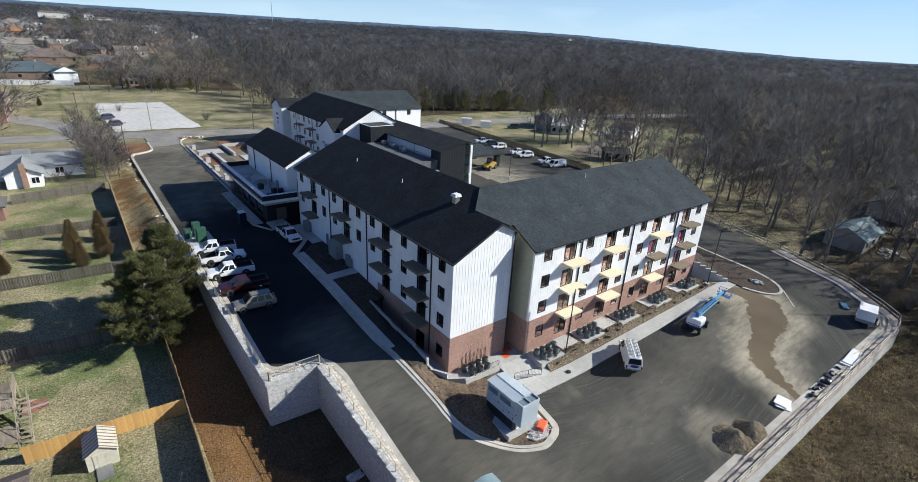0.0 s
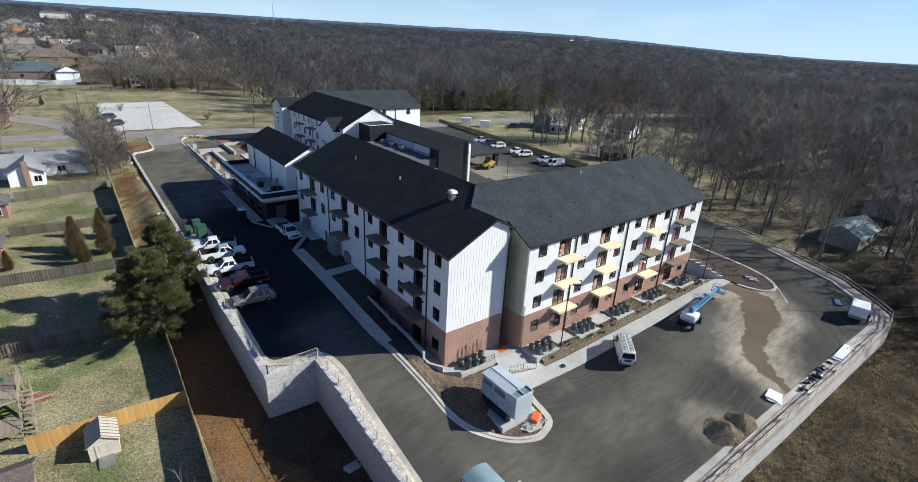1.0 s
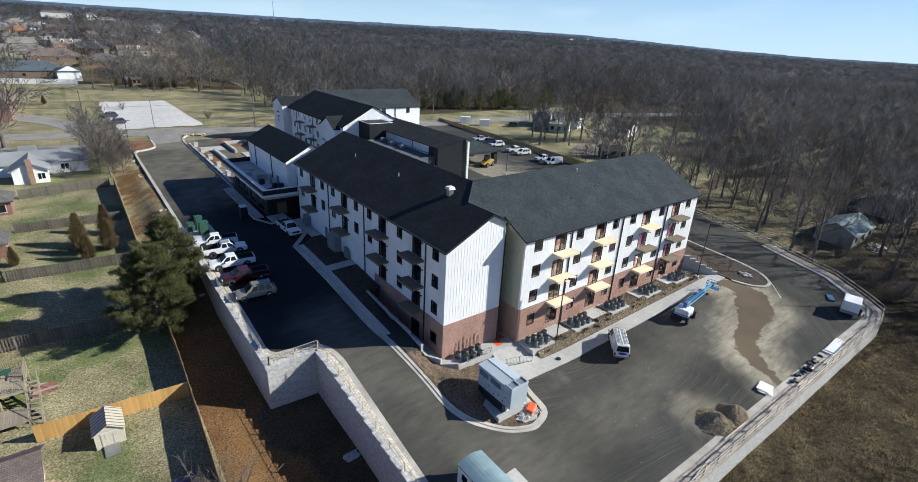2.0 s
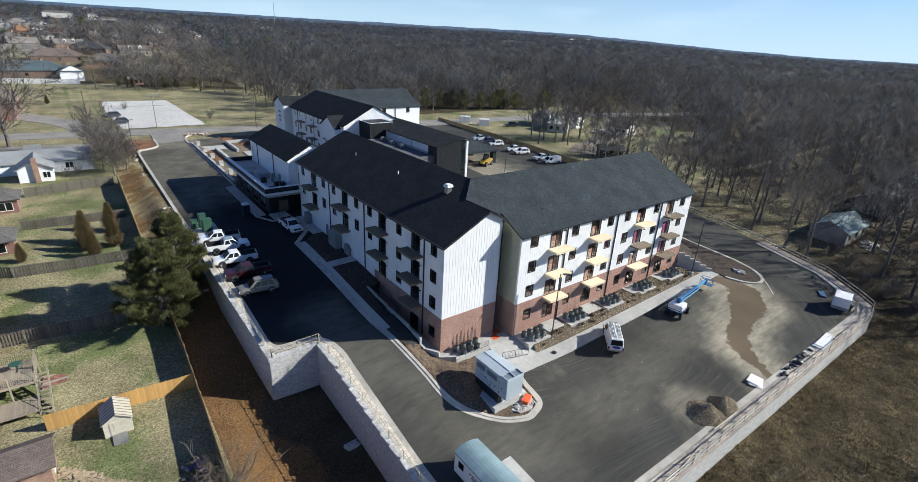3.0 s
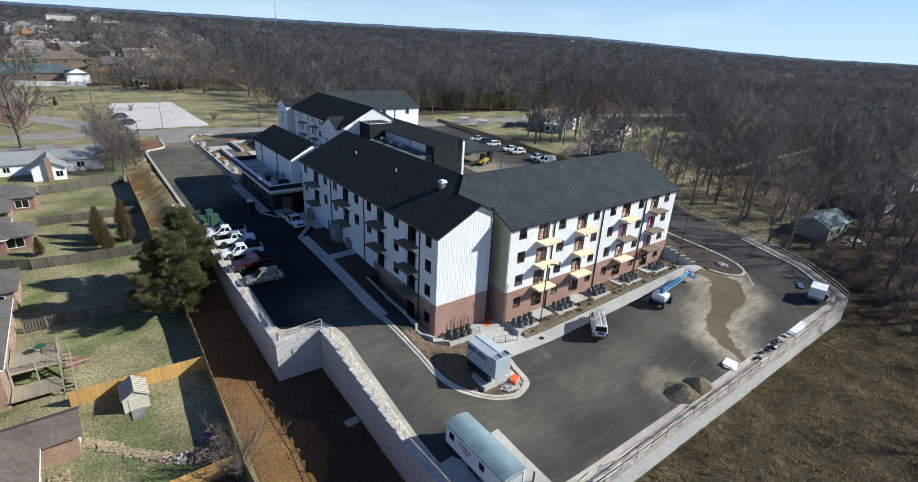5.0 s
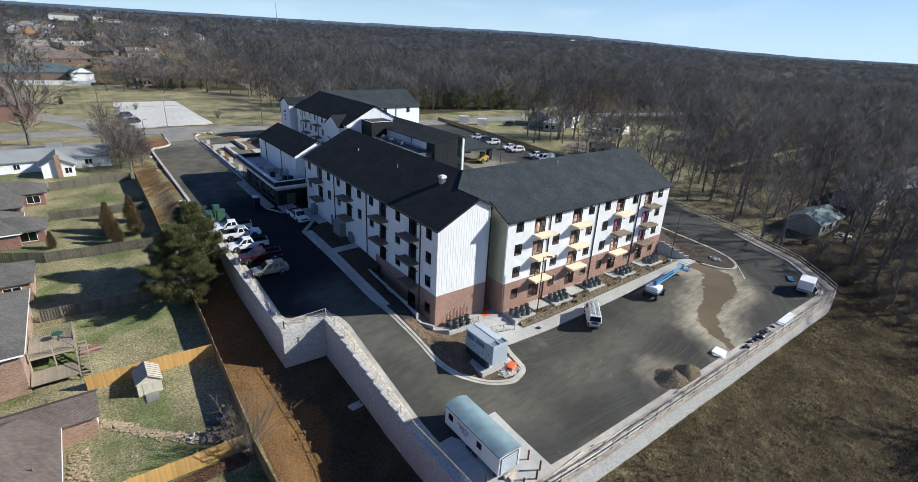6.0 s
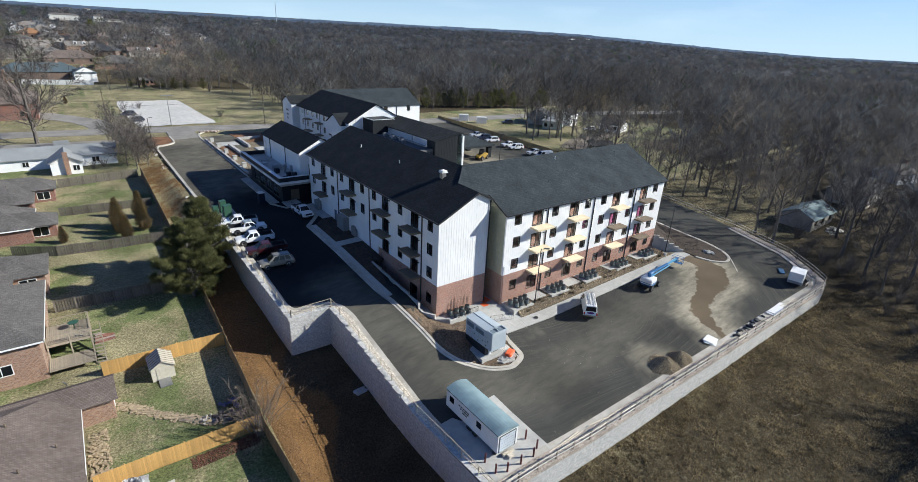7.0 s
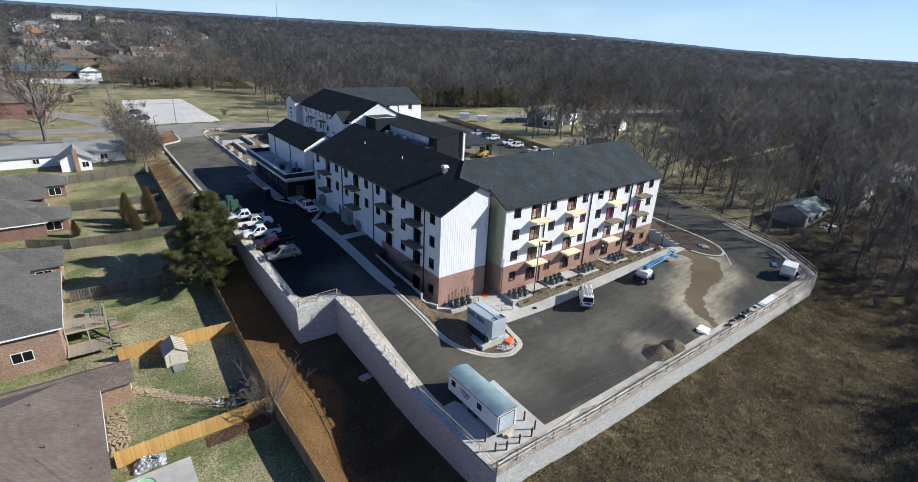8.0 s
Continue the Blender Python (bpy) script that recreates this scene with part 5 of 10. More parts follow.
def resample(pts, n):
    """n + 1 points at even steps along a plan line."""
    cum = [0.0]
    for p, q in zip(pts, pts[1:]):
        cum.append(cum[-1] + math.hypot(q[0] - p[0], q[1] - p[1]))
    xs, ys = [(c, p[0]) for c, p in zip(cum, pts)], [(c, p[1]) for c, p in zip(cum, pts)]
    return [(lerp(cum[-1] * i / n, xs), lerp(cum[-1] * i / n, ys)) for i in range(n + 1)]


def island(x, y):
    z = site(x, y) + 0.10
    foot = lerp(x, ((24.2, 0.45), (25.3, 0.05), (27, -0.55), (32, -0.8))) + 0.6 * smooth(33.5, 36.3, y)
    z += (min(z, foot) - z) * smooth(29.0, 32.2, y) * smooth(22.5, 24.1, x)
    return z + 0.13 * noise.noise((x * 1.3, y * 1.3, 2)) + 0.07 * noise.noise((x * 3.1, y * 3.1, 5)) + 0.03 * noise.noise((x * 7, y * 7, 8))


bm = bmesh.new()
kerb_side = resample(fine_line([(22.05, 36.0), (22.4, 33), (22.55, 29.0), (23.1, 26.55), (24.55, 24.85), (26.55, 23.15), (28.6, 22.3), (30.25, 22.8), (31.0, 24.4), (31.7, 27.1)]), 60)
wall_side = resample([(24.18, 36.0), (24.18, 35.2), (25.3, 33.3), (26.9, 32.3), (32.0, 32.28), (31.95, 28.7)], 60)
rows = []
for k in range(15):
    f = k / 14
    rows.append([bm.verts.new((x0 + (x1 - x0) * f, y0 + (y1 - y0) * f, island(x0 + (x1 - x0) * f, y0 + (y1 - y0) * f) - (0.12 if k == 0 else 0))) for (x0, y0), (x1, y1) in zip(kerb_side, wall_side)])
for r, q in zip(rows, rows[1:]):
    for i in range(60):
        bm.faces.new((r[i], r[i + 1], q[i + 1], q[i]))
solid("island_soil", bm, M_island, "loose brown soil of the generator island", "soil", kind="structure", smooth=True)
bm = bmesh.new()
rng = random.Random(14)
for k in range(1500):
    x, y = rng.uniform(22.4, 31), rng.uniform(23, 33)
    if y < 30 - (x - 22.5) * 0.95 or (x > 25.8 and y < 29.2) or y > 32.3 - max(0, (25.4 - x)) * -1.6:
        continue
    r_ = abs(rng.gauss(0, 0.022)) + 0.015
    bx(bm, -r_, r_, -r_ * 0.8, r_ * 0.8, -r_ * 0.6, r_ * 0.6, pose(x, y, island(x, y) + r_ * 0.2, rng.uniform(-30, 30), rng.uniform(-30, 30), rng.uniform(0, 90)))
solid("island_clods", bm, mat("island_clods", (0.27, 0.20, 0.135), (0.12, 0.085, 0.055), 2, 0.95, island=0.5), "clods and stones on the loose soil", "stones", kind="stuff")
bm = bmesh.new()
prism(bm, [(28.1, 22.75), (29.6, 22.55), (30.5, 23.3), (30.7, 24.8), (30.7, 26.2), (28.9, 26.2), (28.9, 24.1), (27.6, 23.6)], -2.2, lambda x, y: island(x, y) + 0.09)
solid("washout_gravel", bm, mat("white_gravel", (0.62, 0.59, 0.55), (0.36, 0.34, 0.31), 6, 0.95, 1.0, 9), "pale broken concrete and gravel beside the generator", "gravel", kind="structure")

# sunken walk, its low wall and the patio at the gable
bm = bmesh.new()
prism(bm, [(24.55, 35.0), (26.36, 35.0), (26.36, 48.9), (24.55, 48.9)], -0.7, -0.2)
prism(bm, [(25.2, 32.6), (32.2, 32.6), (36.0, 32.66), (36.0, 38.5), (34.85, 38.5), (34.85, 34.7), (26.36, 34.7), (26.36, 34.98), (25.2, 34.98)], -2.2, -0.42)
prism(bm, [(32.05, 32.59), (32.05, 29.25), (37.1, 29.25), (37.1, 32.64)], -2.6, lambda x, y: -0.43 - (32.6 - y) * 0.23)
solid("patio", bm, M_concrete, "pale concrete patio at the gable end", "patio", kind="structure")
low = thing("low_wall", "stepped pale concrete wall beside the sunken walk", "wall", kind="structure")
bm = bmesh.new()
ys = [48.9, 46.2, 43.6, 41.0, 38.4, 35.8]
for y1, y0 in zip(ys, ys[1:]):
    bx(bm, 24.2, 24.5, y0, y1, -2.0, site(23.5, (y0 + y1) / 2) + 0.3)
for (xa, ya), (xb, yb), top in (((24.35, 35.8), (24.35, 35.1), 0.98), ((24.35, 35.1), (25.35, 33.45), 0.85), ((25.35, 33.45), (27.0, 32.47), 0.25), ((27.0, 32.47), (32.0, 32.45), -0.08)):
    ribbon(bm, [(xa, ya), (xb, yb)], 0.28, lambda x, y: top, top + 2.2)
part("concrete", bm, M_concrete, low)


def railing(name, pts, level, label, h=1.07, gap=1.8, bars=0.14, rails=(0.1, 1.0), material=None, rod=0.022, category="railing", rail_material=None):
    """Posts, level rails and upright bars along plan points."""
    material = material or M_black
    r = thing(name, label, category)
    for (x0, y0), (x1, y1) in zip(pts, pts[1:]):
        ln = math.hypot(x1 - x0, y1 - y0)
        n = max(1, round(ln / gap))
        for i in range(n + 1):
            x, y = x0 + (x1 - x0) * i / n, y0 + (y1 - y0) * i / n
            z = level(x, y)
            bm = bmesh.new()
            bx(bm, x - rod, x + rod, y - rod, y + rod, z, z + h)
            part("post", bm, material, r)
            if i < n:
                xb, yb = x0 + (x1 - x0) * (i + 1) / n, y0 + (y1 - y0) * (i + 1) / n
                zb = level(xb, yb)
                bm = bmesh.new()
                for k in rails:
                    if rail_material:
                        d_ = Vector((xb - x, yb - y, zb - z))
                        turn_ = Matrix.Translation((x, y, z + k * h)) @ Matrix.Rotation(math.atan2(d_.y, d_.x), 4, "Z") @ Matrix.Rotation(-math.asin(d_.z / d_.length), 4, "Y")
                        bx(bm, 0.03, d_.length - 0.03, -rod - 0.03, -rod + 0.01, -0.05, 0.05, turn_)
                    else:
                        tube(bm, (x, y, z + k * h), (xb, yb, zb + k * h), rod * 0.8, n=4, caps=False)
                if bars:
                    m = max(2, round(math.hypot(xb - x, yb - y) / bars))
                    for j in range(1, m):
                        f = j / m
                        px, py, pz = x + (xb - x) * f, y + (yb - y) * f, z + (zb - z) * f
                        tube(bm, (px, py, pz + rails[0] * h), (px, py, pz + rails[-1] * h), rod * 0.35, n=3, caps=False)
                part("bay", bm, rail_material or material, r)
    return r


railing("railing", [(24.35, 48.8), (24.35, 41)], lambda x, y: site(23.5, y) + 0.3, "black metal railing on the low wall")
railing("railing", [(26.0, 49.0), (24.4, 49.0)], lambda x, y: site(23.5, y) + 0.1, "black metal railing across the sunken walk")
railing("railing", [(28.4, 32.45), (31.8, 32.45)], lambda x, y: -0.15, "low dark railing along the patio wall", h=0.8)
railing("railing", [(32.2, 30.2), (35.7, 29.45)], lambda x, y: -0.43 - (32.6 - y) * 0.23, "black guard rail along the patio ramp", bars=0.2)

# front of the south wing: rock bed, walk and pads


def bed(x, y):
    t = smooth(29.2, 30.4, y)
    front = site(x, 29.2) + 0.12
    return front + (-0.35 + 0.02 * (x - 36) - front) * t


bm = bmesh.new()
nx, ny = 70, 8
vs = [[bm.verts.new((37.1 + 36.2 * i / nx, 29.25 + 3.4 * j / ny, bed(37.1 + 36.2 * i / nx, 29.25 + 3.4 * j / ny) + 0.05 * noise.noise((i * 0.9, j * 1.3, 0)))) for i in range(nx + 1)] for j in range(ny + 1)]
for j in range(ny):
    for i in range(nx):
        bm.faces.new((vs[j][i], vs[j][i + 1], vs[j + 1][i + 1], vs[j + 1][i]))
solid("rock_bed", bm, M_rock, "bed of tan river rock before the brick wall", "planting bed", kind="structure")
rng = random.Random(41)
bm = bmesh.new()
for k in range(5200):
    x, y = rng.uniform(37.2, 73.2), rng.uniform(29.32, 32.5)
    r_ = rng.uniform(0.035, 0.085)
    vs_ = bx(bm, -r_, r_, -r_ * 0.75, r_ * 0.75, -r_ * 0.5, r_ * 0.6, pose(x, y, bed(x, y) + r_ * 0.35, rng.uniform(-25, 25), rng.uniform(-25, 25), rng.uniform(0, 180)))
    for v in vs_[1::2]:
        v.co += Vector((x - v.co.x, y - v.co.y, 0)) * 0.35
solid("river_rocks", bm, mat("river_stones", (0.36, 0.275, 0.175), (0.17, 0.13, 0.085), 2, 0.9, island=0.55), "tan river stones strewn over the bed", "stones", kind="stuff")
walk_slabs("walk_front", 32.6, 78.2, 27.2, 29.2, 0.13, 1.9, "broad concrete walk beside the car park", "x")
for i, c in enumerate([37.9] + [45.6, 53.2, 61.2, 69.0]):
    bm = bmesh.new()
    prism(bm, [(c - 1.6, 30.0), (c + 2.3, 30.0), (c + 2.3, 32.64), (c - 1.6, 32.64)], -1.8, 0.0 + 0.02 * (c - 36) - 0.3)
    solid("unit_pad", bm, M_concrete, "concrete pad under the air conditioners", "slab", group="unit pads", kind="structure")
for c in R_DOOR:
    bm = bmesh.new()
    prism(bm, [(c - 1.45, 30.6), (c + 1.5, 30.6), (c + 1.5, 32.64), (c - 1.45, 32.64)], -1.8, 0.02 * (c - 36) - 0.26)
    solid("door_pad", bm, M_concrete, "concrete stoop at a ground-floor door", "slab", group="door pads", kind="structure")


def condenser():
    ac = thing("air_conditioner", "dark grey round-cornered condenser with a fan grille on top", "air conditioner", group="air conditioners")
    bm = bmesh.new()
    n = 12
    prism(bm, [(0.36 * math.cos(2 * math.pi * i / n), 0.36 * math.sin(2 * math.pi * i / n)) for i in range(n)], 0.0, 0.72)
    part("casing", bm, mat("condenser_grey", (0.17, 0.20, 0.20), (0.12, 0.145, 0.15), 9, 0.6), ac, bevel=0.02)
    bm = bmesh.new()
    for k in range(5):
        tube(bm, (0, 0, 0.1 + 0.13 * k), (0, 0, 0.13 + 0.13 * k), 0.375, n=12, caps=False)
    part("louvre", bm, mat("condenser_slat", (0.075, 0.09, 0.095), (0.055, 0.065, 0.07), 9, 0.6), ac)
    bm = bmesh.new()
    tube(bm, (0, 0, 0.72), (0, 0, 0.76), 0.34, 0.3, n=14)
    for k in range(6):
        a = math.pi * k / 6
        bx(bm, -0.3, 0.3, -0.01, 0.01, 0.76, 0.775, Matrix.Rotation(a, 4, "Z"))
    part("fan_grille", bm, M_black, ac, "dark fan grille")
    return ac


ac0 = condenser()
spots = []
for c in (37.9, 45.6, 53.2, 61.2, 69.0):
    z = 0.02 * (c - 36) - 0.3
    spots += [(c - 0.9 + 0.98 * k, 31.6, z) for k in range(4)] + [(c - 0.6 + 0.98 * k, 30.6, z) for k in range(3)]
spots += [(28.2 + 0.95 * k, 34.0, -0.42) for k in range(4)] + [(28.6 + 0.95 * k, 33.05, -0.42) for k in range(3)]
for i, p in enumerate(spots):
    m = pose(p[0] + random.uniform(-0.06, 0.06), p[1] + random.uniform(-0.06, 0.06), p[2], 0, 0, random.uniform(0, 30))
    put(ac0, m)
# copper and conduit risers on the gable brick
bm = bmesh.new()
for k in range(7):
    x = 28.3 + 0.55 * k
    top = 1.0 + 0.25 * (k % 3)
    tube(bm, (x, WY0 - 0.1, -0.1), (x, WY0 - 0.1, top), 0.03, n=6)
    tube(bm, (x, WY0 - 0.1, top), (x + 0.08, WY0 + 0.02, top + 0.14), 0.055, n=6)
part("line_set", bm, mat("tan_pipe_wrap", (0.26, 0.19, 0.14), (0.12, 0.085, 0.065), 3, 0.8), west, "tan-wrapped refrigerant lines")
bm = bmesh.new()
for i in range(26):
    x, y = random.uniform(37, 73), random.uniform(29.5, 30.4)
    for k in range(34):
        a, b = random.uniform(0, 6.28), random.uniform(0.2, 0.75)
        z = bed(x, y)
        tube(bm, (x, y, z), (x + b * 0.6 * math.cos(a), y + b * 0.6 * math.sin(a), z + random.uniform(0.15, 0.5)), 0.02, 0.004, n=3, caps=False)
solid("small_shrubs", bm, mat("dry_shrub", (0.10, 0.085, 0.05), (0.06, 0.05, 0.03), 9), "sparse brown dormant shrubs in the rock bed", "shrub", kind="stuff")

# wing wall and planted island at the east end
end_wall = thing("stepped_wall", "stepped pale concrete wing wall at the east end", "wall", kind="structure")
bm = bmesh.new()
WING = pose(73.5, 32.6, 0, 0, 0, -46.5)
for k in range(6):
    bx(bm, 0.93 * k, 0.93 * (k + 1), -0.15, 0.15, -1.2, 2.75 - 0.45 * k, WING)
part("concrete", bm, M_concrete, end_wall)
bm = bmesh.new()
isl2 = [(73.8, 32.62), (75.6, 30.65), (77.5, 28.6), (77.7, 26), (78.7, 23.6), (80.3, 22.2), (82.2, 22.7), (84.0, 24.8), (85.1, 28), (85.4, 31), (85.5, 40), (87.6, 60), (75.5, 60), (75.0, 33)]


def east_bed(x, y):
    return site(x, y) + 0.12 + 2.0 * (1 - smooth(0.5, 6.5, math.hypot(x - 74, y - 33)))


prism(bm, isl2, above(-0.3), east_bed)
solid("planting_bed", bm, M_mulch, "brown mulched bed at the east end of the building", "planting bed", kind="structure")
bm = bmesh.new()
ribbon(bm, fine_line([(77.6, 26.2), (78.5, 23.5), (80.3, 22.0), (82.4, 22.5), (84.2, 24.7), (85.3, 28), (85.6, 31), (85.7, 40), (87.9, 60)]), 0.45, above(0.14), 0.4)
solid("kerb_east", bm, M_kerb, "pale concrete kerb round the east bed", "kerb", kind="structure")
bm = bmesh.new()
for i in range(14):
    a = random.uniform(0, 6.28)
    r = random.uniform(0, 0.8)
    s = random.uniform(0.15, 0.4)
    bx(bm, -s, s, -s * 0.7, s * 0.7, -s * 0.4, s * 0.4, pose(81.0 + r * math.cos(a), 25.6 + r * math.sin(a), site(81, 25.6) + 0.25, random.uniform(-20, 20), random.uniform(-20, 20), random.uniform(0, 180)))
solid("rubble", bm, M_concrete, "small heap of broken pale stone on the bed", "rubble", kind="stuff")

railing("railing", [(74.6, 32.8), (77.2, 30.2), (79.6, 27.8)], east_bed, "black guard rail above the stepped wing wall", bars=0.3)
# railings on the retaining walls
M_rail_tan = mat("tan_primed_pipe", (0.52, 0.45, 0.34), (0.36, 0.31, 0.24), 3, 0.6)
railing("wall_railing", [(8.55, 82), (8.65, 60), (9.3, 41.65), (14.5, 41.55)], above(0.2), "tan-primed pipe railing on the retaining wall", h=1.05, gap=2.4, bars=0, rails=(0.5, 1.0), material=M_rail_tan, rod=0.04)
railing("wall_railing", [(14.5, 41.5), (15.75, 9.85)], above(0.2), "tan-primed pipe railing along the lot wall", h=1.05, gap=2.4, bars=0, rails=(0.5, 1.0), material=M_rail_tan, rod=0.04)
railing("rail_fence", [(15.62, 9.66), (82.8, 7.88), (86.5, 8.6), (89.05, 11.2), (93.65, 16.9), (98.15, 29), (99.3, 41), (101.5, 62)], above(0.15), "weathered timber post-and-rail fence on the wall", h=1.1, gap=2.4, bars=0, rails=(0.45, 0.92),
        material=mat("brown_post_timber", (0.20, 0.15, 0.11), (0.11, 0.085, 0.065), 5, 0.9, own=0.3), rod=0.05, category="fence", rail_material=mat("pale_rail_timber", (0.68, 0.64, 0.58), (0.50, 0.46, 0.41), 3, 0.85, own=0.2))


def lumber(x, y, z, n, length, label, wood, spread_=0.5, ang=0.0):
    bm = bmesh.new()
    for i in range(n):
        bx(bm, -length / 2, length / 2, -0.05, 0.05, 0, 0.05, pose(x + random.uniform(-spread_, spread_), y + random.uniform(-spread_ * 0.5, spread_ * 0.5), z + 0.055 * (i // 3), 0, 0, ang + random.uniform(-9, 9)))
    solid("lumber_pile", bm, wood, label, "lumber", kind="stuff")


M_oldwood = mat("pale_scrap_wood", (0.58, 0.52, 0.43), (0.40, 0.35, 0.28), 5, 0.85, island=0.2)
for k in range(9):
    x = 18 + 7.0 * k
    lumber(x, south_edge(x) + 0.55, site(x, 10) + 0.16, 4, 4.6, "pale scrap boards lying along the wall", M_oldwood, 0.8, -1.5)
bm = bmesh.new()
for k in range(18):
    s = random.uniform(0.25, 0.55)
    x = random.uniform(58, 67)
    bmesh.ops.create_icosphere(bm, subdivisions=1, radius=s, matrix=pose(x, south_edge(x) + random.uniform(0.8, 1.5), site(x, 9) + s * 0.5, random.uniform(0, 90), 0, random.uniform(0, 180)) @ Matrix.Diagonal((1.3, 0.8, 0.6, 1)))
solid("bags", bm, M_black, "black rubbish bags and scrap lying by the wall", "bags", kind="stuff")
bm = bmesh.new()
bx(bm, -2.4, 2.4, -0.6, 0.6, 0, 0.12, pose(70.5, south_edge(70.5) + 1.0, site(70, 9) + 0.1, 0, 0, -1))
bx(bm, -2.2, 2.4, -0.55, 0.6, 0.125, 0.22, pose(70.7, south_edge(70.5) + 1.0, site(70, 9) + 0.1, 0, 0, 2))
solid("board_stack", bm, M_trim_white, "stack of white insulation boards by the wall", "boards")
bm = bmesh.new()
bx(bm, -1.0, 1.0, -0.7, 0.7, 0, 0.10, pose(54.6, 11.1, site(54.6, 11) + 0.02, 0, 0, 14))
bx(bm, -1.15, 0.9, -0.75, 0.68, 0.11, 0.14, pose(54.6, 11.1, site(54.6, 11) + 0.02, 3, -2, 22))
bx(bm, -0.9, 1.1, -0.6, 0.8, 0.16, 0.19, pose(54.6, 11.1, site(54.6, 11) + 0.02, 3, 3, 8))
solid("sheet_stack", bm, M_trim_white, "loose stack of white sheets on the asphalt", "boards")

# gravel heap


def heap(name, x, y, rx, ry, h, material, label, seed=0.0, base=site):
    bm = bmesh.new()
    rings = []
    for k in range(9):
        f = k / 8
        row = []
        for i in range(26):
            a = 2 * math.pi * i / 26
            w = 1 + 0.25 * noise.noise((math.cos(a) * 1.5, math.sin(a) * 1.5, seed))
            px, py = x + rx * (1 - f) * w * math.cos(a), y + ry * (1 - f) * w * math.sin(a)
            row.append(bm.verts.new((px, py, base(px, py) - 0.02 + h * (f ** 1.2) * (1 + 0.3 * noise.noise((px * 1.2, py * 1.2, seed))) + 0.1 * noise.noise((px * 4, py * 4, 3)))))
        rings.append(row)
    for r, q in zip(rings, rings[1:]):
        for i in range(26):
            bm.faces.new((r[i], r[(i + 1) % 26], q[(i + 1) % 26], q[i]))
    bm.faces.new(rings[-1])
    return solid(name, bm, material, label, "heap", kind="stuff", smooth=True)


def pebbles(ob, n, lo, hi, material, label, seed):
    """Stones lying over a heap's surface."""
    rng = random.Random(seed)
    faces = list(ob.data.polygons)
    bm = bmesh.new()
    for k in range(n):
        f = faces[min(len(faces) - 1, int(rng.random() ** 1.3 * len(faces)))]
        vs_ = [ob.data.vertices[i].co for i in f.vertices[:4]]
        a, b = rng.random(), rng.random()
        p = vs_[0].lerp(vs_[1], a).lerp(vs_[-1].lerp(vs_[-2], a), b)
        r_ = rng.uniform(lo, hi)
        bx(bm, -r_, r_, -r_ * 0.75, r_ * 0.75, -r_ * 0.6, r_ * 0.6, pose(p.x, p.y, p.z + r_ * 0.3, rng.uniform(-40, 40), rng.uniform(-40, 40), rng.uniform(0, 180)))
    solid("gravel_stones", bm, material, label, "stones", kind="stuff")


M_pebble = mat("heap_stones", (0.37, 0.30, 0.195), (0.20, 0.158, 0.102), 2, 0.95, island=0.35)
h1 = heap("gravel_heap", 44.9, 11.7, 2.3, 1.9, 1.2, M_gravel, "heap of tan gravel tipped on the asphalt")
h2 = heap("gravel_heap", 47.2, 11.3, 2.0, 1.7, 1.5, M_gravel, "second heap of tan gravel on the asphalt", 4.0)
pebbles(h1, 2600, 0.02, 0.05, M_pebble, "tan stones over the gravel heap", 3)
pebbles(h2, 2200, 0.02, 0.05, M_pebble, "tan stones over the second gravel heap", 4)
bm = bmesh.new()
for k in range(160):
    x, y = random.gauss(45.6, 2.0), random.gauss(11.3, 1.3)
    s = random.uniform(0.015, 0.04)
    bmesh.ops.create_icosphere(bm, subdivisions=0 + 1, radius=s, matrix=pose(x, y, site(x, y) + s * 0.5))
solid("loose_stones", bm, M_gravel, "loose stones scattered round the gravel heap", "stones", kind="stuff")


# ---- generator on the island ----
gen = thing("generator", "blue-grey generator enclosure on a black fuel tank", "generator")
# slat shade put into a darker copy of the generator's colour
M_louvre = mat("shaded_slat", (0.17, 0.21, 0.24), (0.14, 0.18, 0.21), 4, 0.5)
M_gen = mat("generator_paint", (0.40, 0.45, 0.49), (0.36, 0.41, 0.45), 2, 0.4, wide=0.06)
G0, G1, H0, H1 = 26.5, 28.75, 23.5, 28.45
bm = bmesh.new()
bx(bm, G0, G1, H0, H1, 0.4, 2.78)
part("enclosure", bm, M_gen, gen, bevel=0.04)
gm = (G0 + G1) / 2
bm = bmesh.new()
slab(bm, [(G0 - 0.06, H0 + 1.0, 2.80), (gm - 0.02, H0 + 1.0, 2.95), (gm - 0.02, H1 + 0.06, 2.95), (G0 - 0.06, H1 + 0.06, 2.80)], 0.05)
slab(bm, [(gm + 0.02, H0 + 1.0, 2.95), (G1 + 0.06, H0 + 1.0, 2.80), (G1 + 0.06, H1 + 0.06, 2.80), (gm + 0.02, H1 + 0.06, 2.95)], 0.05)
part("lid", bm, M_gen, gen, "pale blue-grey sloped lid")
bm = bmesh.new()
bx(bm, gm - 0.04, gm + 0.04, H0 + 1.0, H1 + 0.06, 2.90, 2.99)
part("lid_ridge", bm, M_louvre, gen, "dark ridge seam of the lid")
bm = bmesh.new()
bx(bm, G0 + 0.1, G1 - 0.1, H0 + 1.15, H1 - 0.05, -0.72, 0.4)
part("fuel_tank", bm, M_black, gen, "black base tank")
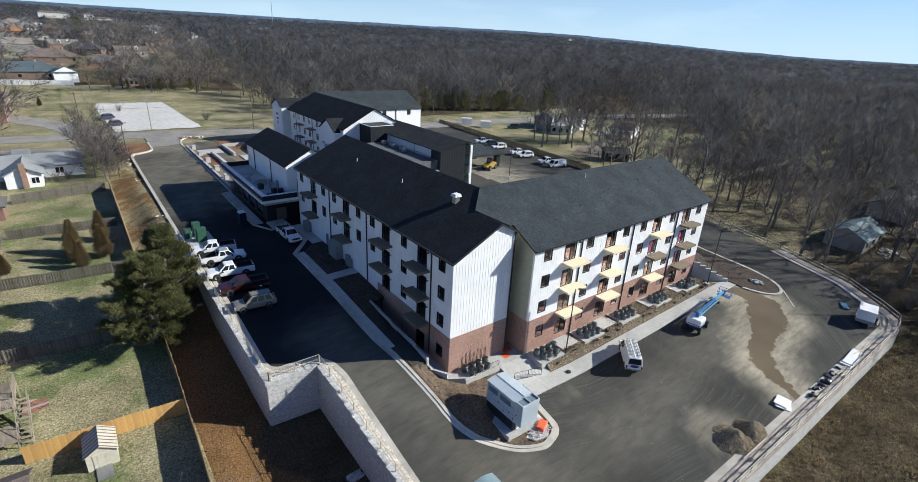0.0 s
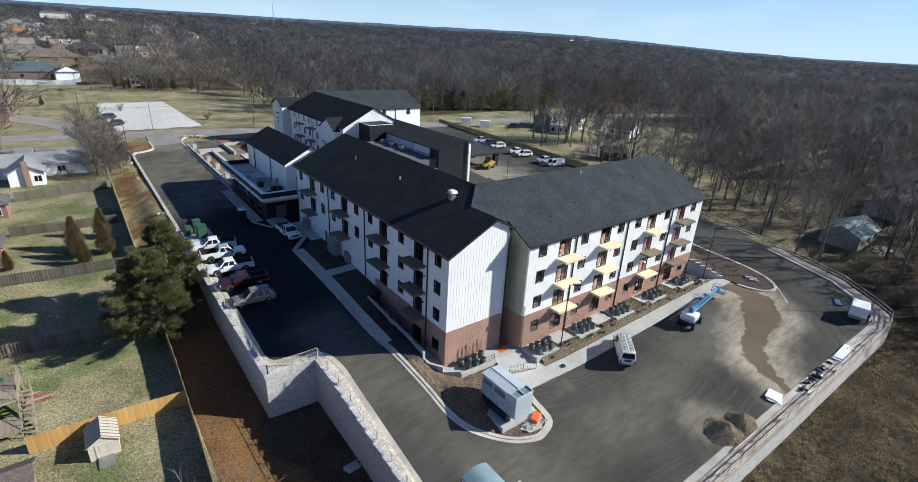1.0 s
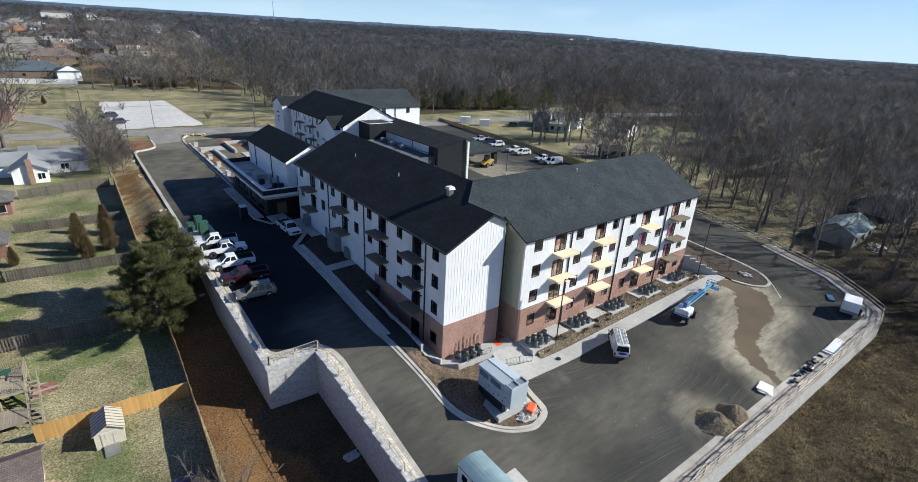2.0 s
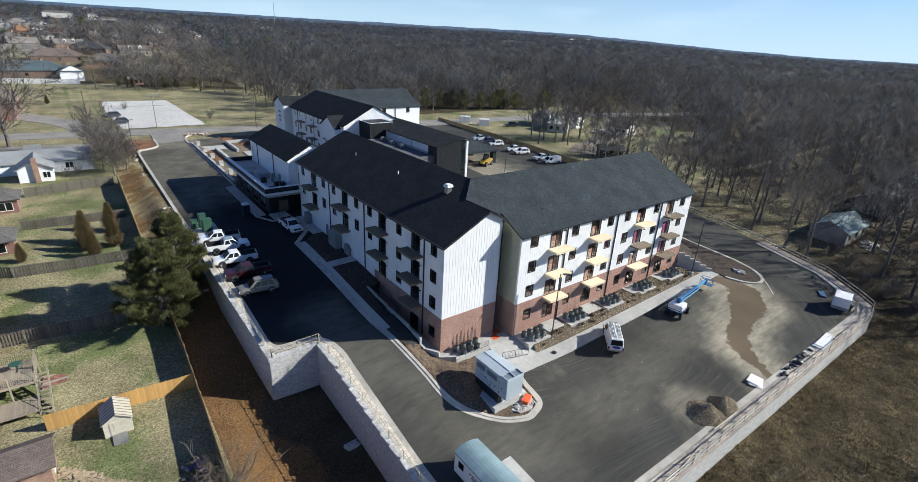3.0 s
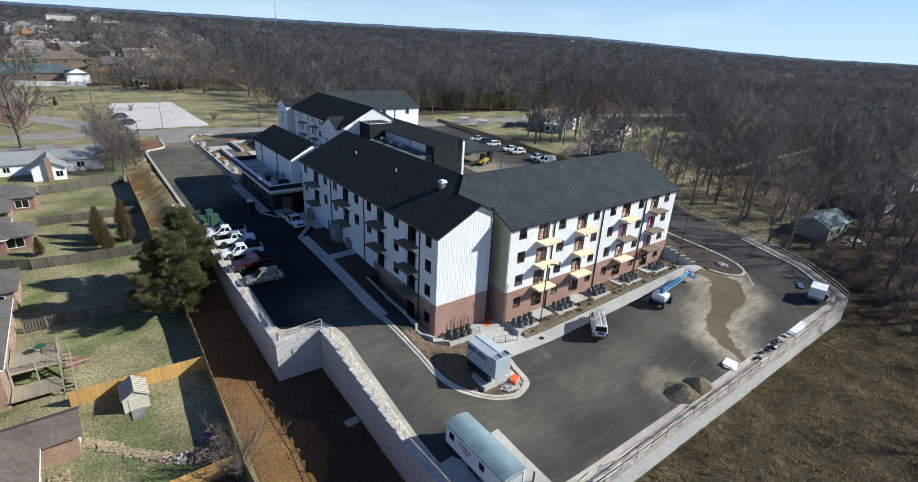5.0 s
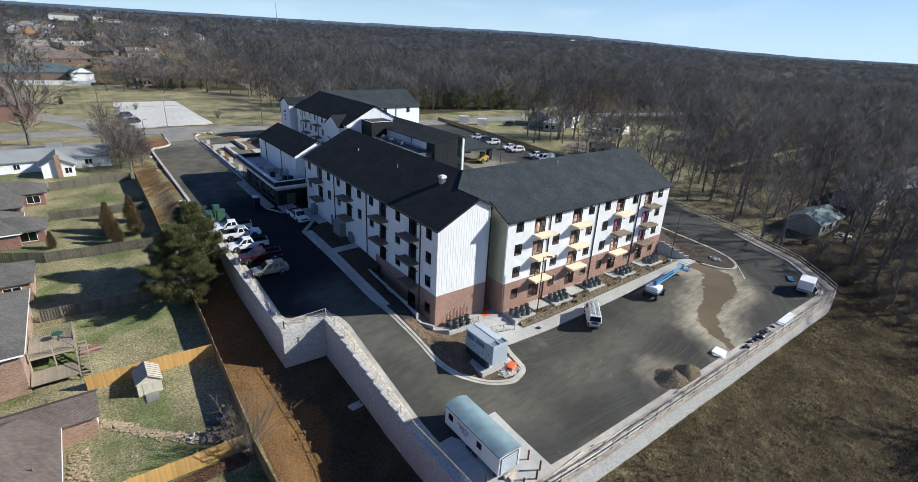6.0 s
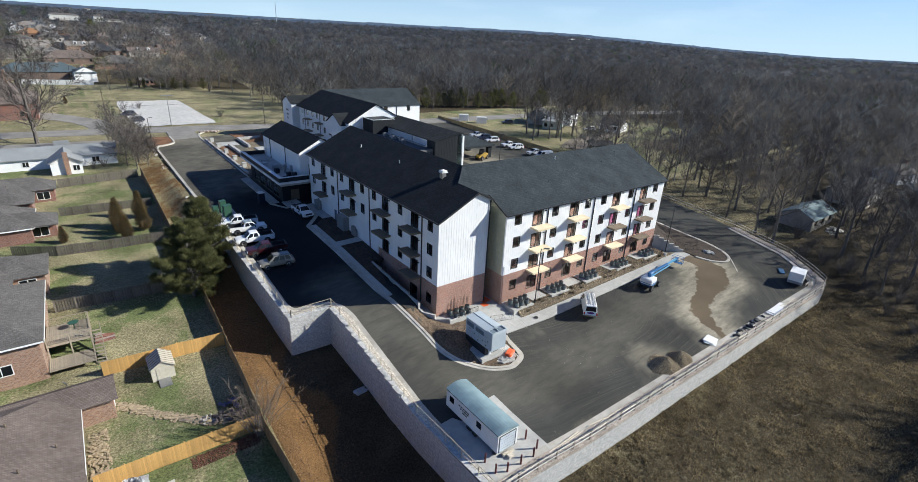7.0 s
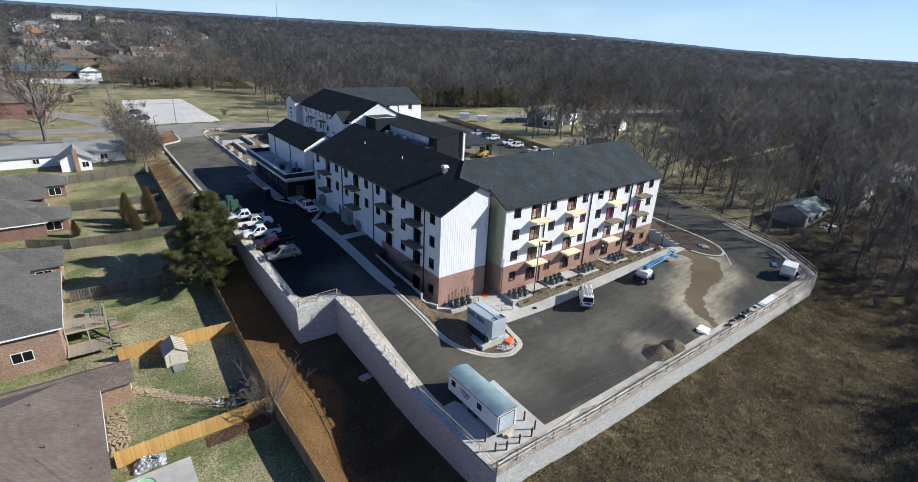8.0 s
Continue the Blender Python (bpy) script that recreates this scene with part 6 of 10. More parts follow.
for y0, y1, z0, z1 in ((26.9, 28.2, 1.85, 2.45), (25.0, 26.5, 1.85, 2.45)):
    bm = bmesh.new()
    for k in range(6):
        bx(bm, G0 - 0.05, G0, y0, y1, z0 + 0.1 * k, z0 + 0.1 * k + 0.06)
    part("louvre", bm, M_louvre, gen)
for y, z in ((24.2, 1.5), (25.2, 1.1), (26.7, 1.3), (27.6, 1.6), (26.0, 0.75), (24.6, 0.8)):
    bm = bmesh.new()
    bx(bm, G0 - 0.04, G0, y - 0.06, y + 0.06, z - 0.06, z + 0.06)
    part("latch", bm, M_black, gen)
bm = bmesh.new()
for z in (1.2, 2.0):
    bx(bm, G0 - 0.012, G0, H0 + 0.05, H1 - 0.05, z, z + 0.02)
for y in (24.6, 25.9, 27.2):
    bx(bm, G0 - 0.012, G0, y, y + 0.02, 0.45, 2.7)
part("panel_seam", bm, M_louvre, gen)
bm = bmesh.new()
bx(bm, G0 + 0.12, G1 - 0.12, H0 + 0.1, H0 + 0.92, 2.78, 2.80)
part("exhaust_well", bm, M_louvre, gen, "dark open exhaust well in the lid")
bm = bmesh.new()
for xa, xb, ya, yb in ((G0, G0 + 0.1, H0, H0 + 1.0), (G1 - 0.1, G1, H0, H0 + 1.0), (G0 + 0.1, G1 - 0.1, H0, H0 + 0.08), (gm - 0.05, gm + 0.05, H0 + 0.08, H0 + 0.94)):
    bx(bm, xa, xb, ya, yb, 2.79, 2.93)
part("exhaust_rim", bm, M_gen, gen)
bm = bmesh.new()
bx(bm, G0 + 0.55, G0 + 0.95, H0 + 1.0, H0 + 1.3, -0.72, 0.38)
part("conduit_box", bm, M_trim_white, gen, "white conduit box under the overhang")
bm = bmesh.new()
prism(bm, [(G0 - 0.75, H0 + 0.6), (G1 + 0.3, H0 + 0.6), (G1 + 0.3, H1 + 0.4), (G0 - 0.75, H1 + 0.4)], -2.2, -0.72)
solid("generator_pad", bm, M_concrete, "concrete pad under the generator", "slab", kind="structure")
bm = bmesh.new()
bx(bm, -0.7, 0.7, -0.4, 0.4, 0, 0.35, pose(29.85, 23.7, -1.2, 0, 0, 25))
rub = bmesh.new()
rng = random.Random(12)
for k in range(520):
    s = abs(rng.gauss(0, 0.035)) + 0.018
    x, y = rng.uniform(28.0, 30.6), rng.uniform(22.7, 26.0)
    bx(rub, -s, s, -s * 0.7, s * 0.7, -s * 0.5, s * 0.5, pose(x, y, island(x, y) + 0.12, rng.uniform(-25, 25), rng.uniform(-25, 25), rng.uniform(0, 180)))
solid("concrete_rubble", rub, mat("pale_rubble", (0.6, 0.57, 0.53), (0.42, 0.4, 0.37), 5, 0.95, island=0.3), "pale broken concrete lumps beside the generator", "rubble", kind="stuff")
solid("orange_crate", bm, mat("orange_plastic", (0.75, 0.13, 0.04), (0.62, 0.1, 0.03), 3, 0.5), "bright orange plastic crate on the rubble", "crate", bevel=0.05)
bm = bmesh.new()
bx(bm, 34.3, 35.7, 34.2, 35.6, -0.42, -0.41)
bx(bm, 33.6, 34.6, 33.3, 34.3, -0.415, -0.405, None)
solid("orange_mesh", bm, bpy.data.materials["orange_plastic"], "orange safety mesh lying on the patio", "safety mesh")


# ---- lamp posts ----
def street_lamp(x, y, z, h, arm_to, label):
    lamp = thing("street_lamp", label, "lamp post", group="lamp posts")
    bm = bmesh.new()
    tube(bm, (0, 0, -0.4), (0, 0, 0.7), 0.3, n=14)
    part("base", bm, M_concrete, lamp, "round concrete base")
    bm = bmesh.new()
    tube(bm, (0, 0, 0.7), (0, 0, h), 0.075, 0.06, n=8)
    part("pole", bm, M_black, lamp)
    bm = bmesh.new()
    d = Vector(arm_to).normalized()
    tube(bm, (0, 0, h - 0.1), (d.x * 0.5, d.y * 0.5, h), 0.035, n=6)
    bx(bm, 0.35, 1.15, -0.18, 0.18, h - 0.02, h + 0.09, Matrix.Rotation(math.atan2(d.y, d.x), 4, "Z"))
    part("head", bm, M_black, lamp, bevel=0.015)
    lamp.matrix_basis = pose(x, y, z)
    return lamp


street_lamp(40.5, 30.1, site(40.5, 29.3), 9.6, (0.8, -0.6), "black lamp post on a round concrete base")
street_lamp(73.0, 29.6, site(73, 29.3), 9.6, (0.5, -0.8), "black lamp post on a round concrete base")
street_lamp(8.2, 146, 3.2, 7.5, (1, 0.2), "dark lamp post at the drive entrance")
street_lamp(80.6, 84.0, 2.8, 9.0, (1, 0), "black lamp post in the rear car park")
bm = bmesh.new()
for k in range(3):
    bmesh.ops.create_uvsphere(bm, u_segments=10, v_segments=4, radius=0.3, matrix=pose(38.9, 28.1, site(38.9, 28.1) + 0.16 + 0.05 * k) @ Matrix.Diagonal((1, 1, 0.12, 1)))
solid("hose_coil", bm, M_black, "coil of dark hose lying on the walk", "hose")


# grit on the asphalt and a chalk line by the east bed
rng = random.Random(21)
bm = bmesh.new()
for k in range(110):
    x, y = rng.uniform(24, 82), rng.uniform(10.5, 27)
    if rng.random() < 0.5:
        x, y = rng.gauss(41, 5), rng.gauss(17, 3)
    if y < 10 or (y > 20 and x < 34):
        continue
    s = rng.uniform(0.01, 0.03)
    bx(bm, -s, s, -s * 0.7, s * 0.7, 0, s * 0.5, pose(x, y, site(x, y) + 0.005, 0, 0, rng.uniform(0, 180)))
solid("lot_grit", bm, mat("pale_grit", (0.5, 0.47, 0.42), (0.3, 0.28, 0.25), 4, 0.9, island=0.4), "pale flakes of grit scattered over the asphalt", "grit", kind="stuff")
bm = bmesh.new()
ribbon(bm, fine_line([(83.6, 23.2), (82.0, 21.8), (80.6, 20.7), (78.4, 19.0)]), 0.14, above(0.012), 0.02)
solid("chalk_line", bm, M_kerb, "curved pale line marked on the asphalt", "marking", kind="structure")
# ---- vehicles ----
def paint(name, c, rough=0.3):
    m = mat(name, c, tuple(v * 0.9 for v in c), 1.0, rough, wide=0.05)
    m.node_tree.nodes["Principled BSDF"].inputs["Coat Weight"].default_value = 0.4
    return m


P_white = paint("white_paint", (0.78, 0.78, 0.78))
P_red = paint("dark_red_paint", (0.04, 0.006, 0.008))
P_tan = paint("champagne_paint", (0.19, 0.18, 0.155))
P_dark = paint("dark_blue_paint", (0.015, 0.02, 0.04))
P_yellow = paint("yellow_paint", (0.30, 0.19, 0.02), 0.6)
P_blue = paint("lift_blue_paint", (0.030, 0.135, 0.32), 0.4)
P_pale_blue = paint("pale_lift_blue", (0.10, 0.32, 0.52), 0.4)
P_green = mat("utility_green", (0.035, 0.10, 0.065), (0.028, 0.08, 0.05), 2, 0.5)
M_lamp_red = mat("red_lens", (0.35, 0.01, 0.01), (0.3, 0.01, 0.01), 3, 0.2)
M_lamp_clear = mat("clear_lens", (0.7, 0.7, 0.68), (0.6, 0.6, 0.6), 3, 0.15)
M_chrome = mat("chrome", (0.6, 0.6, 0.6), (0.55, 0.55, 0.55), 3, 0.2, metal=1.0)


def wheel(parent, x, y, r=0.38, w=0.26):
    s = 1 if y > 0 else -1
    wh = new("wheel")
    wh.parent = parent
    bm = bmesh.new()
    tube(bm, (x, y - s * w, r), (x, y - s * 0.03, r), r, r, n=16)
    tube(bm, (x, y - s * 0.03, r), (x, y, r), r, r * 0.88, n=16)
    part("tyre", bm, M_rubber, wh)
    bm = bmesh.new()
    tube(bm, (x, y, r), (x, y + s * 0.015, r), r * 0.6, r * 0.5, n=12)
    part("rim", bm, M_chrome, wh)
    return wh


def hull(bm, sections):
    """A body through cross-sections (x, half width, bottom, top); top narrowed by a tenth."""
    rings = []
    for x, w, z0, z1 in sections:
        zm = z0 + (z1 - z0) * 0.55
        prof = [(-w * 0.93, z0), (-w, z0 + 0.12), (-w, zm), (-w * 0.95, z1 - 0.04), (-w * 0.86, z1), (w * 0.86, z1), (w * 0.95, z1 - 0.04), (w, zm), (w, z0 + 0.12), (w * 0.93, z0)]
        rings.append([bm.verts.new((x, y, z)) for y, z in prof])
    for a, b in zip(rings, rings[1:]):
        n = len(a)
        for i in range(n):
            bm.faces.new((a[i], a[(i + 1) % n], b[(i + 1) % n], b[i]))
    bm.faces.new(rings[0])
    bm.faces.new(rings[-1][::-1])


def cab(bm, x0, x1, x2, x3, w, wt, z0, z1):
    """Greenhouse: foot from x0 to x3, top from x1 to x2."""
    lo = [bm.verts.new(p) for p in ((x0, -w, z0), (x3, -w, z0), (x3, w, z0), (x0, w, z0))]
    hi = [bm.verts.new(p) for p in ((x1, -wt, z1), (x2, -wt, z1), (x2, wt, z1), (x1, wt, z1))]
    bm.faces.new(hi)
    for i in range(4):
        bm.faces.new((lo[i], lo[(i + 1) % 4], hi[(i + 1) % 4], hi[i]))


def pane_between(parent, name, pts, off):
    bm = bmesh.new()
    v = [bm.verts.new(Vector(p) + Vector(off)) for p in pts]
    w = [bm.verts.new(Vector(p)) for p in pts]
    bm.faces.new(v)
    n = len(v)
    for i in range(n):
        bm.faces.new((v[i], w[i], w[(i + 1) % n], v[(i + 1) % n]))
    part(name, bm, M_car_glass, parent)


def glaze(car, x0, x1, x2, x3, w, wt, z0, z1, splits):
    """Windscreen, rear window and side windows on the greenhouse."""
    def at(f, g, side):
        """f along the length 0..1, g up 0..1."""
        xa, xb = x0 + (x1 - x0) * g, x3 + (x2 - x3) * g
        return (xa + (xb - xa) * f, side * (w + (wt - w) * g), z0 + (z1 - z0) * g)
    for side in (-1, 1):
        for f0, f1 in splits:
            pane_between(car, "side_window", [at(f0, 0.1, side), at(f1, 0.1, side), at(f1, 0.85, side), at(f0, 0.85, side)], (0, side * 0.012, 0))
    pane_between(car, "windscreen", [at(0, 0.1, -0.9), at(0, 0.1, 0.9), at(0, 0.9, 0.88), at(0, 0.9, -0.88)], (-0.012, 0, 0.006))
    pane_between(car, "rear_window", [at(1, 0.15, -0.85), at(1, 0.15, 0.85), at(1, 0.85, 0.85), at(1, 0.85, -0.85)], (0.012, 0, 0.006))


def trim_car(car, front, back, w, z, r=0.38, wx=(1.0, 4.3), hub=None):
    for x in wx:
        for y in (-w, w):
            bm = bmesh.new()
            s = 1 if y > 0 else -1
            tube(bm, (x, y - s * 0.1, r + 0.04), (x, y + s * 0.006, r + 0.04), r * 1.2, r * 1.2, n=16)
            part("wheel_arch", bm, M_rubber, car)
            wheel(car, x, y + (0.02 if y > 0 else -0.02), r)
    for y in (-1, 1):
        bm = bmesh.new()
        bx(bm, front - 0.015, front + 0.06, y * w * 0.82 - 0.17, y * w * 0.82 + 0.17, z + 0.05, z + 0.25)
        part("headlight", bm, M_lamp_clear, car, "clear headlight")
        bm = bmesh.new()
        bx(bm, back - 0.05, back + 0.015, y * w * 0.9 - 0.09, y * w * 0.9 + 0.09, z + 0.05, z + 0.4)
        part("tail_light", bm, M_lamp_red, car, "red tail light")
        bm = bmesh.new()
        bx(bm, 1.75, 1.9, y * (w + 0.02), y * (w + 0.22), 1.12, 1.3) if y > 0 else bx(bm, 1.75, 1.9, -(w + 0.22), -(w + 0.02), 1.12, 1.3)
        part("mirror", bm, M_black, car)
    bm = bmesh.new()
    bx(bm, front - 0.08, front + 0.02, -w * 0.92, w * 0.92, 0.42, 0.62)
    part("bumper", bm, M_chrome, car)
    bm = bmesh.new()
    bx(bm, front - 0.02, front + 0.03, -w * 0.6, w * 0.6, z, z + 0.28)
    part("grille", bm, M_black, car)
    bm = bmesh.new()
    bx(bm, back - 0.02, back + 0.1, -w * 0.92, w * 0.92, 0.45, 0.65)
    part("rear_bumper", bm, M_chrome, car)


def pickup(label, colour, m, crew=True, rack=False, roof=None):
    car = thing("pickup_truck", label, "pickup truck", group="parked vehicles")
    w = 0.98
    bm = bmesh.new()
    hull(bm, [(0, 0.82, 0.58, 0.98), (0.08, 0.92, 0.48, 1.08), (0.35, w, 0.45, 1.14), (1.0, w, 0.45, 1.19), (1.6, w, 0.45, 1.24), (3.7, w, 0.45, 1.28), (3.72, w, 0.45, 0.8), (5.75, w, 0.5, 0.8), (5.8, w * 0.98, 0.55, 0.8)])
    for y0, y1 in ((-w, -w + 0.09), (w - 0.09, w)):
        bx(bm, 3.7, 5.8, y0, y1, 0.78, 1.36)
    bx(bm, 5.72, 5.8, -w + 0.09, w - 0.09, 0.78, 1.34)
    part("body", bm, colour, car, smooth=False, bevel=0.03)
    a = (1.35, 2.2, 3.35, 3.68) if crew else (1.6, 2.3, 3.2, 3.5)
    bm = bmesh.new()
    cab(bm, *a, w * 0.95, w * 0.74, 1.2, 1.9)
    part("cabin", bm, colour, car, bevel=0.05)
    glaze(car, *a, w * 0.95, w * 0.74, 1.2, 1.9, ((0.12, 0.47), (0.54, 0.88)))
    bm = bmesh.new()
    bx(bm, 3.75, 5.7, -w + 0.1, w - 0.1, 0.802, 0.82)
    for s in (-1, 1):
        bx(bm, 3.72, 5.72, min(s * (w - 0.13), s * (w - 0.088)), max(s * (w - 0.13), s * (w - 0.088)), 0.802, 1.372)
        bx(bm, 3.72, 5.8, min(s * (w - 0.13), s * (w - 0.01)), max(s * (w - 0.13), s * (w - 0.01)), 1.362, 1.385)
    bx(bm, 5.69, 5.722, -w + 0.12, w - 0.12, 0.802, 1.33)
    bx(bm, 3.702, 3.74, -w + 0.1, w - 0.1, 0.802, 1.32)
    part("bed_liner", bm, M_black, car)
    if roof:
        bm = bmesh.new()
        bx(bm, a[1] + 0.05, a[2] - 0.05, -w * 0.7, w * 0.7, 1.895, 1.915)
        part("roof_skin", bm, roof, car, "blue-grey roof", bevel=0.01)
    if rack:
        bm = bmesh.new()
        for x in (3.9, 5.5):
            for y in (-0.85, 0.85):
                tube(bm, (x, y, 1.2), (x, y, 1.9), 0.03, n=6)
        for y in (-0.85, 0.85):
            tube(bm, (2.2, y, 1.92), (5.7, y, 1.92), 0.03, n=6)
        bx(bm, 3.9, 5.5, -0.7, 0.7, 0.75, 1.25)
        part("ladder_rack", bm, M_black, car)
    trim_car(car, 0.0, 5.8, w, 0.8, 0.43, (1.05, 4.65))
    car.matrix_basis = m
    return car


def suv(label, colour, m, length=4.8, van=False, top=1.84):
    car = thing("van" if van else "car", label, "van" if van else "car", group="parked vehicles")
    w = 0.95
    z = 1.08
    bm = bmesh.new()
    hull(bm, [(0, 0.74, 0.52, 0.84), (0.08, 0.84, 0.40, 0.93), (0.4, w * 0.98, 0.36, 1.0), (1.25, w, 0.34, z), (length - 0.2, w, 0.36, z + 0.03), (length - 0.04, w * 0.95, 0.44, z), (length, w * 0.9, 0.55, z - 0.1)])
    part("body", bm, colour, car, bevel=0.03)
    a = (1.15, 2.0, length - 0.62, length - 0.12)
    if van:
        a = (0.7, 1.5, length - 0.12, length - 0.04)
    bm = bmesh.new()
    cab(bm, *a, w * 0.95, w * (0.78 if van else 0.74), z - 0.02, top)
    part("cabin", bm, colour, car, bevel=0.06)
    glaze(car, *a, w * 0.95, w * (0.78 if van else 0.74), z - 0.02, top, ((0.06, 0.3),) if van else ((0.12, 0.36), (0.40, 0.64), (0.68, 0.90)))
    trim_car(car, 0.0, length, w, 0.62, 0.36, (0.9, length - 0.95))
    bm = bmesh.new()
    for y in (-0.62, 0.62):
        tube(bm, (1.9, y, top + 0.06), (length - 0.6, y, top + 0.06), 0.025, n=6)
        for x in (2.0, length - 0.7):
            tube(bm, (x, y, top - 0.03), (x, y, top + 0.06), 0.02, n=5)
    part("roof_rail", bm, M_black, car)
    car.matrix_basis = m
    return car


def parked(x, y, heading, h=0.0):
    """Nose at the far end of heading: the car's own x axis runs from nose to tail."""
    return Matrix.Translation((x, y, site(x, y) + h)) @ Matrix.Rotation(radians(heading), 4, "Z")


pickup("white crew-cab pickup parked nose to the wall", P_white, parked(8.9, 73.6, -8))
pickup("white pickup with a blue-grey roof, backed against the wall", P_white, parked(14.9, 68.9, 176), roof=mat("grey_roof_paint", (0.26, 0.31, 0.33), (0.22, 0.27, 0.29), 3, 0.35))
pickup("white extended-cab pickup with an open bed", P_white, parked(8.9, 64.7, -4))
pickup("dark red pickup with a black bed", P_red, parked(9.3, 60.0, -5))
suv("champagne sport utility vehicle with a roof rack", P_tan, parked(9.7, 55.2, -5))
pickup("white work pickup with a loaded ladder rack", P_white, parked(22.6, 69.3, 92), rack=True)
# work van with ladders
van = suv("white work van with ladders on its roof", P_white, parked(49.0, 27.5, 224), 5.6, True, 2.05)
for dy in (-0.35, 0.3):
    bm = bmesh.new()
    for e in (-0.2, 0.2):
        bx(bm, 1.4, 5.3, dy + e - 0.025, dy + e + 0.025, 2.14, 2.21)
    for k in range(12):
        bx(bm, 1.6 + 0.31 * k, 1.64 + 0.31 * k, dy - 0.2, dy + 0.2, 2.15, 2.19)
    part("ladder", bm, M_steel, van, "aluminium ladder")
bm = bmesh.new()
bmesh.ops.create_circle(bm, cap_ends=True, segments=24, radius=0.5, matrix=Matrix.Translation((5.625, 0, 0.98)) @ Matrix.Rotation(radians(90), 4, "Y") @ Matrix.Diagonal((0.36, 1, 1, 1)))
part("emblem", bm, mat("purple_emblem", (0.10, 0.03, 0.16), (0.09, 0.025, 0.14), 3, 0.4), van, "oval purple emblem on the rear door")

# boom lift
lift = thing("boom_lift", "blue and white boom lift with its boom stretched out low", "boom lift")
bm = bmesh.new()
bx(bm, -1.2, 1.2, -0.75, 0.75, 0.45, 0.85)
part("chassis", bm, P_blue, lift, bevel=0.04)
for x in (-1.3, 1.3):
    for y in (-1.2, 1.2):
        wheel(lift, x, y, 0.5, 0.36)
bm = bmesh.new()
for x in (-1.3, 1.3):
    bx(bm, x - 0.1, x + 0.1, -0.95, 0.95, 0.42, 0.6)
bx(bm, -1.3, 1.3, -0.2, 0.2, 0.45, 0.7)
part("axle", bm, M_black, lift)
bm = bmesh.new()
bx(bm, -1.5, 0.5, -0.95, 0.95, 0.9, 1.9)
part("turret_hood", bm, P_white, lift, "rounded white engine hood", bevel=0.12)
bm = bmesh.new()
bx(bm, -0.6, 0.5, -0.25, 0.25, 1.9, 2.6)
part("boom_knuckle", bm, P_blue, lift, bevel=0.05)
bm = bmesh.new()
bx(bm, 0, 6.5, -0.13, 0.13, -0.17, 0.17, pose(-0.4, 0, 2.45, 0, 2, 0))
part("boom", bm, P_blue, lift)
bm = bmesh.new()
bx(bm, 6.5, 10.2, -0.12, 0.12, -0.14, 0.14, pose(-0.4, 0, 2.45, 0, 2, 0))
part("inner_boom", bm, P_pale_blue, lift, "pale blue inner boom section")
bm = bmesh.new()
bx(bm, 0.3, 7.0, -0.34, -0.24, -0.09, 0.09, pose(-0.4, 0, 2.05, 0, 1.0, 0))
part("lower_boom", bm, P_pale_blue, lift, "parallel lower boom")
bm = bmesh.new()
bx(bm, -1.52, 0.52, -0.97, 0.97, 1.12, 1.22)
part("hood_stripe", bm, P_blue, lift, "blue stripe round the hood")
bm = bmesh.new()
tube(bm, (0.9, 0, 1.0), (2.6, 0, 2.3), 0.07, n=8)
part("lift_cylinder", bm, M_chrome, lift)
bm = bmesh.new()
for z in (0.0, 0.55, 1.05):
    for a, b in (((-0.4, -0.9), (0.4, -0.9)), ((0.4, -0.9), (0.4, 0.9)), ((0.4, 0.9), (-0.4, 0.9)), ((-0.4, 0.9), (-0.4, -0.9))):
        tube(bm, (a[0] + 10.6, a[1], 1.2 + z), (b[0] + 10.6, b[1], 1.2 + z), 0.03, n=5)
for x in (-0.4, 0.4):
    for y in (-0.9, 0, 0.9):
        tube(bm, (x + 10.6, y, 1.2), (x + 10.6, y, 2.25), 0.025, n=5)
bx(bm, 10.2, 11.0, -0.9, 0.9, 1.16, 1.2)
bx(bm, 9.7, 10.2, -0.2, 0.2, 1.6, 2.3)
part("basket", bm, P_blue, lift, "blue railed work basket")
lift.matrix_basis = pose(60.6, 24.6, site(60.6, 24.6), 0, 0, 8)

# site office trailer on its pad, with bollards
walk_slabs("trailer_pad", 16.3, 23.6, 10.4, 19.4, 0.09, 3.0, "pale concrete pad under the office trailer")
trailer = thing("office_trailer", "white site-office trailer with a pale arched metal roof", "trailer")
TX0, TX1, TY0, TY1 = 18.2, 20.75, 12.75, 20.9
bm = bmesh.new()
bx(bm, TX0, TX1, TY0, TY1, -1.45, 0.72)
part("body", bm, M_trim_white, trailer, bevel=0.02)
bm = bmesh.new()
n = 8
pts = [(TX0 - 0.06 + (TX1 - TX0 + 0.12) * i / n, 0.72 + 0.34 * math.sin(math.pi * i / n)) for i in range(n + 1)]
rows = [[bm.verts.new((x, y, z)) for x, z in pts] for y in (TY0 - 0.06, TY1 + 0.06)]
low_ = [[bm.verts.new((x, y, 0.70)) for x in (TX0 - 0.06, TX1 + 0.06)] for y in (TY0 - 0.06, TY1 + 0.06)]
for i in range(n):
    bm.faces.new((rows[0][i], rows[0][i + 1], rows[1][i + 1], rows[1][i]))
for r, l in zip(rows, low_):
    bm.faces.new([l[0]] + r + [l[1]])
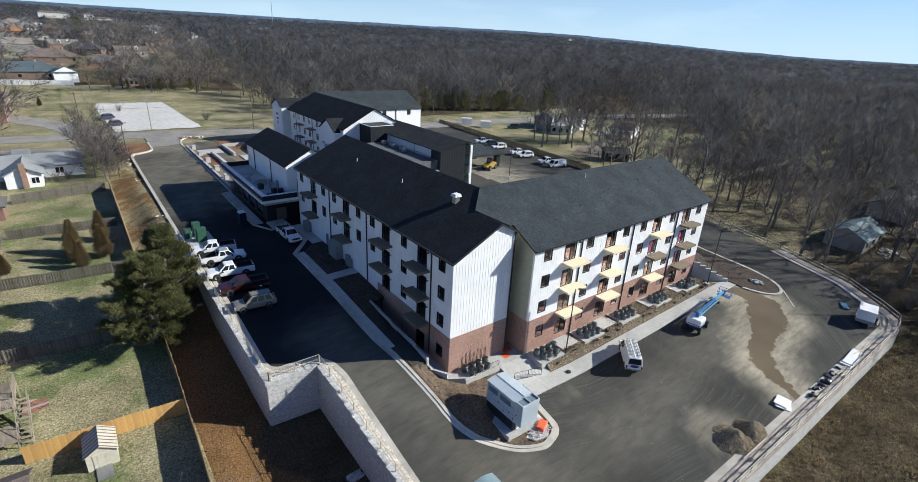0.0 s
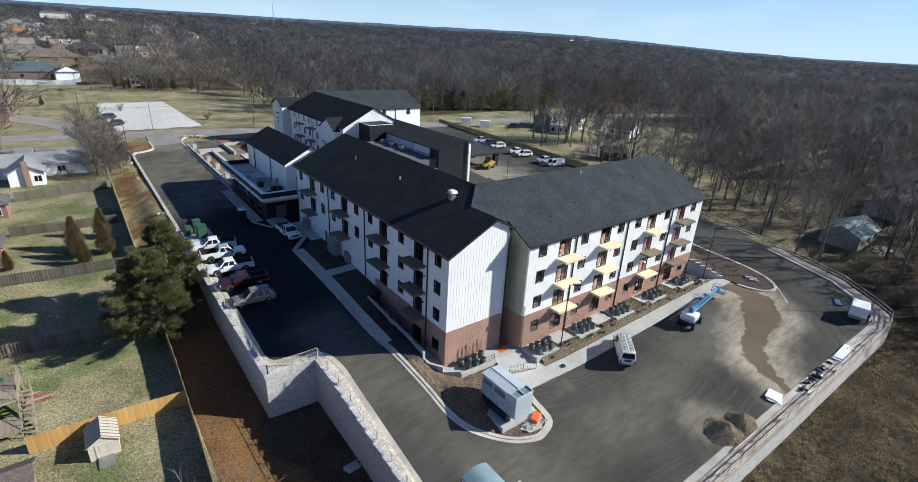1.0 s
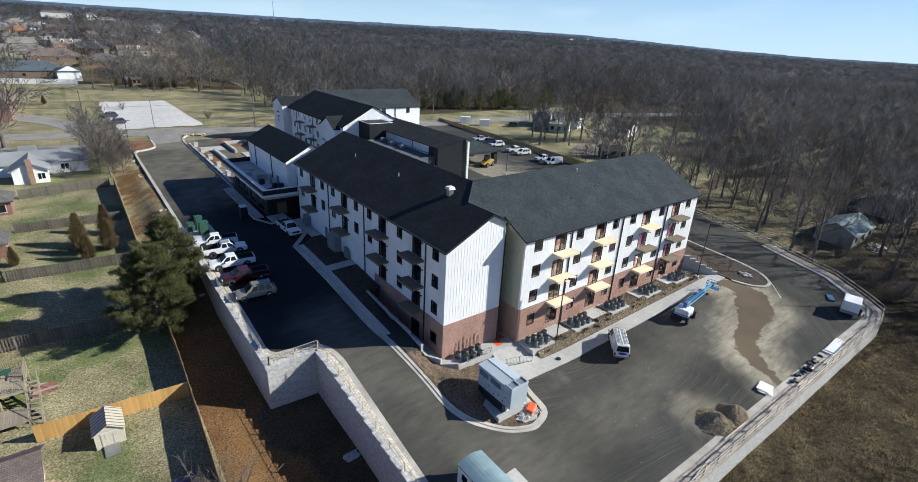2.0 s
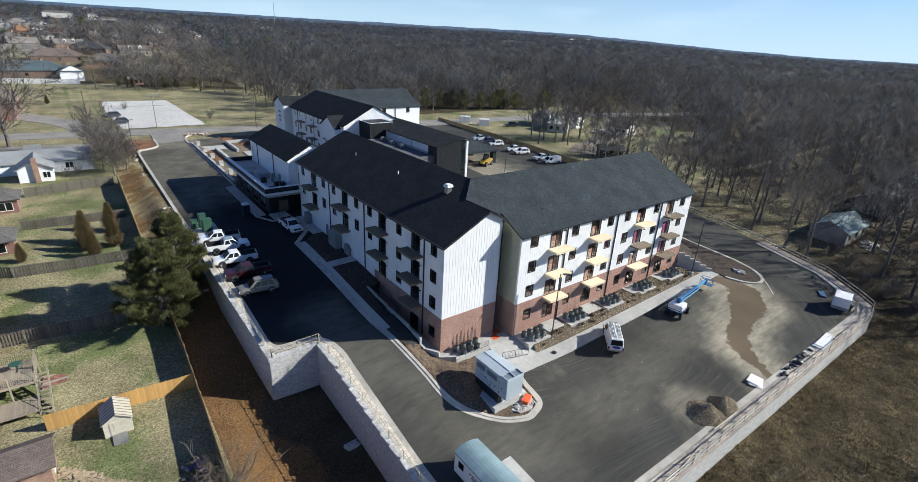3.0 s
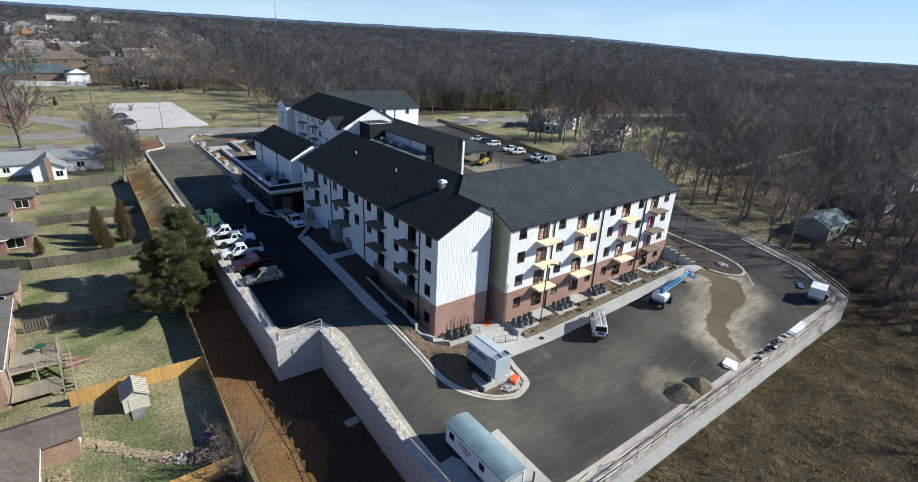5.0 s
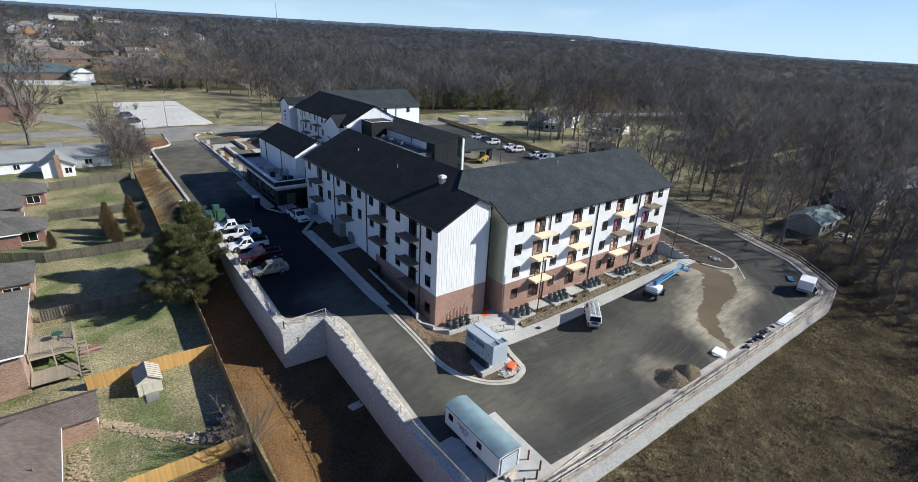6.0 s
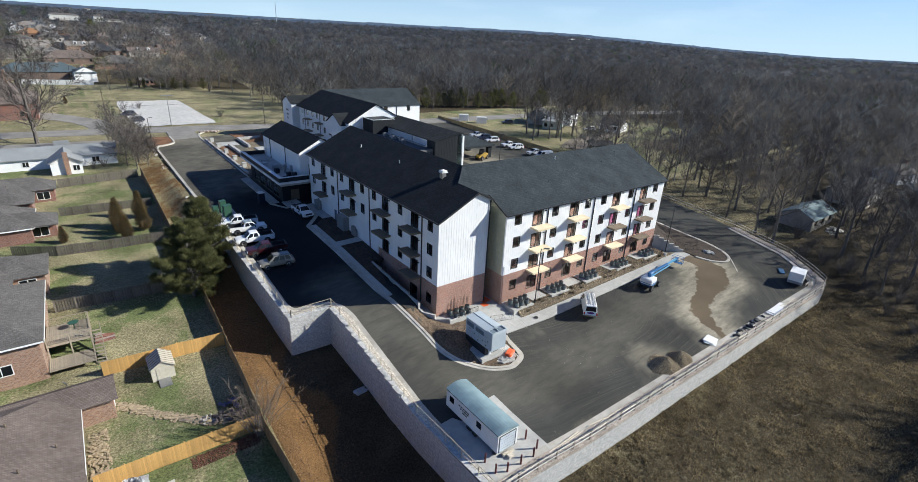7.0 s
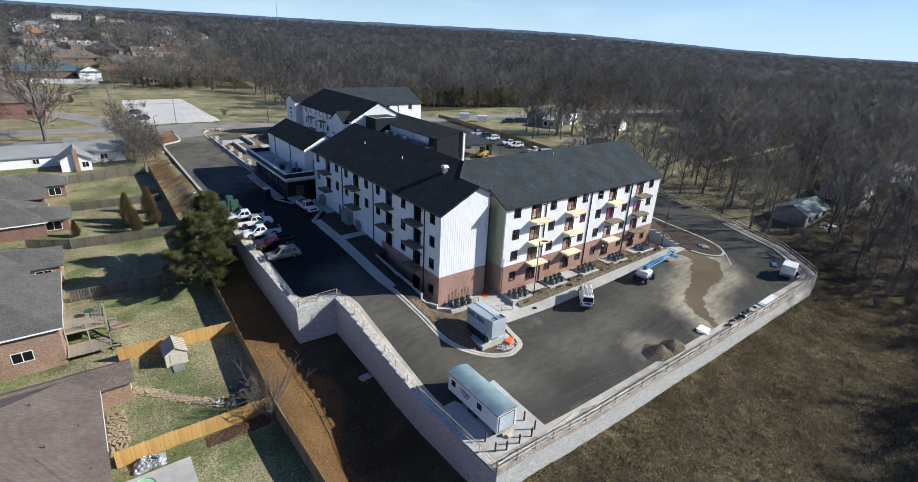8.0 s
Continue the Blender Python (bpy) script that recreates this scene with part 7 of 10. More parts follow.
bm.faces.new((low_[0][0], low_[0][1], low_[1][1], low_[1][0]))
for k in (0, 1):
    bm.faces.new((rows[0][-k], low_[0][k], low_[1][k], rows[1][-k]))
part("roof", bm, mat("pale_metal_roof", (0.25, 0.345, 0.37), (0.19, 0.27, 0.295), 0.8, 0.5, metal=0.15, wide=0.15, wide_scale=0.6), trailer, "pale blue-grey arched metal roof")
bm = bmesh.new()
bx(bm, TX0 - 0.05, TX0 - 0.005, TY0, TY1, 0.6, 0.7)
part("gutter", bm, P_green, trailer, "dark green roof edge")
for y0, y1 in ((19.6, 20.3), (15.2, 15.9)):
    bm = bmesh.new()
    bx(bm, TX0 - 0.03, TX0, y0, y1, -0.5, 0.2)
    part("window", bm, M_car_glass, trailer)
bm = bmesh.new()
bx(bm, TX0 + 0.25, TX1 - 0.35, TY0 - 0.03, TY0 - 0.004, -1.4, 0.45)
part("rear_door", bm, mat("blue_grey_shutter", (0.52, 0.57, 0.62), (0.45, 0.5, 0.55), 2, 0.5), trailer, "pale roll-up door")
bm = bmesh.new()
for xa, xb, za, zb in ((TX0 + 0.18, TX0 + 0.25, -1.4, 0.52), (TX1 - 0.35, TX1 - 0.28, -1.4, 0.52), (TX0 + 0.25, TX1 - 0.35, 0.45, 0.52)):
    bx(bm, xa, xb, TY0 - 0.05, TY0 - 0.004, za, zb)
for k in range(5):
    bx(bm, TX0 + 0.25, TX1 - 0.35, TY0 - 0.036, TY0 - 0.03, -1.1 + 0.31 * k, -1.085 + 0.31 * k)
part("door_frame", bm, M_black, trailer, "dark door frame and joints")
for k, (a, b) in enumerate(((17.1, 18.9), (17.2, 18.6), (17.4, 18.2))):
    for j in range(5):
        bm = bmesh.new()
        y = a + (b - a) * j / 5
        bx(bm, TX0 - 0.012, TX0 - 0.003, y, y + (b - a) / 5 * 0.75, -0.05 - 0.28 * k, 0.1 - 0.28 * k)
        part("lettering", bm, M_black, trailer, "small dark lettering")
for y in (16.2, 17.1):
    for x in (TX0 + 0.3, TX1 - 0.05):
        bm = bmesh.new()
        tube(bm, (x - 0.25, y, -1.75), (x, y, -1.75), 0.36, n=14)
        part("wheel", bm, M_rubber, trailer)
bm = bmesh.new()
bx(bm, TX0 + 0.2, TX1 - 0.2, TY0 + 0.1, TY1 - 0.1, -1.62, -1.46)
tube(bm, (19.4, 20.8, -1.55), (19.4, 22.1, -1.55), 0.07, n=6)
tube(bm, (19.4, 21.9, -2.1), (19.4, 21.9, -1.3), 0.05, n=6)
for x in (TX0 + 0.3, TX1 - 0.3):
    bx(bm, x - 0.15, x + 0.15, 13.2, 13.5, -2.15, -1.6)
part("frame", bm, M_black, trailer)
bm = bmesh.new()
bx(bm, 19.2, 19.8, 12.0, 12.4, -2.1, -1.8)
bx(bm, 18.9, 20.2, 12.5, 12.72, -2.12, -1.75)
solid("timber_step", bm, M_oldwood, "small pale timber step at the trailer door", "step")
M_bollard = mat("dark_red_bollard", (0.13, 0.025, 0.022), (0.09, 0.02, 0.018), 5, 0.55)
for i, (x, y) in enumerate(((17.1, 13.1), (17.1, 11.6), (18.1, 11.1), (19.7, 11.0), (21.3, 10.95), (22.3, 11.5), (22.25, 13.0))):
    bm = bmesh.new()
    tube(bm, (0, 0, -0.2), (0, 0, 1.05), 0.09, n=12)
    bmesh.ops.create_uvsphere(bm, u_segments=12, v_segments=6, radius=0.09, matrix=Matrix.Translation((0, 0, 1.05)))
    ob = solid("bollard", bm, M_bollard, "dark red steel bollard on the pad", "bollard", group="bollards", smooth=False)
    ob.matrix_basis = pose(x, y, site(x, y) + 0.08)

# white box trailer at the east corner, scrap beside it
box = thing("box_trailer", "small white enclosed cargo trailer with a grey lower band", "trailer")
bm = bmesh.new()
bx(bm, -1.7, 1.7, -1.15, 1.15, 0.6, 2.5)
part("body", bm, M_trim_white, box, bevel=0.05)
bm = bmesh.new()
bx(bm, -1.71, 1.71, -1.16, 1.16, 0.45, 0.95)
part("band", bm, mat("grey_band", (0.25, 0.26, 0.28), (0.2, 0.21, 0.23), 3, 0.5), box)
for y in (-1.2, 1.2):
    wheel(box, 0.1, y, 0.33, 0.2)
bm = bmesh.new()
tube(bm, (-1.7, 0, 0.5), (-2.8, 0, 0.5), 0.05, n=6)
part("tow_bar", bm, M_black, box)
box.matrix_basis = pose(82.4, 11.5, site(82.4, 11.5), 0, 0, 12) @ Matrix.Diagonal((0.9, 0.9, 0.9, 1))
bm = bmesh.new()
bx(bm, -1.0, 1.0, -0.4, 0.4, 0.02, 0.2, pose(84.9, 14.6, site(85, 14.6), 0, 0, 30))
solid("blue_tarp", bm, mat("blue_sheet", (0.05, 0.13, 0.24), (0.04, 0.1, 0.19), 3, 0.5), "blue sheet lying on the asphalt", "tarpaulin")
lumber(86.3, 11.6, site(86, 11.6) + 0.05, 14, 3.6, "heap of scrap timber in the corner", M_oldwood, 0.8, 40)
lumber(84.6, 10.0, site(84.6, 10) + 0.05, 10, 4.0, "pale scrap boards in the corner", M_oldwood, 0.6, 10)

# portable toilet and green utility boxes on the drive
loo = thing("portable_toilet", "dark portable toilet with a white roof", "portable toilet")
bm = bmesh.new()
bx(bm, -0.55, 0.55, -0.55, 0.55, 0, 2.1)
part("cabin", bm, P_dark, loo, bevel=0.03)
bm = bmesh.new()
bx(bm, -0.58, 0.58, -0.58, 0.58, 2.1, 2.22)
bx(bm, -0.45, 0.45, -0.45, 0.45, 2.22, 2.36)
part("roof", bm, M_trim_white, loo, "white domed roof", bevel=0.04)
bm = bmesh.new()
bx(bm, -0.57, -0.55, -0.4, 0.4, 0.12, 1.95)
part("door", bm, P_dark, loo)
loo.matrix_basis = pose(18.3, 82.4, site(18, 82) + 0.02, 0, 0, 6)
for x, y, sx, sy, h in ((9.7, 80.7, 0.9, 0.8, 1.5), (11.0, 80.9, 1.0, 1.0, 2.2), (11.2, 78.6, 1.3, 1.1, 2.0)):
    ub = thing("utility_box", "dark green steel utility cabinet on a slab", "utility box", group="utility boxes")
    bm = bmesh.new()
    bx(bm, -sx / 2, sx / 2, -sy / 2, sy / 2, 0, h)
    part("cabinet", bm, P_green, ub, bevel=0.03)
    bm = bmesh.new()
    bx(bm, -sx / 2 - 0.03, sx / 2 + 0.03, -sy / 2 - 0.03, sy / 2 + 0.03, h, h + 0.06)
    part("lid", bm, P_green, ub)
    ub.matrix_basis = pose(x, y, site(x, y) + 0.1, 0, 0, 4)
# electric meters and service cabinet by the west wall
mb = thing("meter_cabinet", "grey electrical switch cabinets against the wall", "electrical cabinet")
for x0, y0, y1, h in ((25.3, 60.9, 63.6, 2.3), (25.9, 58.2, 59.2, 1.6), (25.9, 57.8, 58.15, 1.3)):
    bm = bmesh.new()
    bx(bm, x0, 26.36, y0, y1, site(24, y0) + 0.1, site(24, y0) + 0.1 + h)
    part("cabinet", bm, mat("cabinet_grey", (0.22, 0.23, 0.235), (0.18, 0.19, 0.195), 3, 0.5), mb, bevel=0.02)
mb2 = bmesh.new()
bx(mb2, 25.6, 26.36, 72.6, 74.2, site(24, 73) + 0.15, site(24, 73) + 1.9)
solid("gas_meter_bank", mb2, bpy.data.materials["cabinet_grey"], "grey meter bank by the service doors", "meter", bevel=0.03)
# units and bundles on the lobby terrace
for i, (x, y, sx, sy, h, mm) in enumerate(((22.4, 84.5, 0.8, 0.8, 0.9, M_black), (23.6, 81.2, 0.7, 0.7, 0.8, M_black), (24.5, 80.6, 0.7, 0.7, 0.8, M_black), (23.3, 87.0, 1.6, 1.3, 1.1, M_steel), (22.0, 91.0, 1.2, 1.0, 0.7, M_steel), (23.9, 84.2, 0.4, 0.4, 1.6, M_steel), (24.6, 82.5, 0.4, 0.4, 1.7, M_steel), (23.0, 94.0, 1.4, 0.8, 0.6, M_concrete), (22.3, 79.6, 0.8, 0.5, 0.5, M_black))):
    bm = bmesh.new()
    bx(bm, -sx / 2, sx / 2, -sy / 2, sy / 2, 0, h)
    bx(bm, -sx / 2.6, sx / 2.6, -sy / 2.6, sy / 2.6, h, h + 0.08)
    ob = solid("terrace_unit", bm, mm, "mechanical unit standing on the roof terrace", "air conditioner", group="terrace units", bevel=0.02)
    ob.matrix_basis = pose(x, y, 8.25, 0, 0, random.uniform(-15, 15))

# rear car park
for i, (y, kind) in enumerate(((87.6, "van"), (91.5, "pick"), (100.0, "suv"), (103.8, "pick"), (112.5, "suv"), (117.0, "dark"), (121.5, "pick"))):
    m = parked(98.3 + 0.06 * (y - 87), y, random.uniform(-14, -4))
    if kind == "pick":
        pickup("white pickup parked along the timber fence", P_white, m)
    elif kind == "van":
        suv("white service van with roof gear by the fence", P_white, m, 5.4, True, 2.0)
    else:
        suv("white estate car parked along the fence" if kind == "suv" else "dark blue car parked along the fence", P_white if kind == "suv" else P_dark, m)
pickup("white pickup standing on the east road", P_white, parked(95.5, 50.5, 250))
loader = thing("telehandler", "yellow wheeled loader parked under the canopy", "loader")
bm = bmesh.new()
hull(bm, [(-2.2, 0.8, 0.7, 1.5), (-1.2, 1.0, 0.6, 1.9), (1.0, 1.0, 0.6, 1.6), (2.2, 0.7, 0.7, 1.2)])
part("body", bm, P_yellow, loader)
bm = bmesh.new()
cab(bm, -0.5, -0.3, 0.7, 0.9, 0.6, 0.5, 1.7, 2.9)
part("cab", bm, M_car_glass, loader)
bm = bmesh.new()
bx(bm, 0, 3.6, -0.2, 0.2, -0.2, 0.2, pose(-0.4, 0.7, 1.9, 0, 12, 0))
part("arm", bm, P_yellow, loader)
for x in (-1.4, 1.4):
    for y in (-1.1, 1.1):
        wheel(loader, x, y, 0.62, 0.4)
loader.matrix_basis = pose(82.6, 93.6, site(82, 93), 0, 0, 200)
can = thing("entrance_canopy", "dark hipped entrance canopy on square posts", "canopy")
bm = bmesh.new()
slab(bm, [(66, 94, 6.8), (87.5, 94, 6.8), (82.5, 100, 8.8), (66, 100, 8.8)], 0.5)
slab(bm, [(66, 106, 6.8), (66, 100, 8.8), (82.5, 100, 8.8), (87.5, 106, 6.8)], 0.5)
slab(bm, [(87.5, 94, 6.8), (87.5, 106, 6.8), (82.5, 100, 8.8)], 0.5)
part("roof", bm, M_roofx, can)
for x, y in ((86.3, 95.2), (86.3, 104.8), (76, 95.2)):
    bm = bmesh.new()
    bx(bm, x - 0.6, x + 0.6, y - 0.6, y + 0.6, 2, 6.4)
    part("post", bm, M_dark, can)

# ---- houses and yards west of the site ----
def hip_roof(bm, x0, x1, y0, y1, z, rise, over=0.45, gable="", thick=0.16):
    """A hipped roof; gable names the ends that stay upright: any of w, e, s, n."""
    x0, x1, y0, y1 = x0 - over, x1 + over, y0 - over, y1 + over
    if x1 - x0 >= y1 - y0:
        h = (y1 - y0) / 2
        a = (x0 + (0 if "w" in gable else h), (y0 + y1) / 2, z + rise)
        b = (x1 - (0 if "e" in gable else h), (y0 + y1) / 2, z + rise)
        slab(bm, [(x0, y0, z), (x1, y0, z), b, a], thick)
        slab(bm, [(x1, y1, z), (x0, y1, z), a, b], thick)
        if "w" not in gable:
            slab(bm, [(x0, y1, z), (x0, y0, z), a], thick)
        if "e" not in gable:
            slab(bm, [(x1, y0, z), (x1, y1, z), b], thick)
    else:
        h = (x1 - x0) / 2
        a = ((x0 + x1) / 2, y0 + (0 if "s" in gable else h), z + rise)
        b = ((x0 + x1) / 2, y1 - (0 if "n" in gable else h), z + rise)
        slab(bm, [(x0, y1, z), (x0, y0, z), a, b], thick)
        slab(bm, [(x1, y0, z), (x1, y1, z), b, a], thick)
        if "s" not in gable:
            slab(bm, [(x0, y0, z), (x1, y0, z), a], thick)
        if "n" not in gable:
            slab(bm, [(x1, y1, z), (x0, y1, z), b], thick)


def gable_fill(bm, axis, at, lo, hi, z, rise, t=0.2):
    """The triangle of wall under a gable."""
    mid = (lo + hi) / 2
    pts = [(lo, z), (hi, z), (mid, z + rise)]
    f = (lambda u, w, d: (at + d, u, w)) if axis == "y" else (lambda u, w, d: (u, at + d, w))
    a = [bm.verts.new(f(u, w, 0)) for u, w in pts]
    b = [bm.verts.new(f(u, w, t)) for u, w in pts]
    bm.faces.new(a)
    bm.faces.new(b[::-1])
    for i in range(3):
        bm.faces.new((a[i], b[i], b[(i + 1) % 3], a[(i + 1) % 3]))


def white_window(parent, w, h, m):
    win = new("window")
    win.parent = parent
    bm = bmesh.new()
    f = 0.08
    bx(bm, -w / 2, -w / 2 + f, -0.06, 0.02, 0, h)
    bx(bm, w / 2 - f, w / 2, -0.06, 0.02, 0, h)
    bx(bm, -0.04, 0.04, -0.06, 0.02, f, h - f)
    bx(bm, -w / 2 + f, w / 2 - f, -0.06, 0.02, 0, f)
    bx(bm, -w / 2 + f, w / 2 - f, -0.06, 0.02, h - f, h)
    part("frame", bm, M_trim_white, win, "white window frame")
    bm = bmesh.new()
    bx(bm, -w / 2 + f, w / 2 - f, -0.02, -0.01, f, h - f)
    part("pane", bm, M_car_glass, win)
    win.matrix_basis = m
    return win


def house_body(parent, x0, x1, y0, y1, zg, ze, wall):
    bm = bmesh.new()
    t = 0.2
    bx(bm, x0, x1, y0, y0 + t, zg, ze)
    bx(bm, x0, x1, y1 - t, y1, zg, ze)
    bx(bm, x0, x0 + t, y0 + t, y1 - t, zg, ze)
    bx(bm, x1 - t, x1, y0 + t, y1 - t, zg, ze)
    part("wall", bm, wall, parent)


def fascia(parent, x0, x1, y0, y1, z, over=0.45):
    bm = bmesh.new()
    ribbon_pts = [(x0 - over, y0 - over), (x1 + over, y0 - over), (x1 + over, y1 + over), (x0 - over, y1 + over)]
    for (ax, ay), (bx_, by) in zip(ribbon_pts, ribbon_pts[1:] + ribbon_pts[:1]):
        bx(bm, min(ax, bx_) - 0.04, max(ax, bx_) + 0.04, min(ay, by) - 0.04, max(ay, by) + 0.04, z - 0.2, z - 0.02)
    part("gutter", bm, M_trim_white, parent, "white gutter")


def roof_pipes(parent, spots):
    for x, y, z in spots:
        bm = bmesh.new()
        tube(bm, (x, y, z - 0.3), (x, y, z + 0.1), 0.06, n=8)
        part("vent_pipe", bm, M_weathered, parent)


EAST_FACE = Matrix.Rotation(radians(90), 4, "Z")
# brown-roofed house at the corner
a = thing("house", "single-storey brick house with a brown shingle hip roof", "house")
house_body(a, -30, -12.7, 22, 43.3, -3.6, -0.42, M_tan_brick)
house_body(a, -16, -9.7, 39.6, 43.3, -3.6, -0.42, M_tan_brick)
bm = bmesh.new()
hip_roof(bm, -30, -12.7, 22, 43.3, -0.42, 3.7)
part("roof", bm, M_brown_roof, a, "brown shingle hip roof")
bm = bmesh.new()
hip_roof(bm, -22, -9.7, 39.6, 43.3, -0.40, 1.25, gable="e")
part("porch_roof", bm, M_brown_roof, a)
bm = bmesh.new()
gable_fill(bm, "y", -9.9, 39.4, 43.5, -0.5, 1.05)
part("porch_gable", bm, M_trim_white, a)
bm = bmesh.new()
slab(bm, [(-21, 21.2, -0.38), (-12.2, 21.2, -0.38), (-12.2, 29.6, -0.38), (-16.8, 29.6, 1.5), (-21, 29.6, 1.5)], 0.16)
part("low_roof", bm, M_brown_roof, a)
fascia(a, -30, -12.7, 22, 43.3, -0.42)
white_window(a, 1.4, 1.4, Matrix.Translation((-9.7, 41.4, -2.4)) @ EAST_FACE)
white_window(a, 1.8, 2.0, Matrix.Translation((-12.7, 37.3, -2.9)) @ EAST_FACE)
roof_pipes(a, [(-15.5, 41.2, 0.6), (-17.2, 37.0, 1.9), (-14.0, 33.6, 0.6), (-16.2, 30.8, 1.5), (-13.4, 27.5, 0.2), (-18.5, 42.0, 0.5)])
dish = thing("satellite_dish", "small grey satellite dish on the roof edge", "satellite dish")
bm = bmesh.new()
bmesh.ops.create_cone(bm, cap_ends=True, segments=14, radius1=0.35, radius2=0.2, depth=0.08, matrix=pose(-13.2, 43.0, 0.55, 60, 0, 120))
part("reflector", bm, M_steel, dish)
bm = bmesh.new()
tube(bm, (-13.2, 43.1, -0.1), (-13.2, 43.05, 0.5), 0.03, n=6)
part("mast", bm, M_steel, dish)
# two-storey brick house with deck
b = thing("house", "two-storey tan brick house with a grey shingle hip roof", "house")
house_body(b, -34, -15.0, 49.9, 61.5, -3.4, 2.4, M_tan_brick)
house_body(b, -30, -15.0, 61.5, 66, -2.4, 2.4, M_tan_brick)
house_body(b, -30, -18.3, 66, 76.6, -2.0, 2.4, M_tan_brick)
house_body(b, -22, -14.7, 69.4, 76.6, -2.0, 2.2, M_tan_brick)
bm = bmesh.new()
hip_roof(bm, -34, -15.0, 49.9, 66, 2.45, 3.6)
part("roof", bm, M_house_roof, b, "grey shingle hip roof")
bm = bmesh.new()
hip_roof(bm, -30, -18.3, 60, 77.0, 2.45, 3.0)
part("back_roof", bm, M_house_roof, b)
bm = bmesh.new()
hip_roof(bm, -24, -14.7, 69.4, 76.6, 2.25, 1.7)
part("wing_roof", bm, M_house_roof, b)
fascia(b, -34, -15.0, 49.9, 66, 2.45)
white_window(b, 1.9, 1.3, Matrix.Translation((-18.6, 49.9, -0.9)))
white_window(b, 1.9, 1.4, Matrix.Translation((-16.6, 69.4, 0.3)))
roof_pipes(b, [(-17.3, 55.5, 3.4), (-20.8, 73.0, 3.9), (-17.0, 73.6, 3.0), (-19, 58.4, 4.3)])
# grey-roofed red-brick houses further along
c = thing("house", "red-brick house with a dark grey hip roof and porch", "house")
house_body(c, -34, -16.4, 88.0, 98.6, -0.6, 2.9, M_red_brick)
house_body(c, -18, -13.3, 89.6, 93.6, -0.4, 2.9, M_red_brick)
bm = bmesh.new()
hip_roof(bm, -34, -16.4, 88.0, 98.6, 3.0, 3.4)
part("roof", bm, M_house_roof, c, "dark grey shingle hip roof")
bm = bmesh.new()
hip_roof(bm, -22, -13.3, 88.6, 94.2, 3.0, 1.7)
part("porch_roof", bm, M_house_roof, c)
fascia(c, -34, -16.4, 88.0, 98.6, 3.0)
white_window(c, 2.2, 1.6, Matrix.Translation((-15.4, 89.6, 0.8)))
roof_pipes(c, [(-18.4, 91.2, 4.4), (-20, 94, 5.2), (-15.5, 92.5, 3.9)])
d = thing("house", "red-brick house with a grey roof beside a small lawn", "house")
house_body(d, -34, -16.4, 100.2, 107, 0.6, 3.9, M_red_brick)
house_body(d, -34, -13.2, 107, 112.6, 1.0, 4.2, M_red_brick)
bm = bmesh.new()
hip_roof(bm, -34, -16.4, 99.9, 112.9, 3.9, 3.6)
part("roof", bm, M_house_roof, d, "grey shingle hip roof")
bm = bmesh.new()
hip_roof(bm, -24, -13.2, 107, 112.6, 4.2, 1.9)
part("wing_roof", bm, M_house_roof, d)
white_window(d, 2.0, 1.5, Matrix.Translation((-14.9, 107, 2.2)))
roof_pipes(d, [(-17.6, 108.4, 5.4), (-19.5, 104.0, 6.2), (-18.4, 103.0, 5.4)])
# long white house
e = thing("house", "long low white house with a pale grey roof and chimney", "house")
house_body(e, -34, -1.0, 131.0, 139.0, 2.2, 5.1, M_white)
house_body(e, -13.6, -8.0, 124.6, 131.0, 1.8, 5.0, M_white)
bm = bmesh.new()
hip_roof(bm, -34, -1.0, 131.0, 139.0, 5.15, 1.9, gable="we")
part("roof", bm, mat("pale_shingle", (0.20, 0.21, 0.215), (0.26, 0.27, 0.275), 5, 0.9, 0.3, 30, wide=0.12), e, "pale grey weathered shingle roof")
bm = bmesh.new()
hip_roof(bm, -13.6, -8.0, 124.6, 136.0, 5.1, 1.75, gable="sn")
part("wing_roof", bm, bpy.data.materials["pale_shingle"], e)
bm = bmesh.new()
gable_fill(bm, "x", 124.6, -13.7, -7.9, 4.95, 1.6)
part("gable", bm, M_white, e)
bm = bmesh.new()
gable_fill(bm, "y", -1.2, 130.8, 139.2, 5.0, 1.85)
part("gable", bm, M_white, e)
bm = bmesh.new()
bx(bm, -11.1, -10.2, 124.0, 124.58, 1.8, 7.4)
part("chimney", bm, M_tan_brick, e, "tan brick chimney breast")
bm = bmesh.new()
bx(bm, -12.5, -9.5, 136.5, 138.0, 5.8, 7.6)
part("roof_box", bm, bpy.data.materials["pale_shingle"], e)
white_window(e, 1.3, 1.3, Matrix.Translation((-9.1, 124.6, 3.2)))
white_window(e, 1.5, 1.3, Matrix.Translation((-5.2, 131.0, 3.4)))
white_window(e, 1.2, 1.2, Matrix.Translation((-18.0, 131.0, 3.4)))


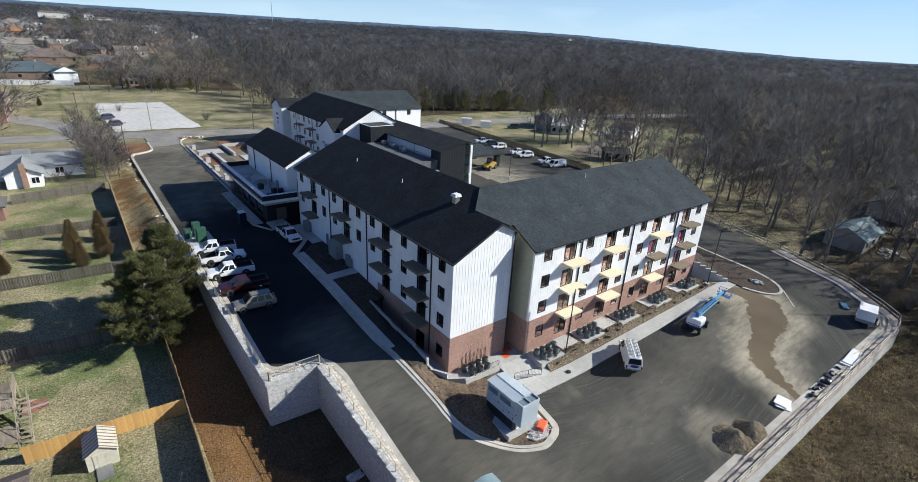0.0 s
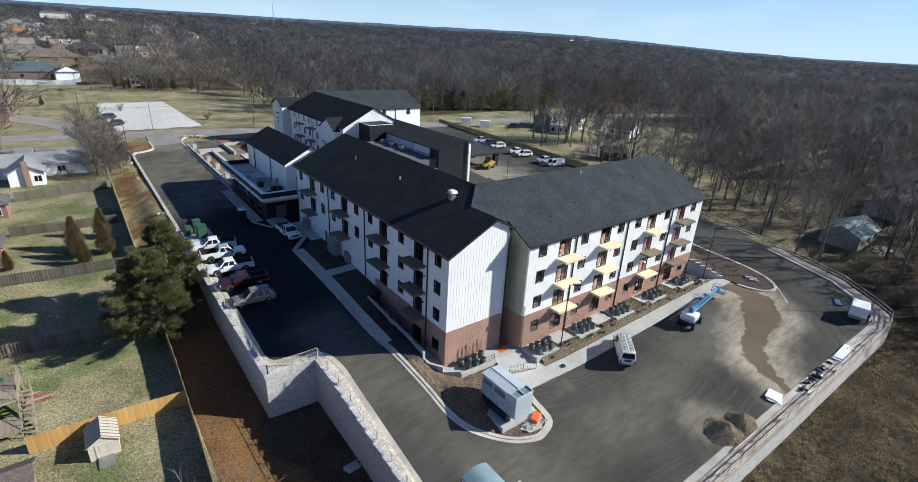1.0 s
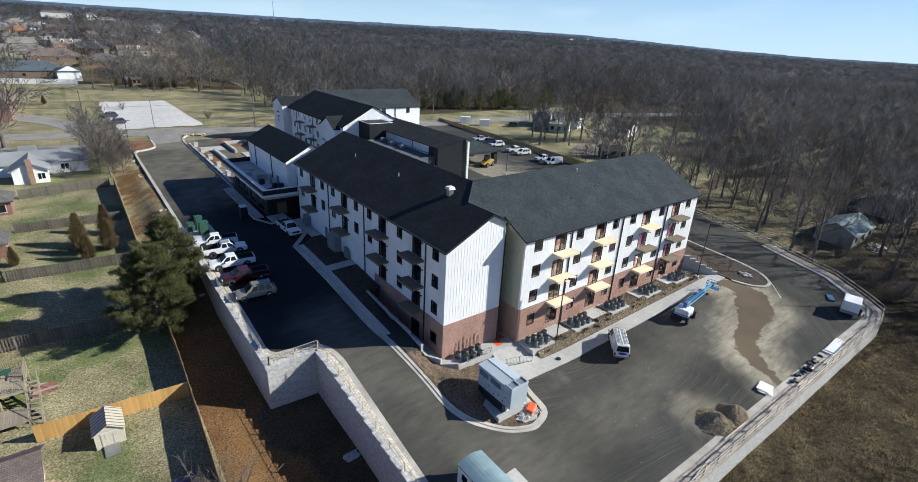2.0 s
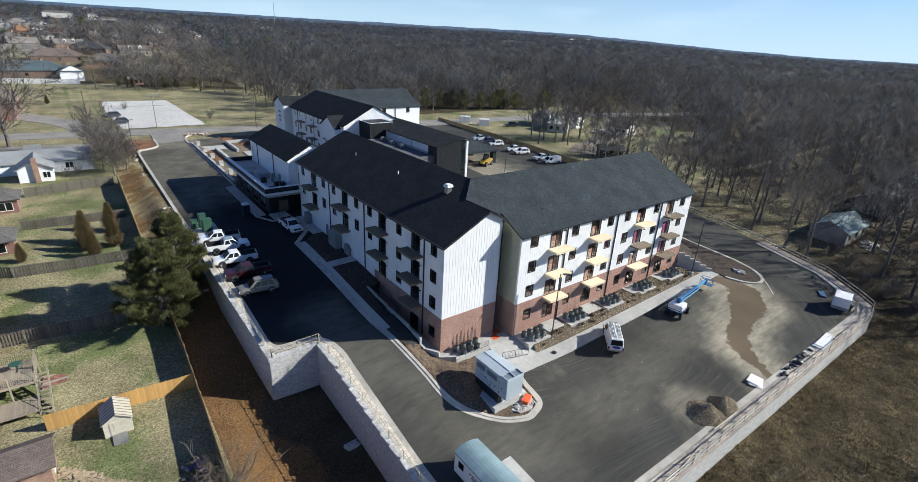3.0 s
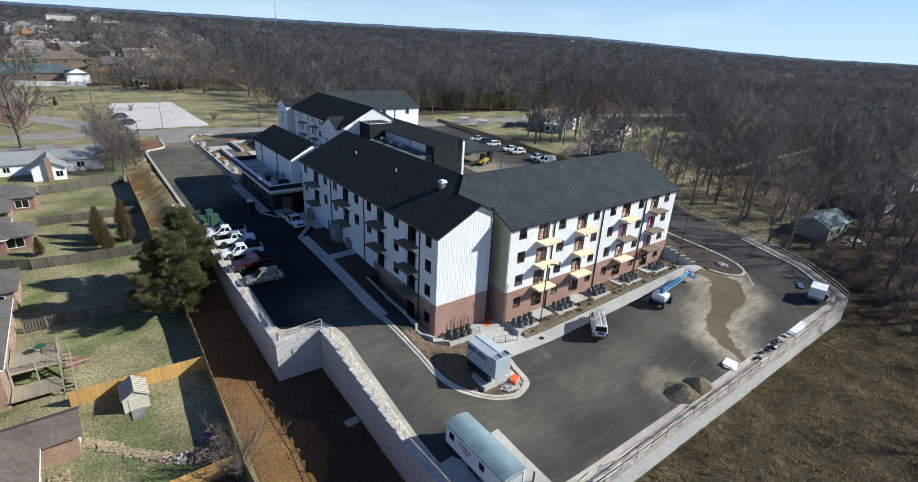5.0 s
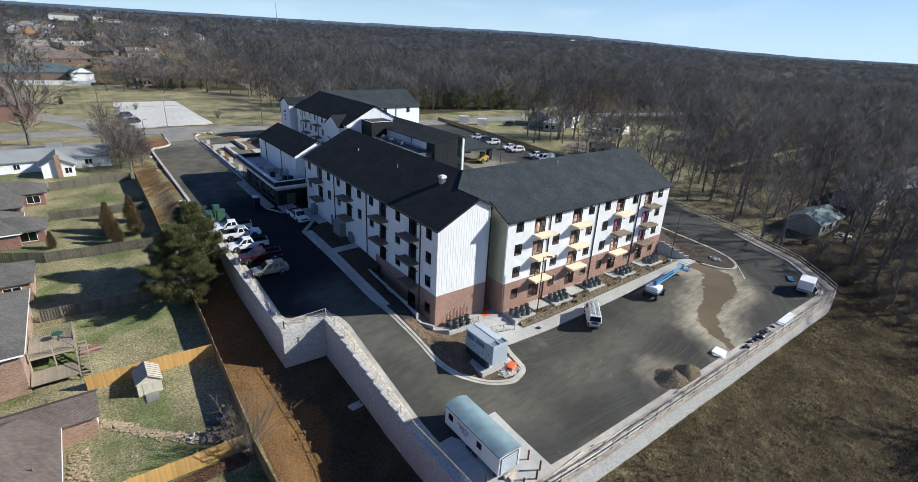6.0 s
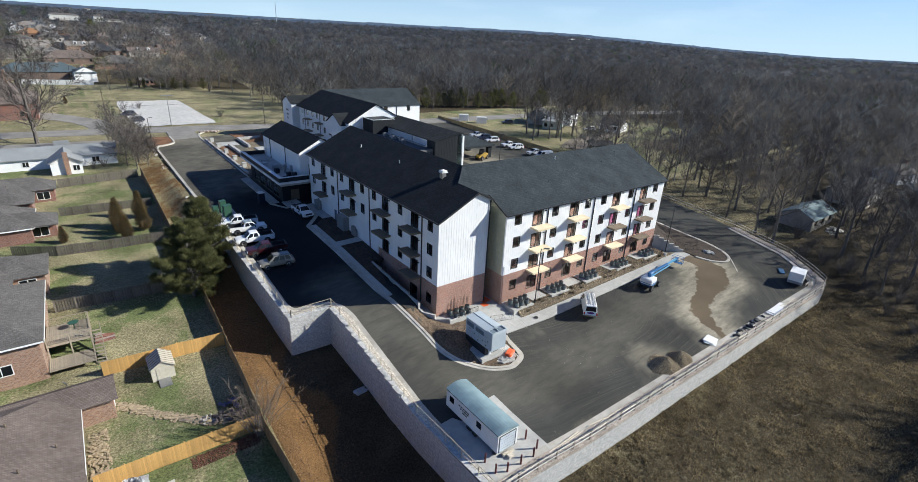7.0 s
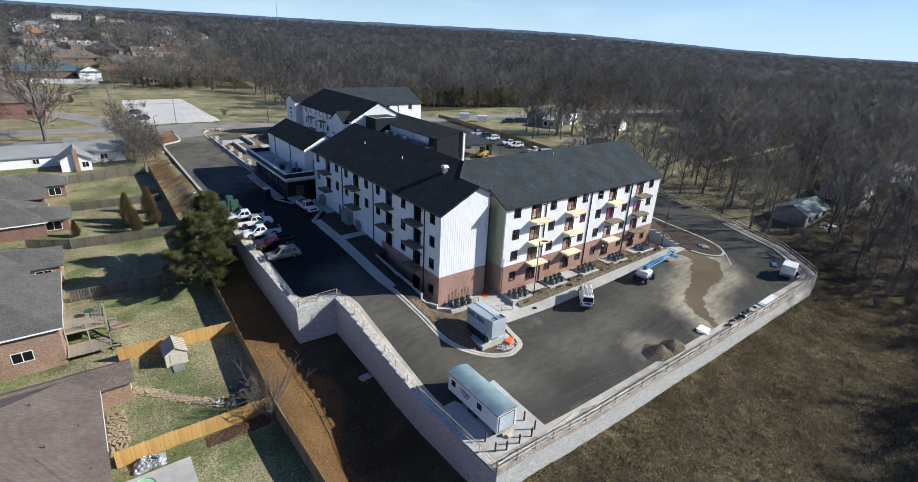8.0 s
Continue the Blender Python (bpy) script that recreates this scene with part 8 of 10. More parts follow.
# fences
M_fence_grey = mat("weathered_fence", (0.17, 0.15, 0.125), (0.11, 0.095, 0.08), 4, 0.95, stretch=(6, 6, 1), island=0.25, own=0.1)
M_fence_gold = mat("new_cedar_fence", (0.55, 0.33, 0.11), (0.45, 0.26, 0.085), 4, 0.85, stretch=(6, 6, 1), island=0.14, own=0.06)
M_fence_tan = mat("tan_fence", (0.36, 0.27, 0.13), (0.27, 0.20, 0.10), 4, 0.9, stretch=(6, 6, 1), island=0.2, own=0.08)
M_fence_brown = mat("brown_fence", (0.26, 0.185, 0.095), (0.18, 0.125, 0.068), 4, 0.9, stretch=(6, 6, 1), island=0.2, own=0.08)


def fence(pts, h, material, label, style="shadow", level=land, bay=2.4):
    """Board fence: a panel and a post per bay, panels stepping with the land."""
    f = thing("fence", label, "fence")
    for (x0, y0), (x1, y1) in zip(pts, pts[1:]):
        ln = math.hypot(x1 - x0, y1 - y0)
        n = max(1, round(ln / bay))
        ang = math.atan2(y1 - y0, x1 - x0)
        for i in range(n):
            xa, ya = x0 + (x1 - x0) * i / n, y0 + (y1 - y0) * i / n
            xb, yb = x0 + (x1 - x0) * (i + 1) / n, y0 + (y1 - y0) * (i + 1) / n
            za, zb = level(xa, ya), level(xb, yb)
            L = ln / n
            bm = bmesh.new()
            k = max(6, round(L / 0.15))
            for j in range(k):
                u0 = L * j / k
                z = za + (zb - za) * (j + 0.5) / k
                off = (0.03 if j % 2 else -0.05) if style == "shadow" else 0.02
                gap = 0.012 if style == "shadow" else 0.003
                top = h + (0.02 * math.sin(j * 2.1))
                bx(bm, u0 + gap, u0 + L / k - gap, off, off + 0.02, z - 0.08, z + top)
            for q in (0.3, 0.5 if style == "shadow" else 0.55, h - 0.25):
                vs = bx(bm, 0, L, -0.03, 0.02, q, q + 0.09)
                for v in vs:
                    v.co.z += za + (zb - za) * v.co.x / L
            m = Matrix.Translation((xa, ya, 0)) @ Matrix.Rotation(ang, 4, "Z")
            p = tagged(part("panel", bm, material, f), kind="stuff")
            p.matrix_basis = m
            bm = bmesh.new()
            bx(bm, -0.05, 0.05, -0.07, 0.05, za - 0.2, za + h + 0.06)
            p = part("post", bm, material, f)
            p.matrix_basis = m
    return f


fence([(-12.6, 115.2), (1.6, 117.4)], 1.8, M_fence_grey, "weathered grey board fence behind the lawn")
fence([(-12.8, 98.4), (1.6, 97.8)], 1.6, M_fence_grey, "weathered grey picket fence between two yards")
fence([(-19, 84.0), (-13.4, 81.2), (1.8, 80.2)], 1.7, M_fence_grey, "weathered grey picket fence with a stepped end")
fence([(-14.2, 63.8), (-3, 63.3), (1.9, 63.0)], 1.7, M_fence_grey, "weathered grey picket fence partly in shade")
fence([(2.3, 46.9), (-10.3, 47.5)], 1.85, M_fence_gold, "new golden cedar board fence", "solid")
fence([(2.0, 30.2), (-12.0, 30.3)], 1.85, M_fence_gold, "new golden cedar board fence across the yard", "solid")
fence([(2.5, 12), (1.9, 28.6), (2.3, 41), (2.5, 52), (2.4, 75), (2.3, 118)], 2.1, M_fence_brown, "long brown board fence along the soil strip", "solid")
fence([(x, y) for y, x in ((80, 106.4), (100, 108.6), (120, 110.6), (140, 112.3), (160, 113.6))], 1.9, M_fence_tan, "tan board fence along the rear car park", "solid", lambda x, y: 2.5, bay=3.0)
bm = bmesh.new()
prism(bm, [(103.0, 76), (106.3, 80), (113.4, 159), (112, 159)], 1.5, 2.75)
solid("fence_bank", bm, M_mulch, "dark bare soil strip before the tan fence", "soil", kind="structure")

# deck on posts
deck = thing("deck", "raised weathered timber deck with railings and stairs", "deck")
DZ = 0.05
M_deck = mat("grey_deck", (0.34, 0.29, 0.22), (0.25, 0.21, 0.16), 4, 0.9, stretch=(1, 8, 1), island=0.1)
bm = bmesh.new()
for i in range(24):
    bx(bm, -14.9 + 0.175 * i, -14.74 + 0.175 * i, 52.6, 57.2, DZ - 0.04, DZ)
tagged(part("decking", bm, M_deck, deck), kind="stuff")
bm = bmesh.new()
for i in range(24):
    bx(bm, -14.9 + 0.175 * i, -14.74 + 0.175 * i, 49.6, 52.5, DZ - 1.75, DZ - 1.7)
tagged(part("lower_deck", bm, M_deck, deck), kind="stuff")
bm = bmesh.new()
for y in (52.6, 57.2):
    bx(bm, -14.9, -10.7, y - 0.05, y + 0.05, DZ - 0.3, DZ - 0.05)
bx(bm, -10.8, -10.7, 52.6, 57.2, DZ - 0.3, DZ - 0.05)
part("beam", bm, M_deck, deck)
for x, y in ((-14.8, 52.6), (-12.7, 52.6), (-10.75, 52.6), (-10.75, 57.2), (-10.75, 55)):
    bm = bmesh.new()
    bx(bm, x - 0.06, x + 0.06, y - 0.06, y + 0.06, -3.2, DZ + 1.0)
    part("post", bm, M_deck, deck)
for (x0, y0, x1, y1) in ((-14.8, 52.6, -10.75, 52.6), (-10.75, 54.2, -10.75, 57.2), (-14.8, 57.2, -10.75, 57.2)):
    bm = bmesh.new()
    tube(bm, (x0, y0, DZ + 0.95), (x1, y1, DZ + 0.95), 0.045, n=4)
    tube(bm, (x0, y0, DZ + 0.12), (x1, y1, DZ + 0.12), 0.035, n=4)
    n = round(math.hypot(x1 - x0, y1 - y0) / 0.16)
    for i in range(1, n):
        f = i / n
        px, py = x0 + (x1 - x0) * f, y0 + (y1 - y0) * f
        bx(bm, px - 0.018, px + 0.018, py - 0.018, py + 0.018, DZ + 0.1, DZ + 0.95)
    part("railing", bm, M_deck, deck)
for k in range(11):
    bm = bmesh.new()
    y = 54.0 - 0.42 * k
    bx(bm, -10.65, -9.75, y - 0.14, y + 0.14, DZ - 0.25 * (k + 1), DZ - 0.25 * (k + 1) + 0.05)
    part("tread", bm, M_deck, deck)
for x in (-10.68, -9.72):
    bm = bmesh.new()
    vs = bx(bm, x - 0.03, x + 0.03, 49.4, 54.2, -0.2, 0.1)
    for v in vs:
        v.co.z += DZ - 0.15 - (54.2 - v.co.y) * 0.595
    tube(bm, (x, 54.2, DZ + 0.8), (x, 49.4, DZ - 2.0), 0.035, n=4)
    for k in range(6):
        y = 54.0 - 0.85 * k
        bx(bm, x - 0.03, x + 0.03, y - 0.03, y + 0.03, DZ - (54.2 - y) * 0.595 - 0.1, DZ - (54.2 - y) * 0.595 + 0.82)
    part("stringer", bm, M_deck, deck)
tbl = thing("patio_table", "dark green round patio table on the deck", "table")
bm = bmesh.new()
tube(bm, (-12.2, 55.6, DZ + 0.7), (-12.2, 55.6, DZ + 0.74), 0.55, n=16)
part("top", bm, P_green, tbl)
bm = bmesh.new()
tube(bm, (-12.2, 55.6, DZ), (-12.2, 55.6, DZ + 0.7), 0.05, n=8)
part("leg", bm, P_green, tbl)

# garden shed
shed = thing("garden_shed", "small cream metal shed with a striped ribbed roof", "shed")
M_shed = mat("cream_metal", (0.56, 0.52, 0.43), (0.48, 0.44, 0.36), 3, 0.6, wide=0.08)
SX0, SX1, SY0, SY1, SZ = -6.0, -3.7, 43.6, 46.5, -2.95
bm = bmesh.new()
bx(bm, SX0, SX1, SY0, SY1, SZ - 0.1, SZ + 1.65)
gable_fill(bm, "x", SY0, SX0, SX1, SZ + 1.65, 0.75, 0.1)
gable_fill(bm, "x", SY1 - 0.1, SX0, SX1, SZ + 1.65, 0.75, 0.1)
part("wall", bm, M_shed, shed)
bm = bmesh.new()
xm = (SX0 + SX1) / 2
slab(bm, [(SX0 - 0.15, SY0 - 0.15, SZ + 1.6), (xm, SY0 - 0.15, SZ + 2.45), (xm, SY1 + 0.15, SZ + 2.45), (SX0 - 0.15, SY1 + 0.15, SZ + 1.6)], 0.05)
slab(bm, [(xm, SY0 - 0.15, SZ + 2.45), (SX1 + 0.15, SY0 - 0.15, SZ + 1.6), (SX1 + 0.15, SY1 + 0.15, SZ + 1.6), (xm, SY1 + 0.15, SZ + 2.45)], 0.05)
part("roof", bm, M_shed, shed, "cream ribbed metal roof")
bm = bmesh.new()
for k in range(7):
    y = SY0 - 0.05 + 0.47 * k
    for sgn, xe in ((-1, SX0 - 0.15), (1, SX1 + 0.15)):
        v = [bm.verts.new(p) for p in ((xm, y, SZ + 2.5), (xe, y, SZ + 1.65), (xe, y + 0.1, SZ + 1.65), (xm, y + 0.1, SZ + 2.5))]
        bm.faces.new(v)
part("rib", bm, M_weathered, shed, "brown roof rib")
bm = bmesh.new()
bx(bm, xm - 0.65, xm + 0.65, SY0 - 0.04, SY0 - 0.004, SZ + 0.05, SZ + 1.6)
for s in (-1, 1):
    bx(bm, xm + s * 0.3 - 0.03, xm + s * 0.3 + 0.03, SY0 - 0.06, SY0 - 0.04, SZ + 0.2, SZ + 1.5)
part("door", bm, M_shed, shed)
bm = bmesh.new()
slab(bm, [(xm - 0.6, SY0 - 1.5, SZ + 0.02), (xm + 0.6, SY0 - 1.5, SZ + 0.02), (xm + 0.6, SY0, SZ + 0.2), (xm - 0.6, SY0, SZ + 0.2)], 0.06)
part("ramp", bm, M_steel, shed, "grey timber ramp")
# stone-edged path, gravel by the house, junk pile
bm = bmesh.new()
line = along([(-9.4, 41.3), (-6.1, 37.6), (-2.8, 34.4), (-1.0, 33.4)], 0.42)
rng = random.Random(4)
for x, y in line:
    for k in range(9):
        px, py = x + rng.uniform(-0.25, 0.25), y + (k - 4) * 0.15 + rng.uniform(-0.05, 0.05)
        s = rng.uniform(0.1, 0.19)
        bx(bm, -s, s, -s * 0.8, s * 0.8, -0.06, 0.03, pose(px, py, land(px, py) + 0.05, rng.uniform(-6, 6), rng.uniform(-6, 6), rng.uniform(0, 90)))
for k in range(240):
    px, py = rng.uniform(-12.3, -10.7), rng.uniform(32.0, 38.2)
    s = rng.uniform(0.05, 0.13)
    bx(bm, -s, s, -s * 0.8, s * 0.8, -0.06, 0.08, pose(px, py, land(px, py) + 0.04, rng.uniform(-6, 6), rng.uniform(-6, 6), rng.uniform(0, 90)))
solid("stone_path", bm, mat("tan_stone", (0.42, 0.33, 0.215), (0.28, 0.22, 0.145), 3, 0.9, island=0.2), "path of pale tan flagstones over the lawn", "path", kind="stuff")
def strewn(name, n, x0, x1, y0, y1, lo, hi, material, label, category):
    """A loose pile of broken pieces, higher in the middle."""
    bm = bmesh.new()
    for k in range(n):
        s = rng.uniform(lo, hi)
        u, v = rng.uniform(-1, 1), rng.uniform(-1, 1)
        px, py = (x0 + x1) / 2 + u * (x1 - x0) / 2, (y0 + y1) / 2 + v * (y1 - y0) / 2
        bx(bm, -s, s, -s * 0.6, s * 0.6, -s * 0.45, s * 0.45, pose(px, py, land(px, py) + s * 0.4 + 0.35 * max(0, 1 - math.hypot(u, v)), rng.uniform(-30, 30), rng.uniform(-30, 30), rng.uniform(0, 180)))
    return solid(name, bm, material, label, category, kind="stuff")


strewn("paver_pile", 30, -1.9, 1.0, 32.6, 34.6, 0.14, 0.34, mat("dark_pavers", (0.075, 0.06, 0.06), (0.13, 0.11, 0.10), 2, 0.85, island=0.5), "heap of dark broken pavers by the fence", "paver pile")
strewn("junk_pile", 9, -0.9, 1.0, 34.8, 36.2, 0.15, 0.36, mat("blue_sheeting", (0.045, 0.05, 0.13), (0.10, 0.10, 0.16), 2, 0.6, island=0.5), "dark blue sheeting and garden junk by the fence", "junk")
strewn("rubble_pile", 14, -2.9, -1.7, 33.6, 35.0, 0.08, 0.2, M_kerb, "few pale stone blocks beside the pavers", "rubble")
strewn("mulch_bed", 1500, -4.8, 1.2, 28.4, 29.9, 0.02, 0.075, mat("red_bark_mulch", (0.17, 0.075, 0.045), (0.07, 0.038, 0.026), 2, 0.95, island=0.5), "strip of reddish bark mulch along the cedar fence", "mulch")
bm = bmesh.new()
n = 26
rows_ = []
for j in range(n + 1):
    row = []
    for i in range(n + 1):
        u, v = i / n, j / n
        hump = (math.sin(math.pi * u) * math.sin(math.pi * v)) ** 0.5 if 0 < u < 1 and 0 < v < 1 else 0.0
        x, y = -10.9 + 2.7 * u + 0.25 * noise.noise((v * 3, 0.3, 7)), 28.5 + 1.55 * v + 0.2 * noise.noise((u * 3, 4.2, 1))
        folds = abs(noise.noise((u * 4.5, v * 3.0, 3))) + 0.55 * abs(noise.noise((u * 10, v * 8, 8))) + 0.25 * abs(noise.noise((u * 22, v * 18, 5)))
        row.append(bm.verts.new((x, y, land(x, y) - 0.02 + hump * (0.16 + 0.95 * folds + 0.25 * v))))
    rows_.append(row)
for j in range(n):
    for i in range(n):
        bm.faces.new((rows_[j][i], rows_[j][i + 1], rows_[j + 1][i + 1], rows_[j + 1][i]))
solid("tarpaulin", bm, mat("silver_tarp", (0.42, 0.43, 0.45), (0.20, 0.205, 0.22), 2, 0.35, metal=0.35), "crumpled silver tarpaulin heaped against the fence", "tarpaulin")
bm = bmesh.new()
bx(bm, -12.3, -6.4, 24.0, 28.2, -3.45, -3.18)
solid("yard_slab", bm, M_concrete, "pale concrete patio slab behind the house", "patio", kind="structure")
bm = bmesh.new()
tube(bm, (-10.4, 26.6, -3.18), (-10.4, 26.6, -3.02), 0.95, 1.0, n=20, caps=False)
tube(bm, (-10.4, 26.6, -3.10), (-10.4, 26.6, -3.09), 0.95, n=20)
solid("paddling_pool", bm, mat("mint_plastic", (0.30, 0.52, 0.34), (0.26, 0.46, 0.3), 3, 0.5), "round mint-green plastic paddling pool", "paddling pool")


bm = bmesh.new()
prism(bm, [(-10.5, 56.4), (-8.5, 55.5), (-8.5, 54.3), (-10.6, 53.9)], lambda x, y: land(x, y) - 0.2, lambda x, y: land(x, y) + 0.12)
solid("brick_bed", bm, M_red_brick, "wedge-shaped bed edged and paved with red brick", "garden bed", kind="structure")

bm = bmesh.new()
n = 7
vs = [[bm.verts.new((12.9 + 1.5 * i / n + 0.1 * math.sin(j), 31.4 + 1.0 * j / n, land(13.4, 32) + 0.1 + 0.35 * abs(noise.noise((i * 0.9, j * 0.9, 8))))) for i in range(n + 1)] for j in range(n + 1)]
for j in range(n):
    for i in range(n):
        bm.faces.new((vs[j][i], vs[j][i + 1], vs[j + 1][i + 1], vs[j + 1][i]))
for v in vs[0] + vs[-1] + [r[0] for r in vs] + [r[-1] for r in vs]:
    v.co.z = land(v.co.x, v.co.y) - 0.02
solid("plastic_sheet", bm, mat("grey_plastic", (0.42, 0.43, 0.45), (0.3, 0.31, 0.33), 2, 0.4), "crumpled grey plastic sheet below the wall", "sheet")
# ---- stones and clods on the soil bank ----
rng = random.Random(77)
bm = bmesh.new()
for k in range(7000):
    y = rng.uniform(6, 140) if k < 1500 else rng.uniform(8, 56)
    x = rng.uniform(2.9, 8.2) if y > 42 else rng.uniform(2.7, 7.0) + (rng.uniform(0, 4) if rng.random() < 0.3 else 0)
    s = abs(rng.gauss(0, 0.02)) + 0.014 + (0.06 if rng.random() < 0.004 else 0)
    vs = bx(bm, -s, s, -s * 0.8, s * 0.8, -s * 0.6, s * 0.6, pose(x, y, terrain(x, y) + s * 0.2, rng.uniform(-30, 30), rng.uniform(-30, 30), rng.uniform(0, 90)))
    for v in vs:
        v.co += Vector((rng.uniform(-s, s), rng.uniform(-s, s), rng.uniform(-s, s))) * 0.3
solid("soil_clods", bm, mat("soil_clods", (0.21, 0.125, 0.07), (0.10, 0.058, 0.034), 2, 0.95, island=0.6), "clods and pale stones strewn over the soil bank", "stones", kind="stuff")
bm = bmesh.new()
for k in range(60):
    y = rng.choice((rng.uniform(60, 96), rng.uniform(120, 150)))
    s = rng.uniform(0.1, 0.35)
    x = rng.uniform(6.5, 8.3)
    bx(bm, -s, s, -s * 0.6, s * 0.6, -s * 0.3, s * 0.3, pose(x, y, terrain(x, y) + s * 0.2, rng.uniform(-15, 15), rng.uniform(-15, 15), rng.uniform(0, 90)))
solid("broken_blocks", bm, M_kerb, "broken pale concrete blocks beside the kerb", "rubble", kind="stuff")
# litter, tufts and sticks on the dry field
bm = bmesh.new()
for k in range(90):
    x, y = rng.uniform(30, 110), rng.uniform(-22, 6)
    a, l = rng.uniform(0, 6.28), rng.uniform(0.3, 1.6)
    z = terrain(x, y) + 0.03
    tube(bm, (x, y, z), (x + l * math.cos(a), y + l * math.sin(a), z + rng.uniform(0, 0.08)), rng.uniform(0.02, 0.05), 0.01, n=4, caps=False)
solid("fallen_sticks", bm, mat("grey_stick", (0.30, 0.26, 0.21), (0.2, 0.17, 0.14), 3, 0.9, island=0.3), "fallen grey sticks on the dry field", "sticks", kind="stuff")
bm = bmesh.new()
for k in range(52000):
    x, y = rng.uniform(16, 92), rng.uniform(-22, 9.4)
    if y > south_edge(x) - 0.4:
        continue
    z = terrain(x, y)
    for q in range(4):
        a, b = rng.uniform(0, 6.28), rng.uniform(0.05, 0.32)
        p = Vector((x + rng.uniform(-0.18, 0.18), y + rng.uniform(-0.18, 0.18), z - 0.02))
        t_ = p + Vector((b * math.cos(a), b * math.sin(a), rng.uniform(0.08, 0.22) + 0.3 * max(0, noise.noise((x * 0.9, y * 0.9, 3.0)))))
        s_ = Vector((-math.sin(a), math.cos(a), 0)) * 0.04
        bm.faces.new([bm.verts.new(p + s_), bm.verts.new(p - s_), bm.verts.new(t_)])
solid("dry_grass_tufts", bm, thin(mat("dry_tuft", (0.30, 0.24, 0.14), (0.17, 0.134, 0.078), 0.7, 0.95, wide=0.5, island=0.6)), "tufts of dead tan grass on the field", "grass", kind="stuff")

# ---- roads and open land to the north ----
M_road = mat("old_road", (0.265, 0.245, 0.22), (0.19, 0.178, 0.162), 1.5, 0.92, 0.2, 30, wide=0.22, wide_scale=0.2)
M_whitelot = mat("white_gravel_lot", (0.56, 0.54, 0.505), (0.44, 0.425, 0.40), 0.8, 0.95, 0.3, 12, wide=0.1, wide_scale=0.08)
ROAD = [(-120, 182), (-40, 176), (0, 171.5), (46, 164.5), (98, 156), (150, 153), (200, 147), (280, 130)]
bm = bmesh.new()
ribbon(bm, along(ROAD, 4), 9.5, lambda x, y: land(x, y) + 0.10, 0.4)
solid("road", bm, M_road, "pale worn asphalt road passing north of the site", "road", kind="structure")
bm = bmesh.new()
for j, (w0, w1, y) in enumerate(((8.6, 31.6, 176.5), (8.2, 32.0, 182), (7.6, 31.2, 192), (7.2, 30.7, 205), (6.8, 30.1, 218), (6.8, 29.4, 228), (7.6, 28.6, 234))):
    row = [bm.verts.new((w0 + (w1 - w0) * i / 12, y + 0.6 * math.sin(i * 1.7 + j), land(w0 + (w1 - w0) * i / 12, y) + 0.14)) for i in range(13)]
    if j:
        for i in range(12):
            bm.faces.new((prev[i], prev[i + 1], row[i + 1], row[i]))
    prev = row
solid("gravel_lot", bm, M_whitelot, "white crushed-stone parking lot across the road", "gravel lot", kind="structure")
bm = bmesh.new()
ribbon(bm, along([(-60, 160), (-14, 157), (4, 155)], 3), 4.5, lambda x, y: land(x, y) + 0.06, 0.3)
solid("side_drive", bm, M_road, "pale concrete drive behind the white house", "drive", kind="structure")
bm = bmesh.new()
prism(bm, [(21.6, 103), (45, 103), (47, 148), (22, 150)], 2.4, 3.55)
solid("building_yard", bm, M_gravel, "bare tan building ground before the north wing", "building ground", kind="structure")
bm = bmesh.new()
for x0, x1, y0, y1, h in ((21.7, 22.15, 104, 147, 3.95), (23.2, 28.6, 136.2, 141.4, 3.66), (25.4, 26.1, 121, 136.2, 4.25), (30.5, 36.4, 143.7, 144.3, 4.3), (29.8, 30.4, 132, 144, 4.3), (31, 36, 126, 131, 3.75), (30.4, 38, 118, 119, 4.2)):
    bx(bm, x0, x1, y0, y1, 3.3, h)
solid("new_footings", bm, M_concrete, "new concrete walks and footings at the north end", "concrete", kind="structure")
heap("soil_heap", 38, 141, 7, 3, 1.6, M_soil, "long heap of red soil", 2.0, lambda x, y: 3.5)
for y in (118.7, 127.1, 135.1, 143.2, 110.5):
    bm = bmesh.new()
    bx(bm, -0.45, 0.45, -0.45, 0.45, 0, 1.1)
    bx(bm, -0.52, 0.52, -0.52, 0.52, 1.1, 1.22)
    ob = solid("planter_pier", bm, M_concrete, "short pale concrete pier at the terrace edge", "pier", group="terrace piers", bevel=0.02)
    ob.matrix_basis = pose(22.8, y, 3.5)
bm = bmesh.new()
prism(bm, [(22.9, 121.5), (25.2, 122.5), (25.3, 135.8), (22.9, 135.3)], 3.3, 3.62)
prism(bm, [(29.9, 154), (40.4, 153), (38, 145), (30.5, 145)], 3.2, 3.6)
solid("bare_soil", bm, M_soil, "raw red soil in the unfinished terrace beds", "soil", kind="structure")
bm = bmesh.new()
rr_ = random.Random(6)
for k in range(26):
    x, y = rr_.uniform(23, 29), rr_.uniform(159.6, 161.6)
    s = rr_.uniform(0.15, 0.5)
    bx(bm, -s, s, -0.2, 0.2, -0.1, 0.22, pose(x, y, land(x, y) + 0.2, rr_.uniform(-12, 12), 0, rr_.uniform(0, 180)))
